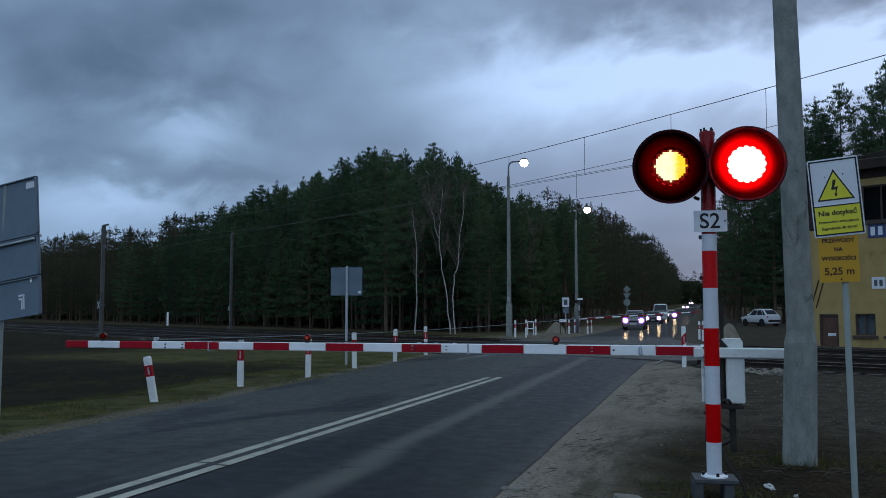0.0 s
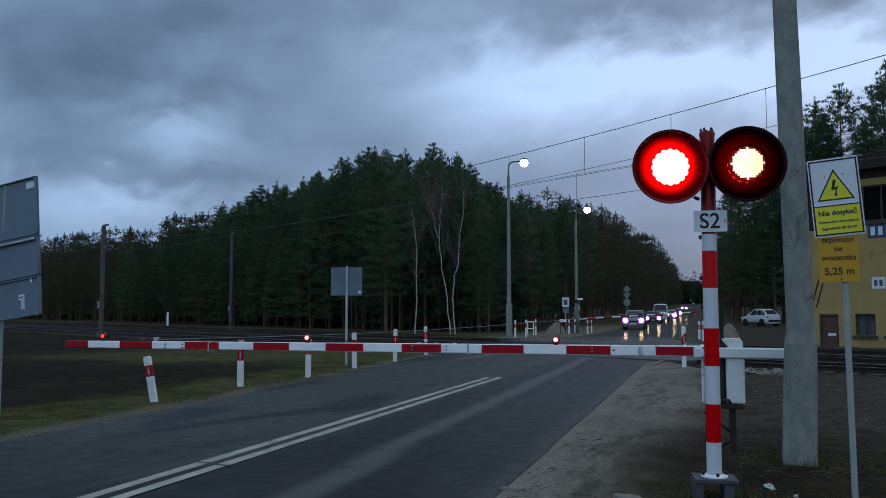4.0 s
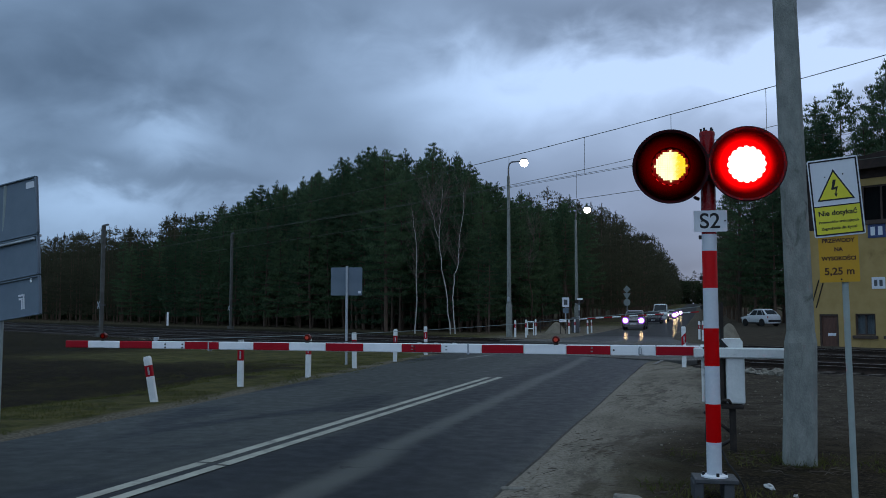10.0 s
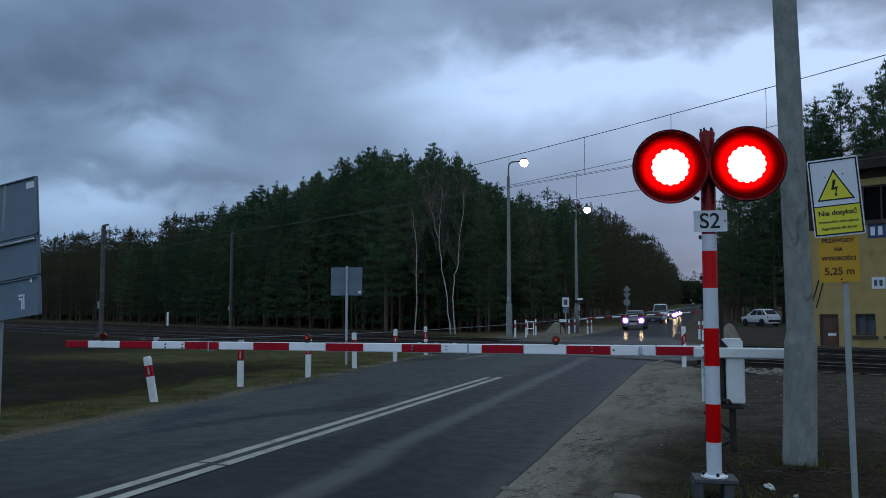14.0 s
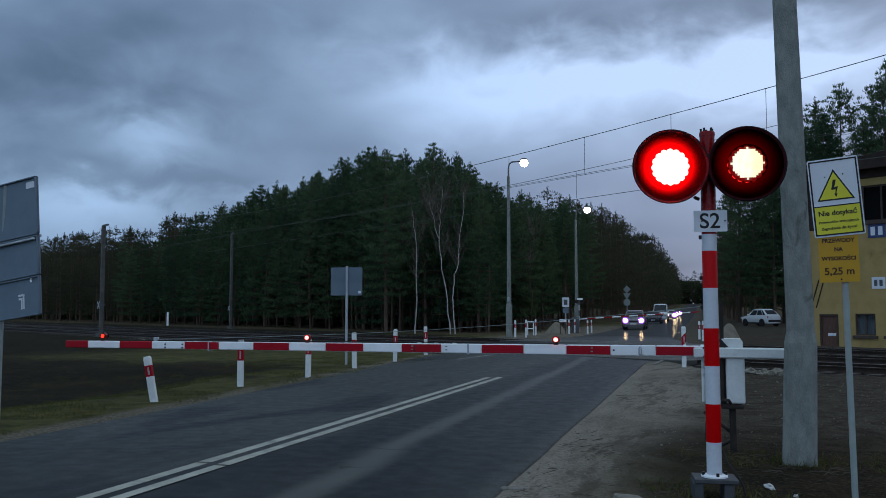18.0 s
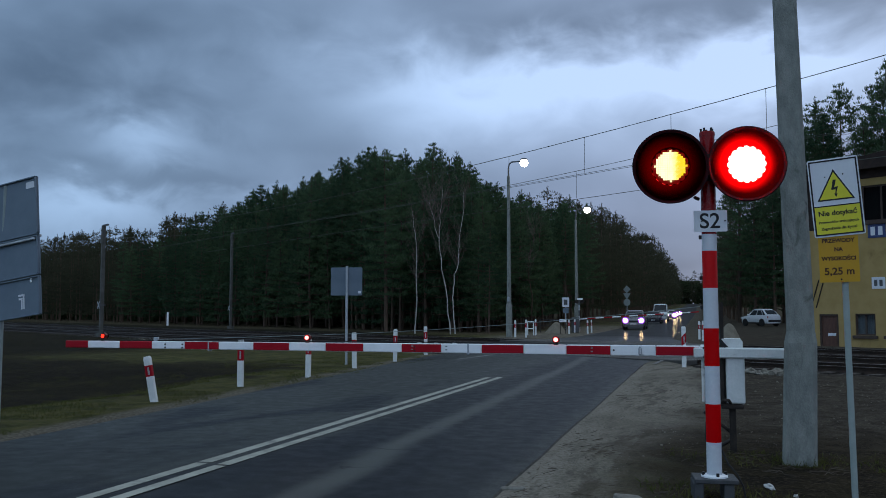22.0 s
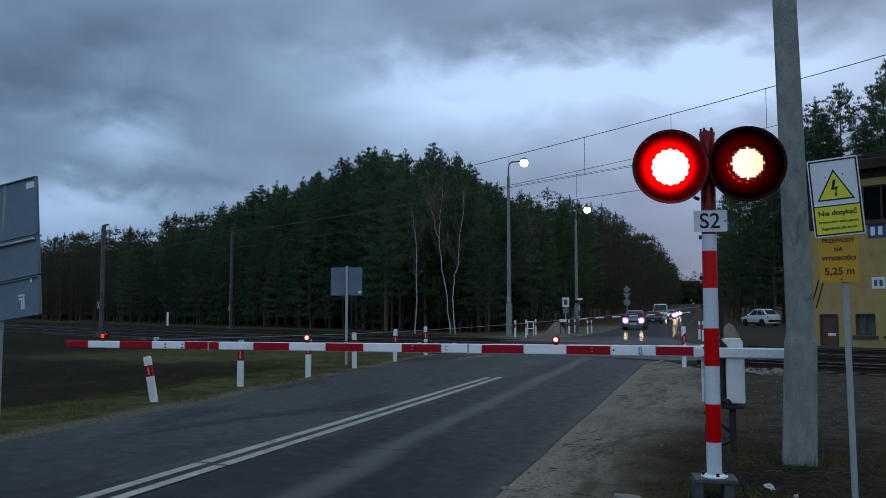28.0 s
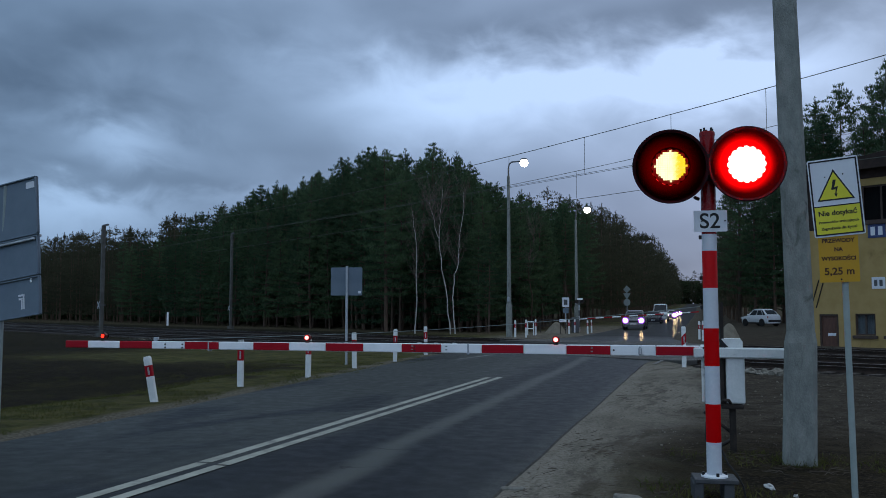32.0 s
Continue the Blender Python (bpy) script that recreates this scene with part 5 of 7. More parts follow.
def car(m, paint, label, style="sedan", lit=True, lamp_size=1.0):
    """A car with its nose towards -Y: a lofted lower body, a cabin with glass, wheels in dark arches, lamps and trim."""
    L, W, H, belt, lip, cowl, rf, rr, tail, gap = CAR_FORMS[style]
    c = thing("car" if style != "van" else "van", m, label, "car" if style != "van" else "van")

    def at(t):
        return -L / 2 + t * L

    lower = bmesh.new()
    rings = []
    for t, k in ((0.0, 0.78), (0.015, 0.86), (0.05, 0.94), (0.12, 0.985), (cowl, 1.0), (0.55, 1.0), (0.85, 0.985), (0.95, 0.95), (0.985, 0.90), (1.0, 0.84)):
        hw = W / 2 * k
        top = lip - 0.10 if t == 0 else lip + (belt - lip) * min(1.0, t / cowl) if t <= cowl else belt + 0.02
        low = gap + (0.10 if t in (0.0, 1.0) else 0.0)
        half = [(hw * 0.90, low), (hw * 0.985, low + 0.12), (hw, (low + top) / 2), (hw * 0.985, top - 0.14), (hw * 0.93, top - 0.03), (hw * 0.80, top)]
        rings.append([lower.verts.new((x, at(t), z)) for x, z in half] + [lower.verts.new((-x, at(t), z)) for x, z in reversed(half)])
    n = len(rings[0])
    for r0, r1 in zip(rings, rings[1:]):
        for i in range(n):
            lower.faces.new((r0[i], r0[(i + 1) % n], r1[(i + 1) % n], r1[i]))
    lower.faces.new(rings[0])
    lower.faces.new(rings[-1][::-1])
    bmesh.ops.recalc_face_normals(lower, faces=lower.faces)
    body = smooth(part("body", lower, paint, c))
    # cabin: sloping screens, tumblehome and a crowned roof
    bw, tw = W / 2 * 0.93, W / 2 * (0.74 if style != "van" else 0.86)
    base = [Vector((sx * bw, at(t), belt)) for sx in (-1, 1) for t in (cowl, tail)]
    roof = [Vector((sx * tw, at(t), H - 0.07)) for sx in (-1, 1) for t in (rf, rr)]
    crown = [Vector((sx * tw * 0.72, at(t), H)) for sx in (-1, 1) for t in (rf + 0.05, rr - 0.04)]
    cab = bmesh.new()
    bv, rv, cv = ([cab.verts.new(p) for p in q] for q in (base, roof, crown))
    for lo, hi in ((bv, rv), (rv, cv)):
        for i, j in ((0, 1), (1, 3), (3, 2), (2, 0)):
            cab.faces.new((lo[i], lo[j], hi[j], hi[i]))
    cab.faces.new((cv[0], cv[1], cv[3], cv[2]))
    bmesh.ops.recalc_face_normals(cab, faces=cab.faces)
    bmesh.ops.bevel(cab, geom=[e for e in cab.edges if e.verts[0].co.z + e.verts[1].co.z > 2 * belt + 0.02], offset=0.055, segments=2, affect="EDGES")
    smooth(part("cabin", cab, paint, c))

    def pane(name, a, b, d, e, u0, u1, v0, v1, label):
        """Glass laid on the face a, b (base) and d, e (roof, over a and b), over shares u along and v up."""
        def q(u, v):
            return (a.lerp(b, u)).lerp(d.lerp(e, u), v)

        nrm = (b - a).cross(d - a).normalized()
        mid = q(0.5, 0.5)
        if nrm.dot(mid - Vector((0, 0, mid.z))) < 0:
            nrm = -nrm
        g = bmesh.new()
        out = [g.verts.new(q(u, v) + nrm * 0.012) for u, v in ((u0, v0), (u1, v0), (u1, v1), (u0, v1))]
        back = [g.verts.new(q(u, v) - nrm * 0.02) for u, v in ((u0, v0), (u1, v0), (u1, v1), (u0, v1))]
        g.faces.new(out)
        for i in range(4):
            g.faces.new((out[i], out[(i + 1) % 4], back[(i + 1) % 4], back[i]))
        bmesh.ops.recalc_face_normals(g, faces=g.faces)
        part(name, g, PANE, c, label)

    for k in (0, 2):
        spans = ((0.10, 0.46), (0.50, 0.80), (0.83, 0.95)) if style != "van" else ((0.03, 0.24),)
        for u0, u1 in spans:
            pane("side_window", base[k], base[k + 1], roof[k], roof[k + 1], u0, u1, 0.08, 0.86, "dark side glass")
    pane("windscreen", base[0], base[2], roof[0], roof[2], 0.05, 0.95, 0.06, 0.94, "dark windscreen")
    pane("rear_window", base[1], base[3], roof[1], roof[3], 0.10, 0.90, 0.20, 0.88, "dark rear glass")
    nose = at(0.0)
    part("bumper", bm_box((W * 0.80, 0.10, 0.20), (0, nose + 0.02, gap + 0.20), 0.04), paint, c)
    part("grille", bm_box((0.80, 0.05, 0.14), (0, nose - 0.01, lip - 0.16), 0.015), BLACK, c)
    part("number_plate", bm_box((0.50, 0.02, 0.11), (0, nose - 0.04, gap + 0.24), 0.004), SIGN_WHITE, c)
    part("rear_bumper", bm_box((W * 0.84, 0.10, 0.22), (0, at(1.0) - 0.01, gap + 0.26), 0.04), BLACK if style in ("suv", "crossover") else paint, c)
    part("number_plate", bm_box((0.50, 0.02, 0.11), (0, at(1.0) + 0.015, gap + 0.58), 0.004), SIGN_WHITE, c)
    for sx in (-1, 1):
        lamp = part("headlamp", bm_lathe([(0.0, -0.05), (0.14, -0.05), (0.215, 0.0), (0.215, 0.05), (0.14, 0.085), (0.0, 0.095)], 20, "Y"), HEADLIGHT if lit else CHROME, c, "lit white headlamp" if lit else "unlit headlamp")
        lamp.matrix_basis = pose(sx * 0.66, nose + 0.03, lip - 0.10) @ Matrix.Scale(lamp_size, 4) if lit else pose(sx * 0.66, nose + 0.06, lip - 0.10) @ Matrix.Diagonal((0.9, 1, 0.5, 1))
        # the glare's violet fringe is added as a thin glowing ring
        if lit:
            part("lens_edge", bm_lathe([(0.22, 0.02), (0.30, 0.03), (0.30, 0.05), (0.22, 0.06)], 20, "Y"), HEADLIGHT_FRINGE, lamp, "violet gleam at the lens edge")
        part("tail_lamp", bm_box((0.22, 0.10, 0.22), (sx * (W / 2 * 0.84 - 0.06), at(0.985), belt - 0.16), 0.03), TAIL, c)
        part("mirror", bm_box((0.20, 0.10, 0.14), (sx * (W / 2 + 0.06), at(cowl) + 0.28, belt + 0.07), 0.035), paint, c)
        part("sill", bm_box((0.06, L * 0.50, 0.14), (sx * (W / 2 * 0.955), 0.0, gap + 0.05), 0.02), BLACK, c, "dark sill cladding")
        if style == "suv":
            part("roof_rail", bm_rod((sx * tw * 0.86, at(rf + 0.06), H - 0.01), (sx * tw * 0.86, at(rr - 0.03), H - 0.01), 0.022, seg=8), CHROME, c)
        for t in (0.19, 0.80):
            part("wheel_arch", bm_lathe([(0.0, 0.0), (0.40, 0.0), (0.40, 0.03), (0.0, 0.03)], 20), BLACK, c, "dark wheel arch").matrix_basis = pose(sx * (W / 2 - 0.018), at(t), 0.36, 0, sx * 90, 0)
            wh = part("wheel", bm_lathe([(0.18, -0.10), (0.31, -0.10), (0.335, -0.06), (0.335, 0.06), (0.31, 0.10), (0.18, 0.10)], 24), RUBBER, c, "black tyre")
            wh.matrix_basis = pose(sx * (W / 2 - 0.06), at(t), 0.335, 0, 90, 0)
            part("rim", bm_lathe([(0.0, 0.085), (0.06, 0.095), (0.17, 0.07), (0.185, 0.0), (0.17, -0.07), (0.0, -0.085)], 16), CHROME, wh)
    return c


def lane(x, y):
    return pose(x, y, rise(y) + 0.02)


car(lane(-5.5, 78.2), CAR_GREY, "grey car waiting with lit headlamps at the far barrier", "suv")
second = car(lane(-5.35, 107.0), CAR_DARK, "dark car waiting behind the first")
car(lane(-5.25, 124.0), CAR_WHITE, "white van with a tall roof waiting in the queue", "van", False)
car(lane(-5.0, 158.0), CAR_SILVER, "silver car waiting in the queue with lit headlamps", lamp_size=1.65)
MOVING["car_a"] = car(lane(-5.3, 195), CAR_DARK, "dark car rolling up to the end of the queue", lamp_size=1.65)
MOVING["car_b"] = car(lane(-5.3, 218), CAR_DARK, "dark car driving up and stopping last in the queue", lamp_size=1.65)
car(pose(5.80, 94.5, land(5.80, 94.5) + 0.01, 0, 0, -143), CAR_WHITE, "parked white sport utility car at the edge of the woods", "crossover", False)


# ---- the crossing keeper's house ----
def build_house():
    house = thing("house", pose(5.95, 54.68, -0.66, 0, 0, -32.5), "yellow stucco house with brown door and dark tiled roof", "house")

    def wall_with_holes(x0, x1, z0, z1, holes, y=0.0, t=0.35):
        """Blocks round rectangular openings (x0, x1, z0, z1) in a wall."""
        xs = sorted({x0, x1, *[h[0] for h in holes], *[h[1] for h in holes]})
        zs = sorted({z0, z1, *[h[2] for h in holes], *[h[3] for h in holes]})
        bm = bmesh.new()
        for a, b in zip(xs, xs[1:]):
            for c, d in zip(zs, zs[1:]):
                if not any(h[0] <= a and b <= h[1] and h[2] <= c and d <= h[3] for h in holes):
                    bm_box((b - a, t, d - c), ((a + b) / 2, y + t / 2, (c + d) / 2), bm=bm)
        bmesh.ops.remove_doubles(bm, verts=bm.verts, dist=1e-4)
        return bm

    def window(x0, x1, z0, z1, behind=CURTAIN):
        # behind the pane: a curtain, or a dark sheet painted for the room's shade
        w = part("window", bm_box((x1 - x0, 0.05, z1 - z0), ((x0 + x1) / 2, 0.30, (z0 + z1) / 2)), behind, house, "dark framed window with a pale curtain" if behind is CURTAIN else "dark framed window of an unlit room")
        for a, b, c, d in ((x0, x1, z0, z0 + 0.09), (x0, x1, z1 - 0.09, z1), (x0, x0 + 0.09, z0 + 0.09, z1 - 0.09), (x1 - 0.09, x1, z0 + 0.09, z1 - 0.09), ((x0 + x1) / 2 - 0.05, (x0 + x1) / 2 + 0.05, z0 + 0.09, z1 - 0.09)):
            part("window_frame", bm_box((b - a, 0.07, d - c), ((a + b) / 2, 0.12, (c + d) / 2), 0.006), FRAME_WOOD, w)
        for a, b in ((x0 + 0.09, (x0 + x1) / 2 - 0.05), ((x0 + x1) / 2 + 0.05, x1 - 0.09)):
            part("pane", bm_box((b - a, 0.012, z1 - z0 - 0.18), ((a + b) / 2, 0.13, (z0 + z1) / 2)), PANE_CLEAR, w)
        part("sill", bm_box((x1 - x0 + 0.24, 0.22, 0.17), ((x0 + x1) / 2, -0.03, z0 - 0.09), 0.01), FRAME_WOOD, w, "thick brown sill")

    holes = [(0.66, 1.75, 0.05, 2.05), (2.68, 3.78, 0.88, 2.08), (4.35, 5.45, 0.88, 2.08), (6.6, 7.7, 0.88, 2.08)]
    part("wall", wall_with_holes(0.0, 11.0, -0.3, 6.85, holes), STUCCO, house)
    part("wall", bm_box((0.35, 8.0, 7.15), (0.175, 4.35, 3.275)), STUCCO, house)
    part("wall", bm_box((0.35, 8.0, 7.15), (10.825, 4.35, 3.275)), STUCCO, house)
    part("wall", bm_box((11.0, 0.35, 7.15), (5.5, 8.525, 3.275)), STUCCO, house)
    for h in holes[1:]:
        window(*h)
    door = part("door", bm_box((1.09, 0.06, 2.0), (1.205, 0.14, 1.05), 0.006), DOOR_WOOD, house, "brown wooden door")
    for x0, x1, z0, z1 in ((0.66, 0.76, 0.05, 2.05), (1.65, 1.75, 0.05, 2.05), (0.66, 1.75, 1.95, 2.05)):
        part("door_frame", bm_box((x1 - x0, 0.12, z1 - z0), ((x0 + x1) / 2, 0.08, (z0 + z1) / 2), 0.004), FRAME_WOOD, door)
    part("letter_plate", bm_box((0.46, 0.02, 0.16), (1.32, 0.10, 0.90), 0.01), SIGN_WHITE, door, "pale plate")
    for z0, z1 in ((0.25, 0.75), (1.1, 1.8)):
        part("door_panel", bm_box((0.62, 0.02, z1 - z0), (1.205, 0.105, (z0 + z1) / 2), 0.008), DOOR_WOOD, door)
    part("plinth", bm_box((11.1, 0.5, 0.25), (5.55, 0.15, -0.06), 0.01), CONCRETE, house)
    # dark boarded upper front, then the roof above it
    part("upper_front", bm_box((2.9, 0.20, 3.4), (1.45, 0.16, 8.52), 0.01), DARK_ROOF, house, "dark boarded gable")
    part("wall", wall_with_holes(2.9, 11.0, 6.85, 9.55, [(3.25, 5.3, 7.15, 9.15), (6.3, 8.3, 7.15, 9.15)]), STUCCO, house)
    part("fascia", bm_box((8.1, 0.30, 0.85), (6.95, 0.10, 9.975), 0.01), DARK_ROOF, house, "dark boarded fascia under the eaves")
    for x0, x1 in ((3.25, 5.3), (6.3, 8.3)):
        window(x0, x1, 7.15, 9.15, DARK_ROOM)
    roof = bm_prism([(-0.6, 10.0), (-0.6, 10.2), (5.5, 10.9), (11.6, 10.2), (11.6, 10.0)], -0.7, 9.3)
    part("roof", roof, DARK_ROOF, house, "dark tiled roof with wide eaves")
    for k in range(14):
        part("roof_batten", bm_box((6.1, 0.04, 0.05), (0, 0, 0), 0.004), DARK_ROOF, house).matrix_basis = pose(2.45, -0.6 + k * 0.75, 10.57, 0, -6.55, 0)
    plate = part("number_board", bm_box((0.95, 0.03, 0.74), (4.02, -0.02, 6.60), 0.01), BLUE, house, "blue board with white bars")
    for x in (3.72, 4.12):
        part("white_bar", bm_box((0.24, 0.01, 0.48), (x + 0.10, -0.042, 6.60), 0.003), SIGN_WHITE, plate)
    plate = part("number_board", bm_box((0.72, 0.03, 0.64), (4.02, -0.02, 3.75), 0.01), SIGN_WHITE, house, "pale board with grey bars")
    for x in (3.88, 4.16):
        part("grey_bar", bm_box((0.17, 0.01, 0.34), (x, -0.042, 3.75), 0.003), GREY_STEEL, plate)
    for x in (0.25, 0.55):
        part("wall_cable", bm_tube([(x - 0.05, -0.02, 2.4), (x + 0.45, -0.02, 4.0)], 0.03, 6), INK, house)


PANE_CLEAR = tinted("clear_window_pane", (0.75, 0.78, 0.80))


# ---- trees ----
def needle_cloud(verts, faces, c, size, count, rnd, out=None):
    """A tuft of narrow needle sprays that fan outwards and up from a point."""
    for _ in range(count):
        d = Vector((rnd.gauss(0, 1), rnd.gauss(0, 1), rnd.gauss(0.35, 0.55)))
        if out:
            d += out * 0.8
        d.normalize()
        p = c + Vector((rnd.gauss(0, 0.30), rnd.gauss(0, 0.30), rnd.gauss(0, 0.14))) * size
        s = d.cross(Vector((rnd.gauss(0, 1), rnd.gauss(0, 1), rnd.gauss(0, 1)))).normalized() * size * rnd.uniform(0.10, 0.20)
        t = d * size * rnd.uniform(0.55, 1.05)
        b = len(verts)
        verts += [tuple(p - s), tuple(p + s), tuple(p + t)]
        faces.append((b, b + 1, b + 2))


def needle_pad(verts, faces, c, width, count, rnd, lift=0.5):
    """A flattened cushion of upturned needle shoots at the end of a bough."""
    for _ in range(count):
        a, q = rnd.uniform(0, 6.283), rnd.random() ** 0.6
        ox, oy = math.cos(a) * q * width * 0.5, math.sin(a) * q * width * 0.5
        p = c + Vector((ox, oy, (0.12 - 0.16 * q * q + rnd.gauss(0, 0.05)) * width))
        d = Vector((ox * 1.3 / width + rnd.gauss(0, 0.45), oy * 1.3 / width + rnd.gauss(0, 0.45), lift + rnd.gauss(0, 0.35))).normalized()
        s = d.cross(Vector((rnd.gauss(0, 1), rnd.gauss(0, 1), rnd.gauss(0, 1)))).normalized() * rnd.uniform(0.034, 0.064) * (0.5 + 0.6 * width)
        t = d * rnd.uniform(0.24, 0.46) * (0.45 + 0.6 * width)
        b = len(verts)
        verts += [tuple(p - s), tuple(p + s), tuple(p + t)]
        faces.append((b, b + 1, b + 2))


def pine(seed, h, bare, spread_r, dense=1.0, coarse=1.0, tip=0.5):
    """A pine with a bare lower stem and an uneven crown of needle cushions. tip: 0 a rounded old crown, 1 a pointed young one."""
    rnd = random.Random(seed)
    tree = thing("pine_tree", pose(0, 0, 0), "tall dark green pine tree at the forest edge", "tree", "pine forest by the crossing")
    bend = (rnd.uniform(-0.3, 0.3), rnd.uniform(-0.3, 0.3))

    def axis(z):
        t = z / h
        return Vector((bend[0] * math.sin(t * 2.6), bend[1] * math.sin(t * 2.1), z))

    def reach(t):
        dome = (1 - t ** 2.2) ** 0.8
        cone = (1 - t) ** 0.95
        top = min(1.0, (1 - t) * h * (1 - bare) / 1.9)
        return spread_r * (dome * (1 - tip) + cone * tip) * (0.62 + 0.38 * min(1, t * 4)) * (0.45 + 0.55 * top) + 0.10

    pts = [axis(h * i / 10) for i in range(11)]
    pts[0].z = -0.4
    part("trunk", bm_tube(pts, 0.0105 * h, 7, r_end=0.012), BARK, tree, "reddish-brown trunk")
    verts, faces = [], []
    twigs = bmesh.new()
    z = bare * h
    # dead snags under the crown
    for _ in range(9 if coarse < 1.5 else 0):
        zz, a = rnd.uniform(0.10, max(bare, 0.18)) * h, rnd.uniform(0, 6.283)
        d = Vector((math.cos(a), math.sin(a), rnd.uniform(-0.25, 0.15)))
        bm_tube([axis(zz), axis(zz) + d * rnd.uniform(0.5, 1.5)], 0.018, 3, bm=twigs, r_end=0.004)
    while z < h - 0.25:
        t = (z - bare * h) / (h * (1 - bare))
        count = rnd.choice((4, 5, 5, 6))
        a0 = rnd.uniform(0, 6.28)
        for k in range(count):
            if rnd.random() < 0.08:
                continue
            a = a0 + 6.283 * k / count + rnd.uniform(-0.5, 0.5)
            side = 1.0 + 0.30 * noise.noise(Vector((math.cos(a) * 1.1 + seed, math.sin(a) * 1.1, z * 0.33)))
            ln = reach(t) * side * rnd.uniform(0.70, 1.12)
            lift = -0.08 + 0.75 * t * t + rnd.uniform(-0.12, 0.16)
            d = Vector((math.cos(a), math.sin(a), lift)).normalized()
            root = axis(z)
            tipv = root + d * ln + Vector((0, 0, 0.06 * ln * ln))
            if coarse < 1.5 or k == 0:
                bm_tube([root, root + d * ln * 0.55, tipv], 0.026 * (1 - t) + 0.008, 3, bm=twigs, r_end=0.006)
            w = (0.80 - 0.46 * t) * rnd.uniform(0.75, 1.3)
            q = 1.0
            while q * ln > 0.30:
                c = root + d * ln * q + Vector((rnd.gauss(0, 0.14), rnd.gauss(0, 0.14), 0.06 * (ln * q) ** 2 + rnd.gauss(0.05, 0.06)))
                ww = w * coarse * (1.0 - 0.25 * (1 - q))
                needle_pad(verts, faces, c, ww, max(6, int(19 * dense * (0.6 + 0.5 * ww))), rnd, 0.6 + 0.6 * t)
                q -= 0.62 * ww / ln * (1.0 if q > 0.55 else 1.5)
        z += rnd.uniform(0.50, 0.85) * (1.0 - 0.45 * t) * coarse
    # the leading shoot and its whorls of candles
    for k in range(7):
        needle_cloud(verts, faces, axis(h - 0.17 * k) - Vector((0, 0, 0.12)), 0.20 + 0.045 * k, 6, rnd, Vector((0, 0, 1.2)))
    tagged(part("branch_work", twigs, BARK, tree), kind="stuff")
    tagged(soup("crown", verts, faces, NEEDLES, tree, "dark green needle crown with gaps"), kind="stuff")
    return tree


def birch(m, seed, h, bends, fork=(), bark=None):
    rnd = random.Random(seed)
    tree = thing("birch_tree", m, "crooked bare young tree with brown bark at the forest edge" if bark else "bare white birch with reddish twigs at the forest edge", "tree", "bare birches")
    stem, tw = bmesh.new(), bmesh.new()

    def limb(p, d, length, r, depth):
        pts, n = [p], (9, 6, 5, 4)[depth]
        drift = Vector((rnd.gauss(0, 0.010), rnd.gauss(0, 0.010), 0.0))
        for i in range(n):
            w = (0.045, 0.10, 0.14, 0.16)[depth]
            d = (d + drift + Vector((rnd.gauss(0, w), rnd.gauss(0, w), 0.05))).normalized()
            pts.append(pts[-1] + d * length / n)
        bm_tube(pts, r, (7, 4, 3, 3)[depth], bm=stem if depth < 1 else tw, r_end=r * 0.30)
        if depth < 3:
            for _ in range((9, 6, 4)[depth]):
                i = rnd.randint(3 if depth == 0 else 1, n)
                a = rnd.uniform(0, 6.28)
                dd = (d + 0.75 * Vector((math.cos(a), math.sin(a), 0.5))).normalized()
                limb(pts[i], dd, length * rnd.uniform(0.22, 0.38) * (1.2 if depth else 1.0), max(r * (0.34, 0.5, 0.6)[depth] * (1.2 - 0.6 * i / n), 0.0045), depth + 1)
        return pts

    def bole(way, r):
        """A crooked stem through (height, sideways) bends, with limbs in its upper half."""
        pts = []
        for (z0, x0), (z1, x1) in zip(way, way[1:]):
            for i in range(5):
                t = i / 5
                pts.append(Vector((x0 + (x1 - x0) * t * t * (3 - 2 * t) + rnd.gauss(0, 0.022), rnd.gauss(0, 0.03), z0 + (z1 - z0) * t)))
        pts.append(Vector((way[-1][1], 0.0, way[-1][0])))
        bm_tube(pts, r, 7, bm=stem, r_end=0.012)
        n = len(pts)
        for _ in range(20):
            i = rnd.randint(int(n * 0.42), n - 1)
            q = rnd.uniform(0, 6.28)
            limb(pts[i], Vector((0.6 * math.cos(q), 0.6 * math.sin(q), 1.0)).normalized(), h * rnd.uniform(0.14, 0.27), 0.012, 1)

    bole([(-0.3, 0.0), *bends], 0.050)
    if fork:
        bole(fork, 0.030)
    part("trunk", stem, bark or BIRCH, tree, "brown bark trunk" if bark else "white bark trunk with dark flecks")
    tagged(part("twig_work", tw, TWIG, tree, "fine bare twigs"), kind="stuff")


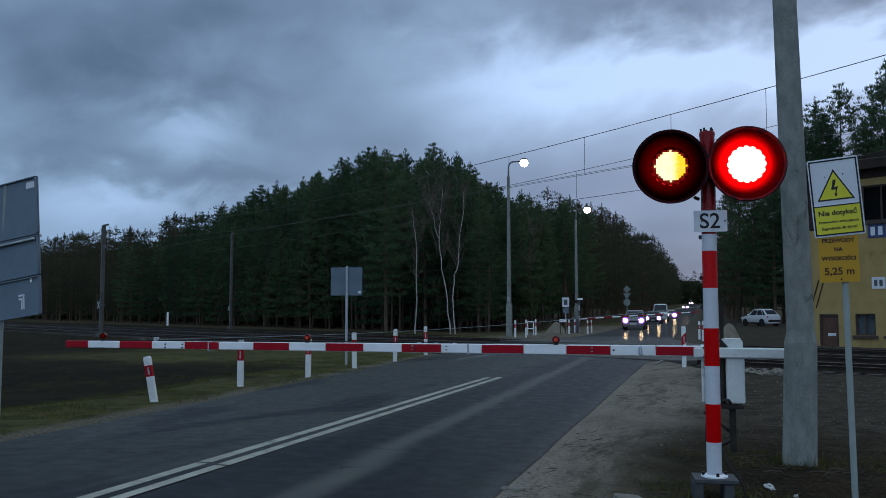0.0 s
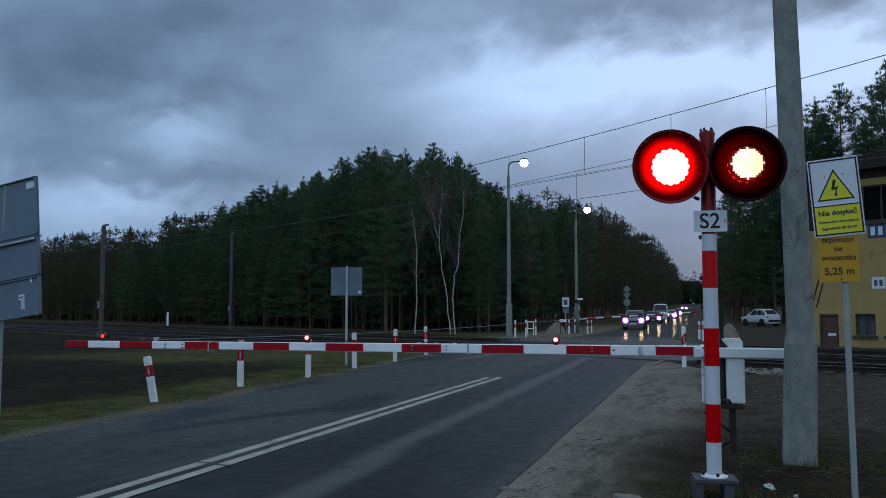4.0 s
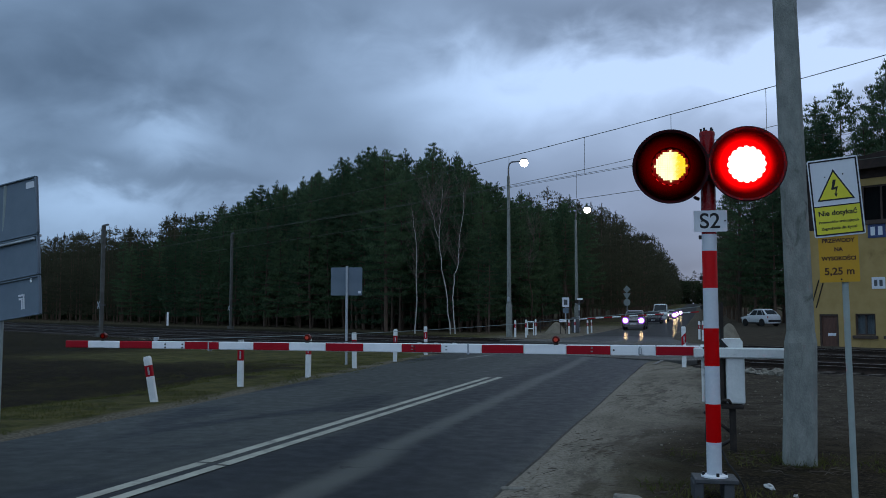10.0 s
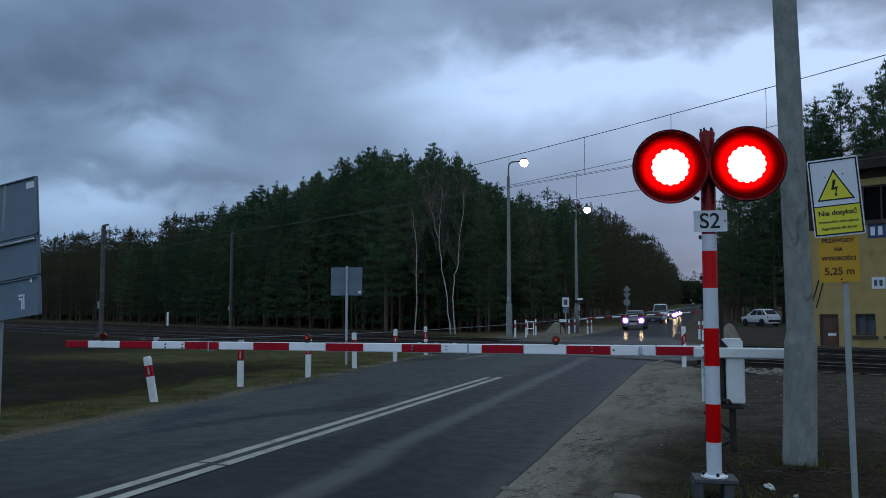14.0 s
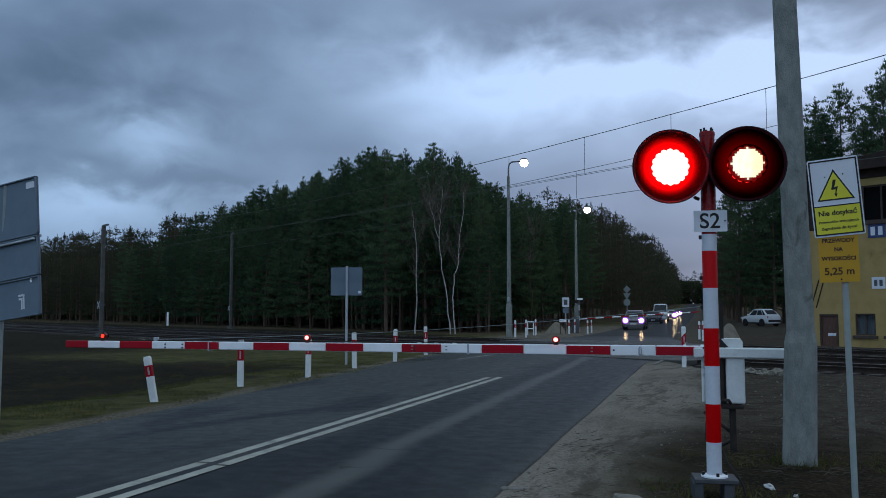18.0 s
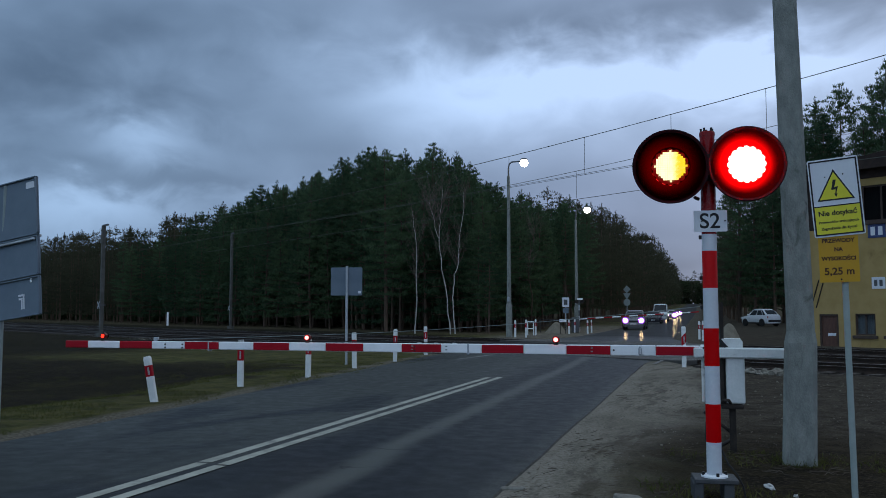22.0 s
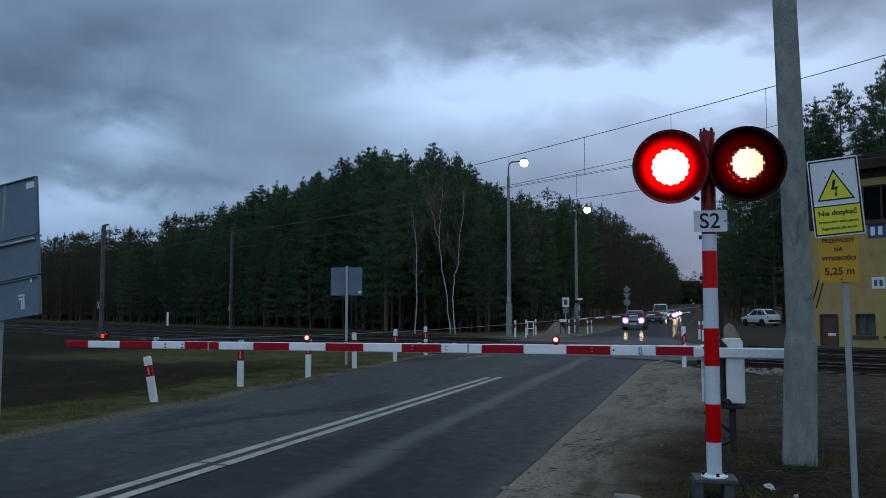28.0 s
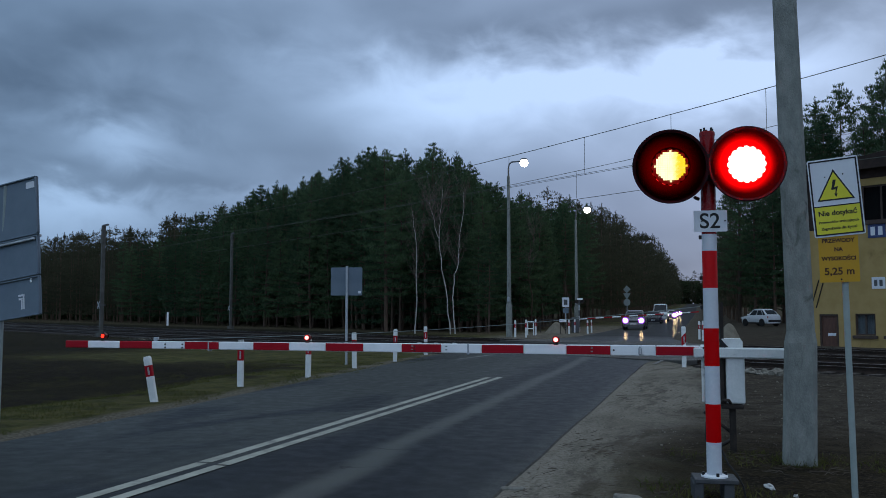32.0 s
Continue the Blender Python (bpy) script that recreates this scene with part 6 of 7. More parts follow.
def build_forest():
    protos = [pine(11, 15.0, 0.20, 2.7, 1.15, tip=0.5), pine(12, 14.0, 0.26, 2.6, 1.15, tip=0.75), pine(13, 16.5, 0.36, 2.7, 1.15, tip=0.35), pine(14, 12.5, 0.10, 2.6, 1.15, tip=0.85), pine(15, 17.5, 0.46, 2.6, 1.15, tip=0.25), pine(16, 10.5, 0.06, 2.4, 1.1, tip=0.85), pine(17, 16.0, 0.12, 3.0, 0.62, 2.0, tip=0.4)]
    base_h = [15.0, 14.0, 16.5, 12.5, 17.5, 10.5, 16.0]
    rnd = random.Random(5)
    used = [False] * len(protos)

    bulk = {"verts": {}, "faces": {}}

    def join_far(x, y, h, pick):
        """Adds a distant tree to the joined far pines."""
        s = h / base_h[pick]
        t = np.array(pose(x, y, land(x, y), 0, 0, rnd.uniform(0, 360)) @ Matrix.Diagonal((s, s, s, 1)))
        for child in protos[pick].children:
            mt = child.data.materials[0]
            me = child.data
            co = np.empty(len(me.vertices) * 3)
            me.vertices.foreach_get("co", co)
            co = co.reshape(-1, 3) @ t[:3, :3].T + t[:3, 3]
            vs, fs = bulk["verts"].setdefault(mt, []), bulk["faces"].setdefault(mt, [])
            base = len(vs)
            vs.extend(map(tuple, co))
            fs.extend(tuple(base + i for i in p.vertices) for p in me.polygons)

    def plant(x, y, h, pick):
        if math.hypot(x, y) > 128 and used[pick]:
            join_far(x, y, h, 6)
            return
        s = h / base_h[pick]
        m = pose(x, y, land(x, y), rnd.uniform(-1.5, 1.5), rnd.uniform(-1.5, 1.5), rnd.uniform(0, 360))
        if not used[pick]:
            used[pick] = True
            ob = protos[pick]
            ob.matrix_basis = m
        else:
            ob = copy_thing(protos[pick], m)
        ob.scale = (s * rnd.uniform(0.92, 1.12),) * 2 + (s,)

    # slope from the crossing up to the tree tops, by bearing in degrees
    tops = [(-60, 0.075), (-43, 0.075), (-40, 0.085), (-36, 0.096), (-34.4, 0.098), (-33.3, 0.119), (-32.3, 0.110), (-30.8, 0.127), (-29.6, 0.128), (-27.6, 0.154), (-26.0, 0.143), (-24.6, 0.165), (-22.3, 0.182), (-21.0, 0.190), (-17.0, 0.187), (-15.2, 0.175), (-14.0, 0.150), (-13.3, 0.150), (-12.4, 0.136), (-9.1, 0.138), (-7.9, 0.127), (-5.5, 0.115), (-4.5, 0.100), (-3.0, 0.087), (-2.3, 0.078), (-1.6, 0.056), (-1.0, 0.041), (4.5, 0.16), (6.0, 0.222), (8.4, 0.230), (10.6, 0.250), (30, 0.25)]

    def edge_height(x, y):
        """Height of the wood above the ground at a place."""
        az = math.degrees(math.atan2(x, y))
        for (a, ha), (b, hb) in zip(tops, tops[1:]):
            if a <= az <= b:
                return min((ha + (hb - ha) * (az - a) / (b - a)) * math.hypot(x, y) + 1.4 - land(x, y), 31.0)
        return 13.0

    for row in range(6):
        s = 36.0 + row * 1.1
        while s < 225:
            d = 46.0 + row * 3.2 + rnd.uniform(-1.3, 1.3)
            q = TN * d + TU * s
            if q.x < -14.5 and (row < 4 or s < 110 or rnd.random() < 0.6):
                k = edge_height(q.x, q.y) * rnd.uniform(*((0.62, 0.86), (0.76, 0.94), (0.86, 1.0), (0.92, 1.02), (0.93, 1.03), (0.92, 1.02))[row])
                plant(q.x, q.y, k, rnd.choice(((0, 1, 3, 5, 3), (0, 1, 2, 3, 4), (0, 1, 2, 4, 3), (0, 1, 2, 4), (1, 3, 3, 0), (1, 3, 0))[row]))
            s += rnd.uniform(1.9, 3.1) * (1 + 0.008 * max(0, s - 90)) * (1.15 if row == 0 else 1.25 if row == 5 else 1.0)
    # along the road beyond the crossing, on its far side
    y = 66.0
    while y < 640:
        for k in range(3):
            x, yy = -15.5 - 4.0 * k + rnd.uniform(-1.2, 1.2), y + rnd.uniform(-1.5, 1.5)
            plant(x, yy, min(edge_height(x, yy), 26.0) * rnd.uniform(0.84, 1.06), rnd.choice((0, 1, 2, 3, 4)))
        y += rnd.uniform(3.4, 5.0) * (1 + 0.004 * (y - 66))
    # wood on the yard's side
    for row in range(3):
        x = 8.0 + row * 1.3
        while x < 70:
            y = 105 + row * 5.0 + rnd.uniform(-2, 2) - 0.30 * max(0, x - 10)
            plant(x, y, edge_height(x, y) * rnd.uniform(0.84, 1.08), rnd.choice((2, 4, 4, 2, 0)))
            x += rnd.uniform(2.6, 4.2)
    y = 108.0
    while y < 640:
        for k in range(2):
            plant(5.5 + 4.0 * k + rnd.uniform(-1, 1), y, rnd.uniform(17, 22), rnd.choice((0, 2, 4, 3)))
        y += rnd.uniform(6, 9) * (1 + 0.004 * (y - 100))

    for k in range(46):
        join_far(-70 + k * 2.9 + rnd.uniform(-1, 1), 650 + rnd.uniform(0, 30), rnd.uniform(20, 27), 6)
    for x, y, pick in ((-14.0, 80.5, 1), (-14.9, 85.0, 2), (-15.6, 91.0, 0), (-14.6, 98.0, 2), (-15.2, 78.0, 0), (-13.8, 92.0, 4), (-14.2, 104.0, 1), (-50.0, 92.0, 6)):
        plant(x, y, edge_height(x, y) * rnd.uniform(0.88, 0.98), pick)
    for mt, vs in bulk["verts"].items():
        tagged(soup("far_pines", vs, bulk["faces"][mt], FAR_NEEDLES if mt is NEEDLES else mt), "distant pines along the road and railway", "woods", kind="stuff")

    # deep woods behind the edge rows, one mass of small clumps on thin stems
    verts, faces = [], []
    for _ in range(5200):
        s, d = rnd.uniform(30, 300), rnd.uniform(60, 92)
        q = TN * d + TU * s
        if q.x > -25:
            continue
        hh = edge_height(q.x, q.y) * rnd.uniform(0.68, 0.95 if s > 85 else 0.84)
        for _ in range(3):
            needle_cloud(verts, faces, Vector((q.x + rnd.gauss(0, 0.8), q.y + rnd.gauss(0, 0.8), hh * rnd.uniform(0.02, 0.90))), 1.5, 7, rnd)
    for _ in range(1600):
        s, d = rnd.uniform(42, 150), rnd.uniform(56, 74)
        q = TN * d + TU * s
        if q.x < -22:
            needle_cloud(verts, faces, Vector((q.x, q.y, edge_height(q.x, q.y) * rnd.uniform(0.40, 0.78))), 1.0, 10, rnd)
    # low clumps added between the stems as undergrowth, to darken the gaps
    for _ in range(1500):
        s, d = rnd.uniform(60, 190), rnd.uniform(53, 64)
        q = TN * d + TU * s
        if q.x < -20:
            needle_cloud(verts, faces, Vector((q.x, q.y, land(q.x, q.y) + 5.5 * rnd.random() ** 1.5)), 1.2, 9, rnd)
    for _ in range(1500):
        y = rnd.uniform(110, 620)
        x = rnd.choice((rnd.uniform(-60, -27), rnd.uniform(13, 60)))
        for _ in range(2):
            needle_cloud(verts, faces, Vector((x, y, land(x, y) + 11 * rnd.uniform(0.0, 0.98))), 2.2, 6, rnd)
    for _ in range(2600):
        x = rnd.choice((rnd.uniform(-24, -14.0), rnd.uniform(4.0, 14)))
        y = rnd.uniform(420, 640)
        needle_cloud(verts, faces, Vector((x, y, land(x, y) + 13 * rnd.uniform(0.0, 1.0))), 2.0, 9, rnd)
    for _ in range(3000):
        needle_cloud(verts, faces, Vector((rnd.uniform(-60, 45), rnd.uniform(655, 700), land(0, 700) + 18 * rnd.uniform(0.0, 1.0))), 2.8, 9, rnd)
    for _ in range(900):
        x, y = rnd.uniform(14, 90), rnd.uniform(116, 150)
        needle_cloud(verts, faces, Vector((x, y, 19 * rnd.uniform(0.0, 0.95))), 2.6, 8, rnd)
    ob = soup("far_woods", verts, faces, WOODS)
    tagged(ob, "dark mass of pine woods behind the forest edge", "woods", kind="stuff")


def build_grass():
    rnd = random.Random(8)
    for name, count, box_x, box_y in (("verge_grass", 15000, (-12.5, -7.75), (6.5, 28.0)), ("yard_grass", 2000, (-0.5, 3.4), (5.5, 9.6))):
        verts, faces = [], []
        for _ in range(count):
            x, y = rnd.uniform(*box_x), box_y[0] + (box_y[1] - box_y[0]) * rnd.random() ** 1.4
            if noise.noise(Vector((x * 0.7, y * 0.7, 3.1))) < -0.02:
                continue
            z = land(x, y) - 0.01
            for _ in range(3):
                a, hgt, w = rnd.uniform(0, 6.28), rnd.uniform(0.02, 0.065), rnd.uniform(0.004, 0.009)
                ox, oy = x + rnd.gauss(0, 0.03), y + rnd.gauss(0, 0.03)
                lx, ly = rnd.gauss(0, 0.045), rnd.gauss(0, 0.045)
                b = len(verts)
                verts += [(ox - w * math.cos(a), oy - w * math.sin(a), z), (ox + w * math.cos(a), oy + w * math.sin(a), z), (ox + lx, oy + ly, z + hgt)]
                faces.append((b, b + 1, b + 2))
        # longer tufts where nothing is mown, round the foot of the pole and the signal's stand
        for _ in range(220 if name == "yard_grass" else 0):
            cx, cy, r0 = rnd.choice(((0.86, 8.93, 0.17), (0.86, 8.93, 0.17), (0.075, 7.13, 0.16)))
            a, r = rnd.uniform(0, 6.28), r0 + abs(rnd.gauss(0, 0.07))
            x, y, hgt, w = cx + r * math.cos(a), cy + r * math.sin(a), rnd.uniform(0.03, 0.11), rnd.uniform(0.003, 0.006)
            z, b = land(x, y) - 0.01, len(verts)
            verts += [(x - w, y, z), (x + w, y, z), (x + rnd.gauss(0, 0.04), y + rnd.gauss(0, 0.04), z + hgt)]
            faces.append((b, b + 1, b + 2))
        tagged(soup(name, verts, faces, GRASS), "short winter grass tufts on the verge", "grass", kind="stuff")


def build_litter():
    rnd = random.Random(21)

    def lump(name, x, y, sx, sy, sz, mt, label, cat, group=""):
        bm = bmesh.new()
        bmesh.ops.create_icosphere(bm, subdivisions=2, radius=1.0)
        off = rnd.uniform(0, 50)
        for v in bm.verts:
            k = 0.75 + 0.6 * noise.noise(v.co * 1.3 + Vector((off, 0, 0)))
            v.co = Vector((v.co.x * sx * k, v.co.y * sy * k, max(v.co.z, -0.35) * sz * k))
        ob = part(name, bm, mt)
        ob.matrix_basis = pose(x, y, land(x, y) + 0.25 * sz, 0, 0, rnd.uniform(0, 180))
        tagged(ob, label, cat, group)
        return ob

    lump("crumpled_paper", 0.50, 7.62, 0.075, 0.045, 0.035, PAPER, "crumpled white paper on the grass", "litter")
    lump("crumpled_paper", 0.67, 7.32, 0.035, 0.025, 0.02, PAPER, "small scrap of white paper on the grass", "litter")
    verts, faces = [], []
    for _ in range(1900):
        x = rnd.choice((rnd.uniform(-1.5, -0.3), rnd.uniform(-1.5, 4.0)))
        y = 5.6 + 14 * rnd.random() ** 1.3
        if x > -0.7 and y < 10.5 and rnd.random() < 0.88:
            continue
        s = rnd.uniform(0.003, 0.0085) * (1.0 + 0.10 * max(0.0, y - 7.0)) * (1.9 if rnd.random() < 0.04 else 1)
        z = land(x, y)
        b = len(verts)
        a = rnd.uniform(0, 6.28)
        c, d = math.cos(a) * s, math.sin(a) * s
        verts += [(x + c, y + d, z), (x - d, y + c, z), (x - c, y - d, z), (x + d, y - c, z), (x + c * 0.5, y + d * 0.5, z + s * 0.8), (x - c * 0.5, y - d * 0.4, z + s * 0.9)]
        faces += [tuple(b + i for i in f) for f in ((0, 1, 4), (1, 5, 4), (1, 2, 5), (2, 3, 5), (3, 4, 5), (3, 0, 4))]
    for _ in range(260):
        q = TN * rnd.uniform(19.4, 21.6) + TU * rnd.uniform(20.0, 50.0)
        s, z, a = rnd.uniform(0.02, 0.06), land(q.x, q.y), rnd.uniform(0, 6.28)
        b, c, d = len(verts), math.cos(a) * s, math.sin(a) * s
        verts += [(q.x + c, q.y + d, z), (q.x - d, q.y + c, z), (q.x - c, q.y - d, z), (q.x + d, q.y - c, z), (q.x + c * 0.5, q.y + d * 0.5, z + s * 0.8), (q.x - c * 0.5, q.y - d * 0.4, z + s * 0.9)]
        faces += [tuple(b + i for i in f) for f in ((0, 1, 4), (1, 5, 4), (1, 2, 5), (2, 3, 5), (3, 4, 5), (3, 0, 4))]
    tagged(soup("loose_gravel", verts, faces, STONE), "loose pale gravel scattered on the shoulder", "gravel", kind="stuff")
    # dead twigs and stalks blown over the shoulder
    verts, faces = [], []
    for _ in range(850):
        x, y = rnd.uniform(-1.45, 1.2), 6.3 + 10.5 * rnd.random() ** 1.3
        if noise.noise(Vector((x * 1.1, y * 0.9, 7.7))) < -0.05:
            continue
        a, ln, r, z = rnd.uniform(-1.6, 1.6), rnd.uniform(0.02, 0.11), rnd.uniform(0.002, 0.005), land(x, y) + 0.006
        bend = rnd.gauss(0, 0.25)
        ax = [Vector((x, y, z)), Vector((x + ln * math.cos(a), y + ln * math.sin(a), z + rnd.uniform(0.0, 0.012)))]
        ax.append(ax[1] + Vector((math.cos(a + bend), math.sin(a + bend), rnd.uniform(-0.02, 0.06))) * ln * 0.8)
        b = len(verts)
        side = Vector((-math.sin(a), math.cos(a), 0)) * r
        for i, q in enumerate(ax):
            k = 1.0 - 0.3 * i
            verts += [tuple(q + side * k), tuple(q - side * k), tuple(q + Vector((0, 0, 1.6 * r * k)))]
        for i in (0, 3):
            faces += [(b + i, b + i + 3, b + i + 5, b + i + 2), (b + i + 1, b + i + 2, b + i + 5, b + i + 4)]
    tagged(soup("twig_litter", verts, faces, DEAD_TWIG), "dead twigs and stalks scattered on the shoulder", "twigs", kind="stuff")
    for x, y, s in ((0.85, 22.3, 0.17), (1.1, 22.0, 0.22), (1.4, 21.9, 0.20), (1.65, 21.7, 0.24), (1.9, 21.6, 0.18), (1.25, 21.6, 0.15), (1.75, 21.3, 0.16), (2.05, 21.2, 0.20), (4.2, 18.4, 0.10), (4.75, 18.1, 0.12), (5.9, 17.3, 0.09)):
        lump("stone", x, y, s, s * 0.8, s * 0.6, STONE, "pale rough stone beside the tracks", "stone", "stones beside the tracks")

    def heap(x, y, r, h, label):
        bm = bmesh.new()
        bmesh.ops.create_grid(bm, x_segments=24, y_segments=24, size=r * 1.1)
        for v in bm.verts:
            q = v.co.length / r
            v.co.z = h * (0.5 + 0.5 * math.cos(math.pi * min(q, 1.0))) ** 0.85 + 0.06 * noise.noise(v.co * 2.1) - 0.05 - 0.2 * step(q, 0.9, 1.1)
        ob = smooth(part("sand_heap", bm, SAND))
        ob.matrix_basis = pose(x, y, land(x, y))
        tagged(ob, label, "sand heap", "sand heaps by the crossing")

    heap(-10.02, 63.0, 0.95, 0.86, "pale heap of sand beside the far barrier")
    heap(1.27, 44.5, 0.78, 1.0, "pale heap of sand near the tracks")
    # slab of concrete at the near edge of the road
    ob = part("concrete_slab", bm_box((0.22, 0.16, 0.05), bevel=0.012), SLAB)
    ob.matrix_basis = pose(-0.54, 6.86, 0.0, 5, 8, 34)
    tagged(ob, "broken pale concrete slab in the dirt", "slab")
    ob = part("concrete_kerb", bm_box((0.20, 0.06, 0.04), bevel=0.01), SLAB)
    ob.matrix_basis = pose(-1.47, 7.0, 0.0, 0, 0, 14)
    tagged(ob, "low concrete edge stone at the road side", "kerb")


# ---- beyond the tracks ----
def build_far_side():
    far = thing("barrier", pose(-9.1, 66.5, 0.0), "far barrier with slim red and white boom lowered over the road", "level crossing barrier")
    part("machine_cabinet", bm_box((0.55, 0.45, 1.15), (0.0, 0.0, 0.58), 0.03), GREY_STEEL, far)
    edges = [0.3 + 0.62 * i for i in range(15)]
    rise_per_m = 0.062
    for i, (a, b) in enumerate(zip(edges, edges[1:])):
        part("boom_stripe", bm_box((b - a, 0.06, 0.078), bevel=0.01), RED if i % 2 else WHITE, far).matrix_basis = pose((a + b) / 2, -0.25, 1.0 + rise_per_m * (a + b) / 2, 0, -3.55, 0)
    part("counterweight", bm_box((0.9, 0.14, 0.16), (-0.4, -0.25, 0.97), 0.02), DARK_STEEL, far)
    fence = thing("fence", pose(-11.45, 64.6, 0.0, 0, 0, 4), "low dark steel railing beside the far barrier", "fence")
    for i in range(4):
        part("fence_post", bm_box((0.07, 0.07, 1.05), (i * 0.72, 0, 0.5), 0.008), DARK_STEEL, fence)
    for z in (0.52, 0.98):
        part("fence_rail", bm_box((2.3, 0.05, 0.07), (1.08, -0.04, z), 0.008), DARK_STEEL, fence)
    gate = thing("gate_frame", pose(-10.90, 56.8, 0.0, 0, 0, 6), "small white tubular frame between the guard posts", "gate")
    for x in (0.0, 0.38):
        part("upright", bm_rod((x, 0, -0.1), (x, 0, 0.92), 0.035, seg=8), WORN_WHITE, gate)
    for z in (0.45, 0.90):
        part("crossbar", bm_rod((0, 0, z), (0.38, 0, z), 0.030, seg=8), WORN_WHITE, gate)
    drop = thing("marker_board", pose(-9.40, 62.2, 0.0, 0, 0, 5), "small white board on two short dark legs", "marker")
    part("board", bm_box((0.50, 0.04, 0.20), (0, 0, 0.92), 0.01), WHITE, drop)
    for x in (-0.18, 0.18):
        part("leg", bm_rod((x, 0.03, -0.1), (x, 0.03, 0.86), 0.025, seg=8), DARK_STEEL, drop)
    sgn = thing("road_sign", pose(-9.75, 66.0, 0.0, 0, 0, 8), "small white sign board on a slim post across the tracks", "road sign")
    part("sign_post", bm_rod((0, 0.03, -0.1), (0, 0.03, 2.5), 0.035, seg=10), GALV, sgn)
    part("sign_plate", bm_prism(round_rect(0.52, 0.72, 0.03), 0.0, 0.01), SIGN_WHITE, sgn).matrix_basis = pose(0, -0.02, 2.28)
    part("sign_plate", bm_prism(round_rect(0.44, 0.40, 0.03), 0.0, 0.01), ALU, sgn).matrix_basis = pose(0, -0.02, 1.66)
    part("grey_bar", bm_box((0.26, 0.008, 0.40), (0, -0.028, 2.28)), GREY_STEEL, sgn)
    sig = thing("crossing_signal", pose(-8.95, 67.6, 0.0, 0, 0, 170), "far crossing signal seen from behind beside the lamp", "crossing signal")
    for k in range(6):
        part("post_band", bm_lathe([(0.06, k * 0.42), (0.06, k * 0.42 + 0.42)], 12), GREY_STEEL if k % 2 else GALV, sig)
    for x in (-0.20, 0.20):
        part("backing_disc", bm_lathe([(0.0, 0.0), (0.16, 0.0), (0.16, 0.06), (0.0, 0.06)], 24, "Y"), DARK_STEEL, sig).matrix_basis = pose(x, 0, 2.35)
    part("marker_board", bm_box((0.42, 0.02, 0.14), (-0.1, 0.1, 2.55)), WHITE, sig)
    tri = thing("road_sign", pose(-8.3, 105.0, rise(105) + 0.45), "post with grey backs of diamond, triangle and round signs", "road sign")
    part("sign_post", bm_rod((0, 0.04, -0.7), (0, 0.04, 4.0), 0.04, seg=10), GALV, tri)
    part("diamond_plate", bm_prism([(0.45, 3.62), (0, 4.07), (-0.45, 3.62), (0, 3.17)], 0.0, 0.02), POST_GREY, tri, "grey back of a diamond sign")
    part("triangle_plate", bm_prism([(0.44, 3.16), (-0.44, 3.16), (0, 2.40)], 0.0, 0.02), POST_GREY, tri, "grey back of a triangular sign")
    part("round_plate", bm_prism([(0.40 * math.cos(radians(15 * k)), 2.08 + 0.40 * math.sin(radians(15 * k))) for k in range(24)], 0.0, 0.02), POST_GREY, tri, "grey back of a round sign")
    mk = thing("marker_post", pose(-57.8, 86.5, land(-57.8, 86.5)), "slim white marker post beyond the tracks", "marker post")
    part("post", bm_box((0.22, 0.18, 1.5), (0, 0, 0.75), 0.02), WHITE, mk)


build_house()
build_far_side()
build_litter()
build_grass()
build_forest()
birch(pose(-19.25, 58.6, land(-19.25, 58.6)), 31, 8.4, [(3.0, 0.12), (6.0, 0.10), (8.6, -0.20)])
birch(pose(-16.80, 59.2, land(-16.80, 59.2)), 35, 10.0, [(2.4, -0.26), (5.1, -0.72), (6.6, -0.88), (8.2, -0.76), (10.3, -0.62)], [(6.5, -0.87), (7.6, -1.15), (9.4, -1.62)])
birch(pose(-16.53, 59.4, land(-16.53, 59.4)), 38, 9.8, [(2.2, -0.16), (3.9, -0.10), (5.1, 0.22), (6.4, 0.28), (8.6, 0.56), (10.0, 0.62)])

birch(pose(-13.30, 71.0, land(-13.30, 71.0)), 44, 7.0, [(3.0, 0.04), (4.4, -0.20), (5.8, -0.22), (7.4, 0.20), (8.6, 0.30)], bark=BARK)


# ---- what moves ----
def blink(period, start, on, until=32.0):
    """Times at which a lamp turns on and off."""
    out, k = [], -1
    while start + k * period < until + period:
        out.append((start + k * period, start + k * period + on))
        k += 1
    return out


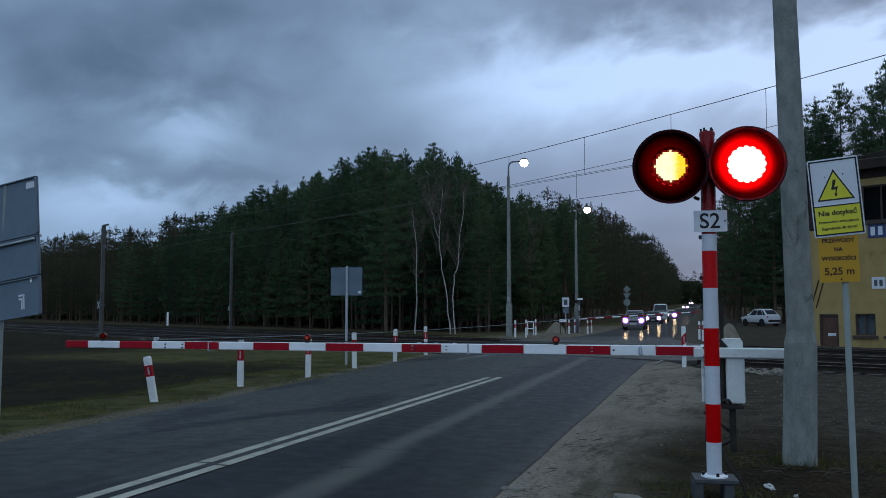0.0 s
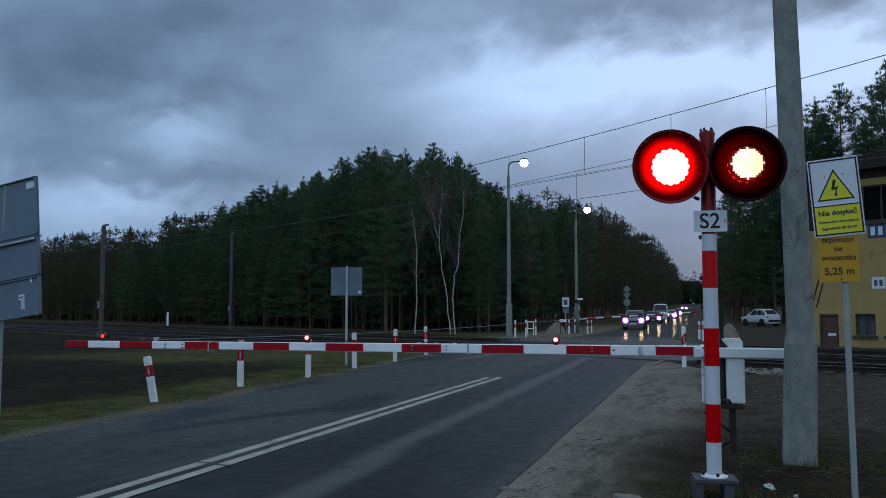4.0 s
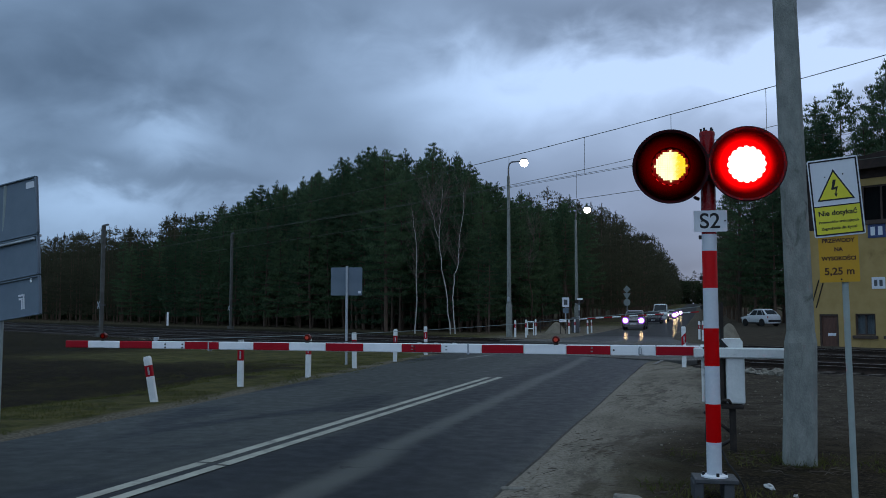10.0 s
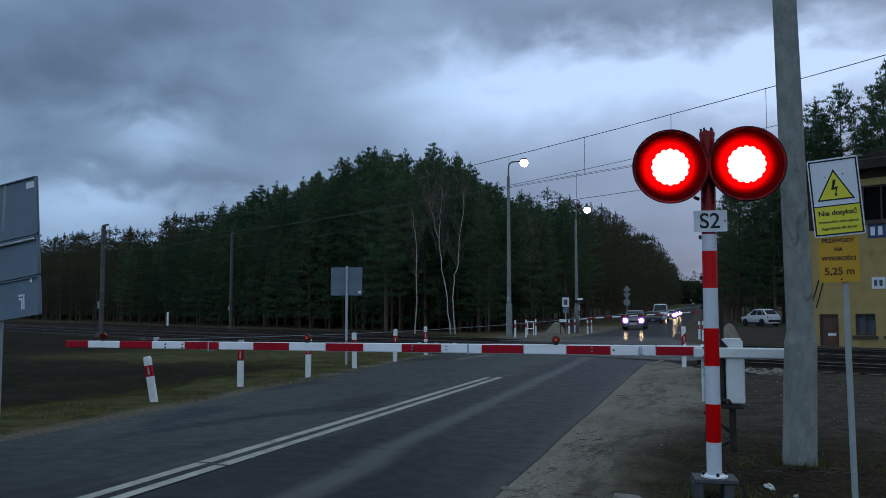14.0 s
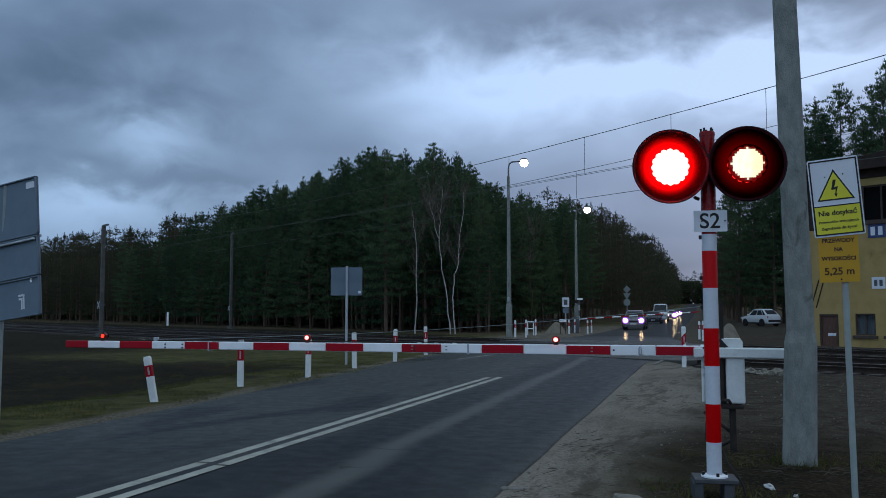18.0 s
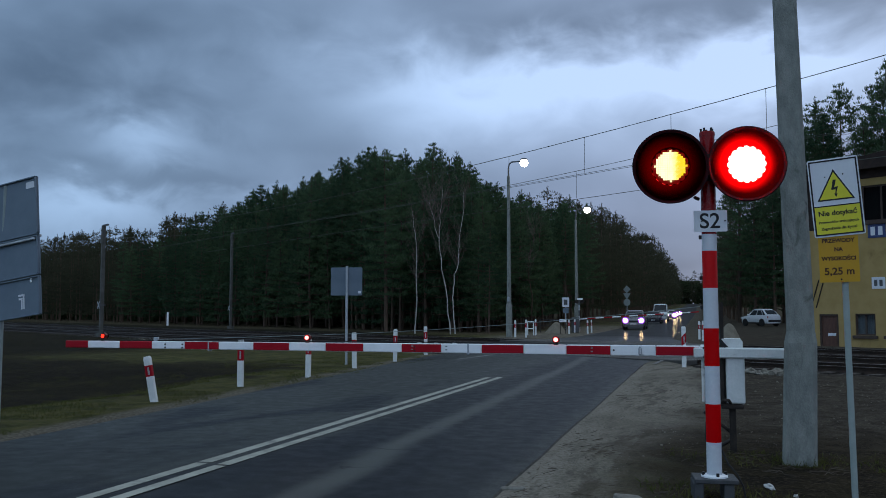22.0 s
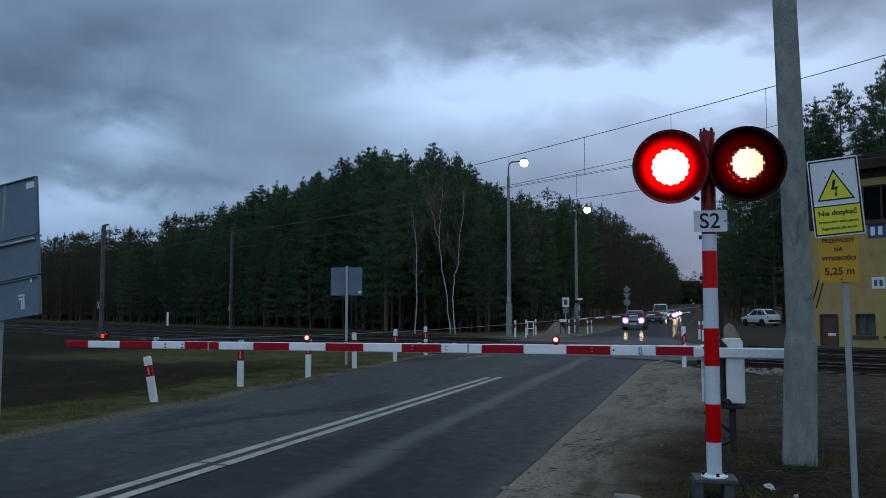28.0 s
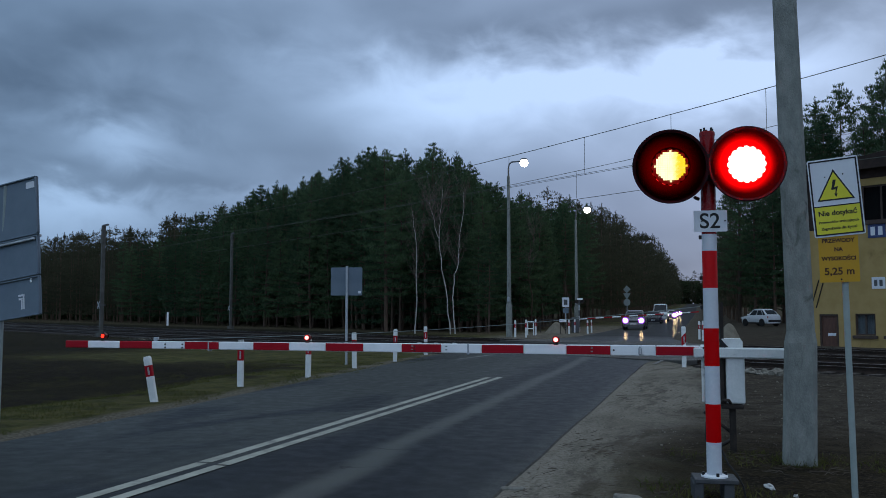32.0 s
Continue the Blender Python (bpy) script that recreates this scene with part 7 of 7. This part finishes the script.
def shutter_rows(spans, lit, dim):
    """Rows of a filter that stands at lit during the spans and at dim outside them."""
    def state(t):
        return any(a <= t < b for a, b in spans)

    rows = [(0.0, lit if state(0.0) else dim)]
    for t in sorted(e for a, b in spans for e in (a, b)):
        if 0.06 < t < 31.94:
            before, after = (dim, lit) if state(t + 0.005) else (lit, dim)
            rows += [(t - 1 / 30, before), (t, after)]
    rows.append((32.0, rows[-1][1]))
    return rows


def motions():
    # clouds drift as a level layer
    walk(cloud_drift, [(0.0, pose(0.26, -0.048, 0)), (32.0, pose(-0.263, 0.0485, 0))])
    # the two signal lamps flash in turn; the added filter drops behind the board while a lamp is bright
    back, front = pose(0, 0.047, 0), pose(0, -0.038, 0)
    west = blink(1.096, 0.270, 0.60)
    east = blink(1.096, -0.25, 0.518)
    walk(MOVING["filter_west"], shutter_rows(west, back, front))
    walk(MOVING["filter_east"], shutter_rows(east, back, front))
    # boom lamps flash together, as their added covers slide back
    spans = [(8.97 if 9.0 < a < 9.1 else a, 9.95 if a < 10.0 < b else b) for a, b in blink(0.6336, 0.165, 0.43, 26.0) if b < 27.0]
    spans += [(a, b) for a, b in blink(0.6667, 0.5664, 0.40) if a > 27.0]
    for key in ("boom_a", "boom_b", "boom_c"):
        walk(MOVING[key], shutter_rows(spans, pose(0, 0.075, 0), pose(0, 0, 0)))
    # two cars join the queue
    walk(MOVING["car_a"], [(t, lane(-5.3, y)) for t, y in ((0.0, 330.0), (1.0, 290.0), (2.0, 258.0), (3.0, 234.0), (5.0, 205.0), (7.0, 192.0), (9.0, 186.0), (10.5, 185.0), (32.0, 185.0))])
    walk(MOVING["car_b"], [(t, lane(-5.3, y)) for t, y in ((0.0, 520.0), (1.0, 450.0), (2.0, 395.0), (3.0, 345.0), (5.0, 285.0), (7.0, 248.0), (9.0, 229.0), (11.0, 216.0), (12.5, 214.0), (32.0, 214.0))])
    # the second car switches its lamps off: they sink behind the bonnet
    for k, lamp in enumerate(SECOND_LAMPS):
        shown, shut = lamp.matrix_basis.copy(), lamp.matrix_basis @ pose(0, 1.25, -0.08)
        walk(lamp, [(0.0, shown), (8.5, shown), (8.55, shut), (32.0, shut)])


SECOND_LAMPS = [o for o in second.children if o.name.startswith("headlamp")]
motions()
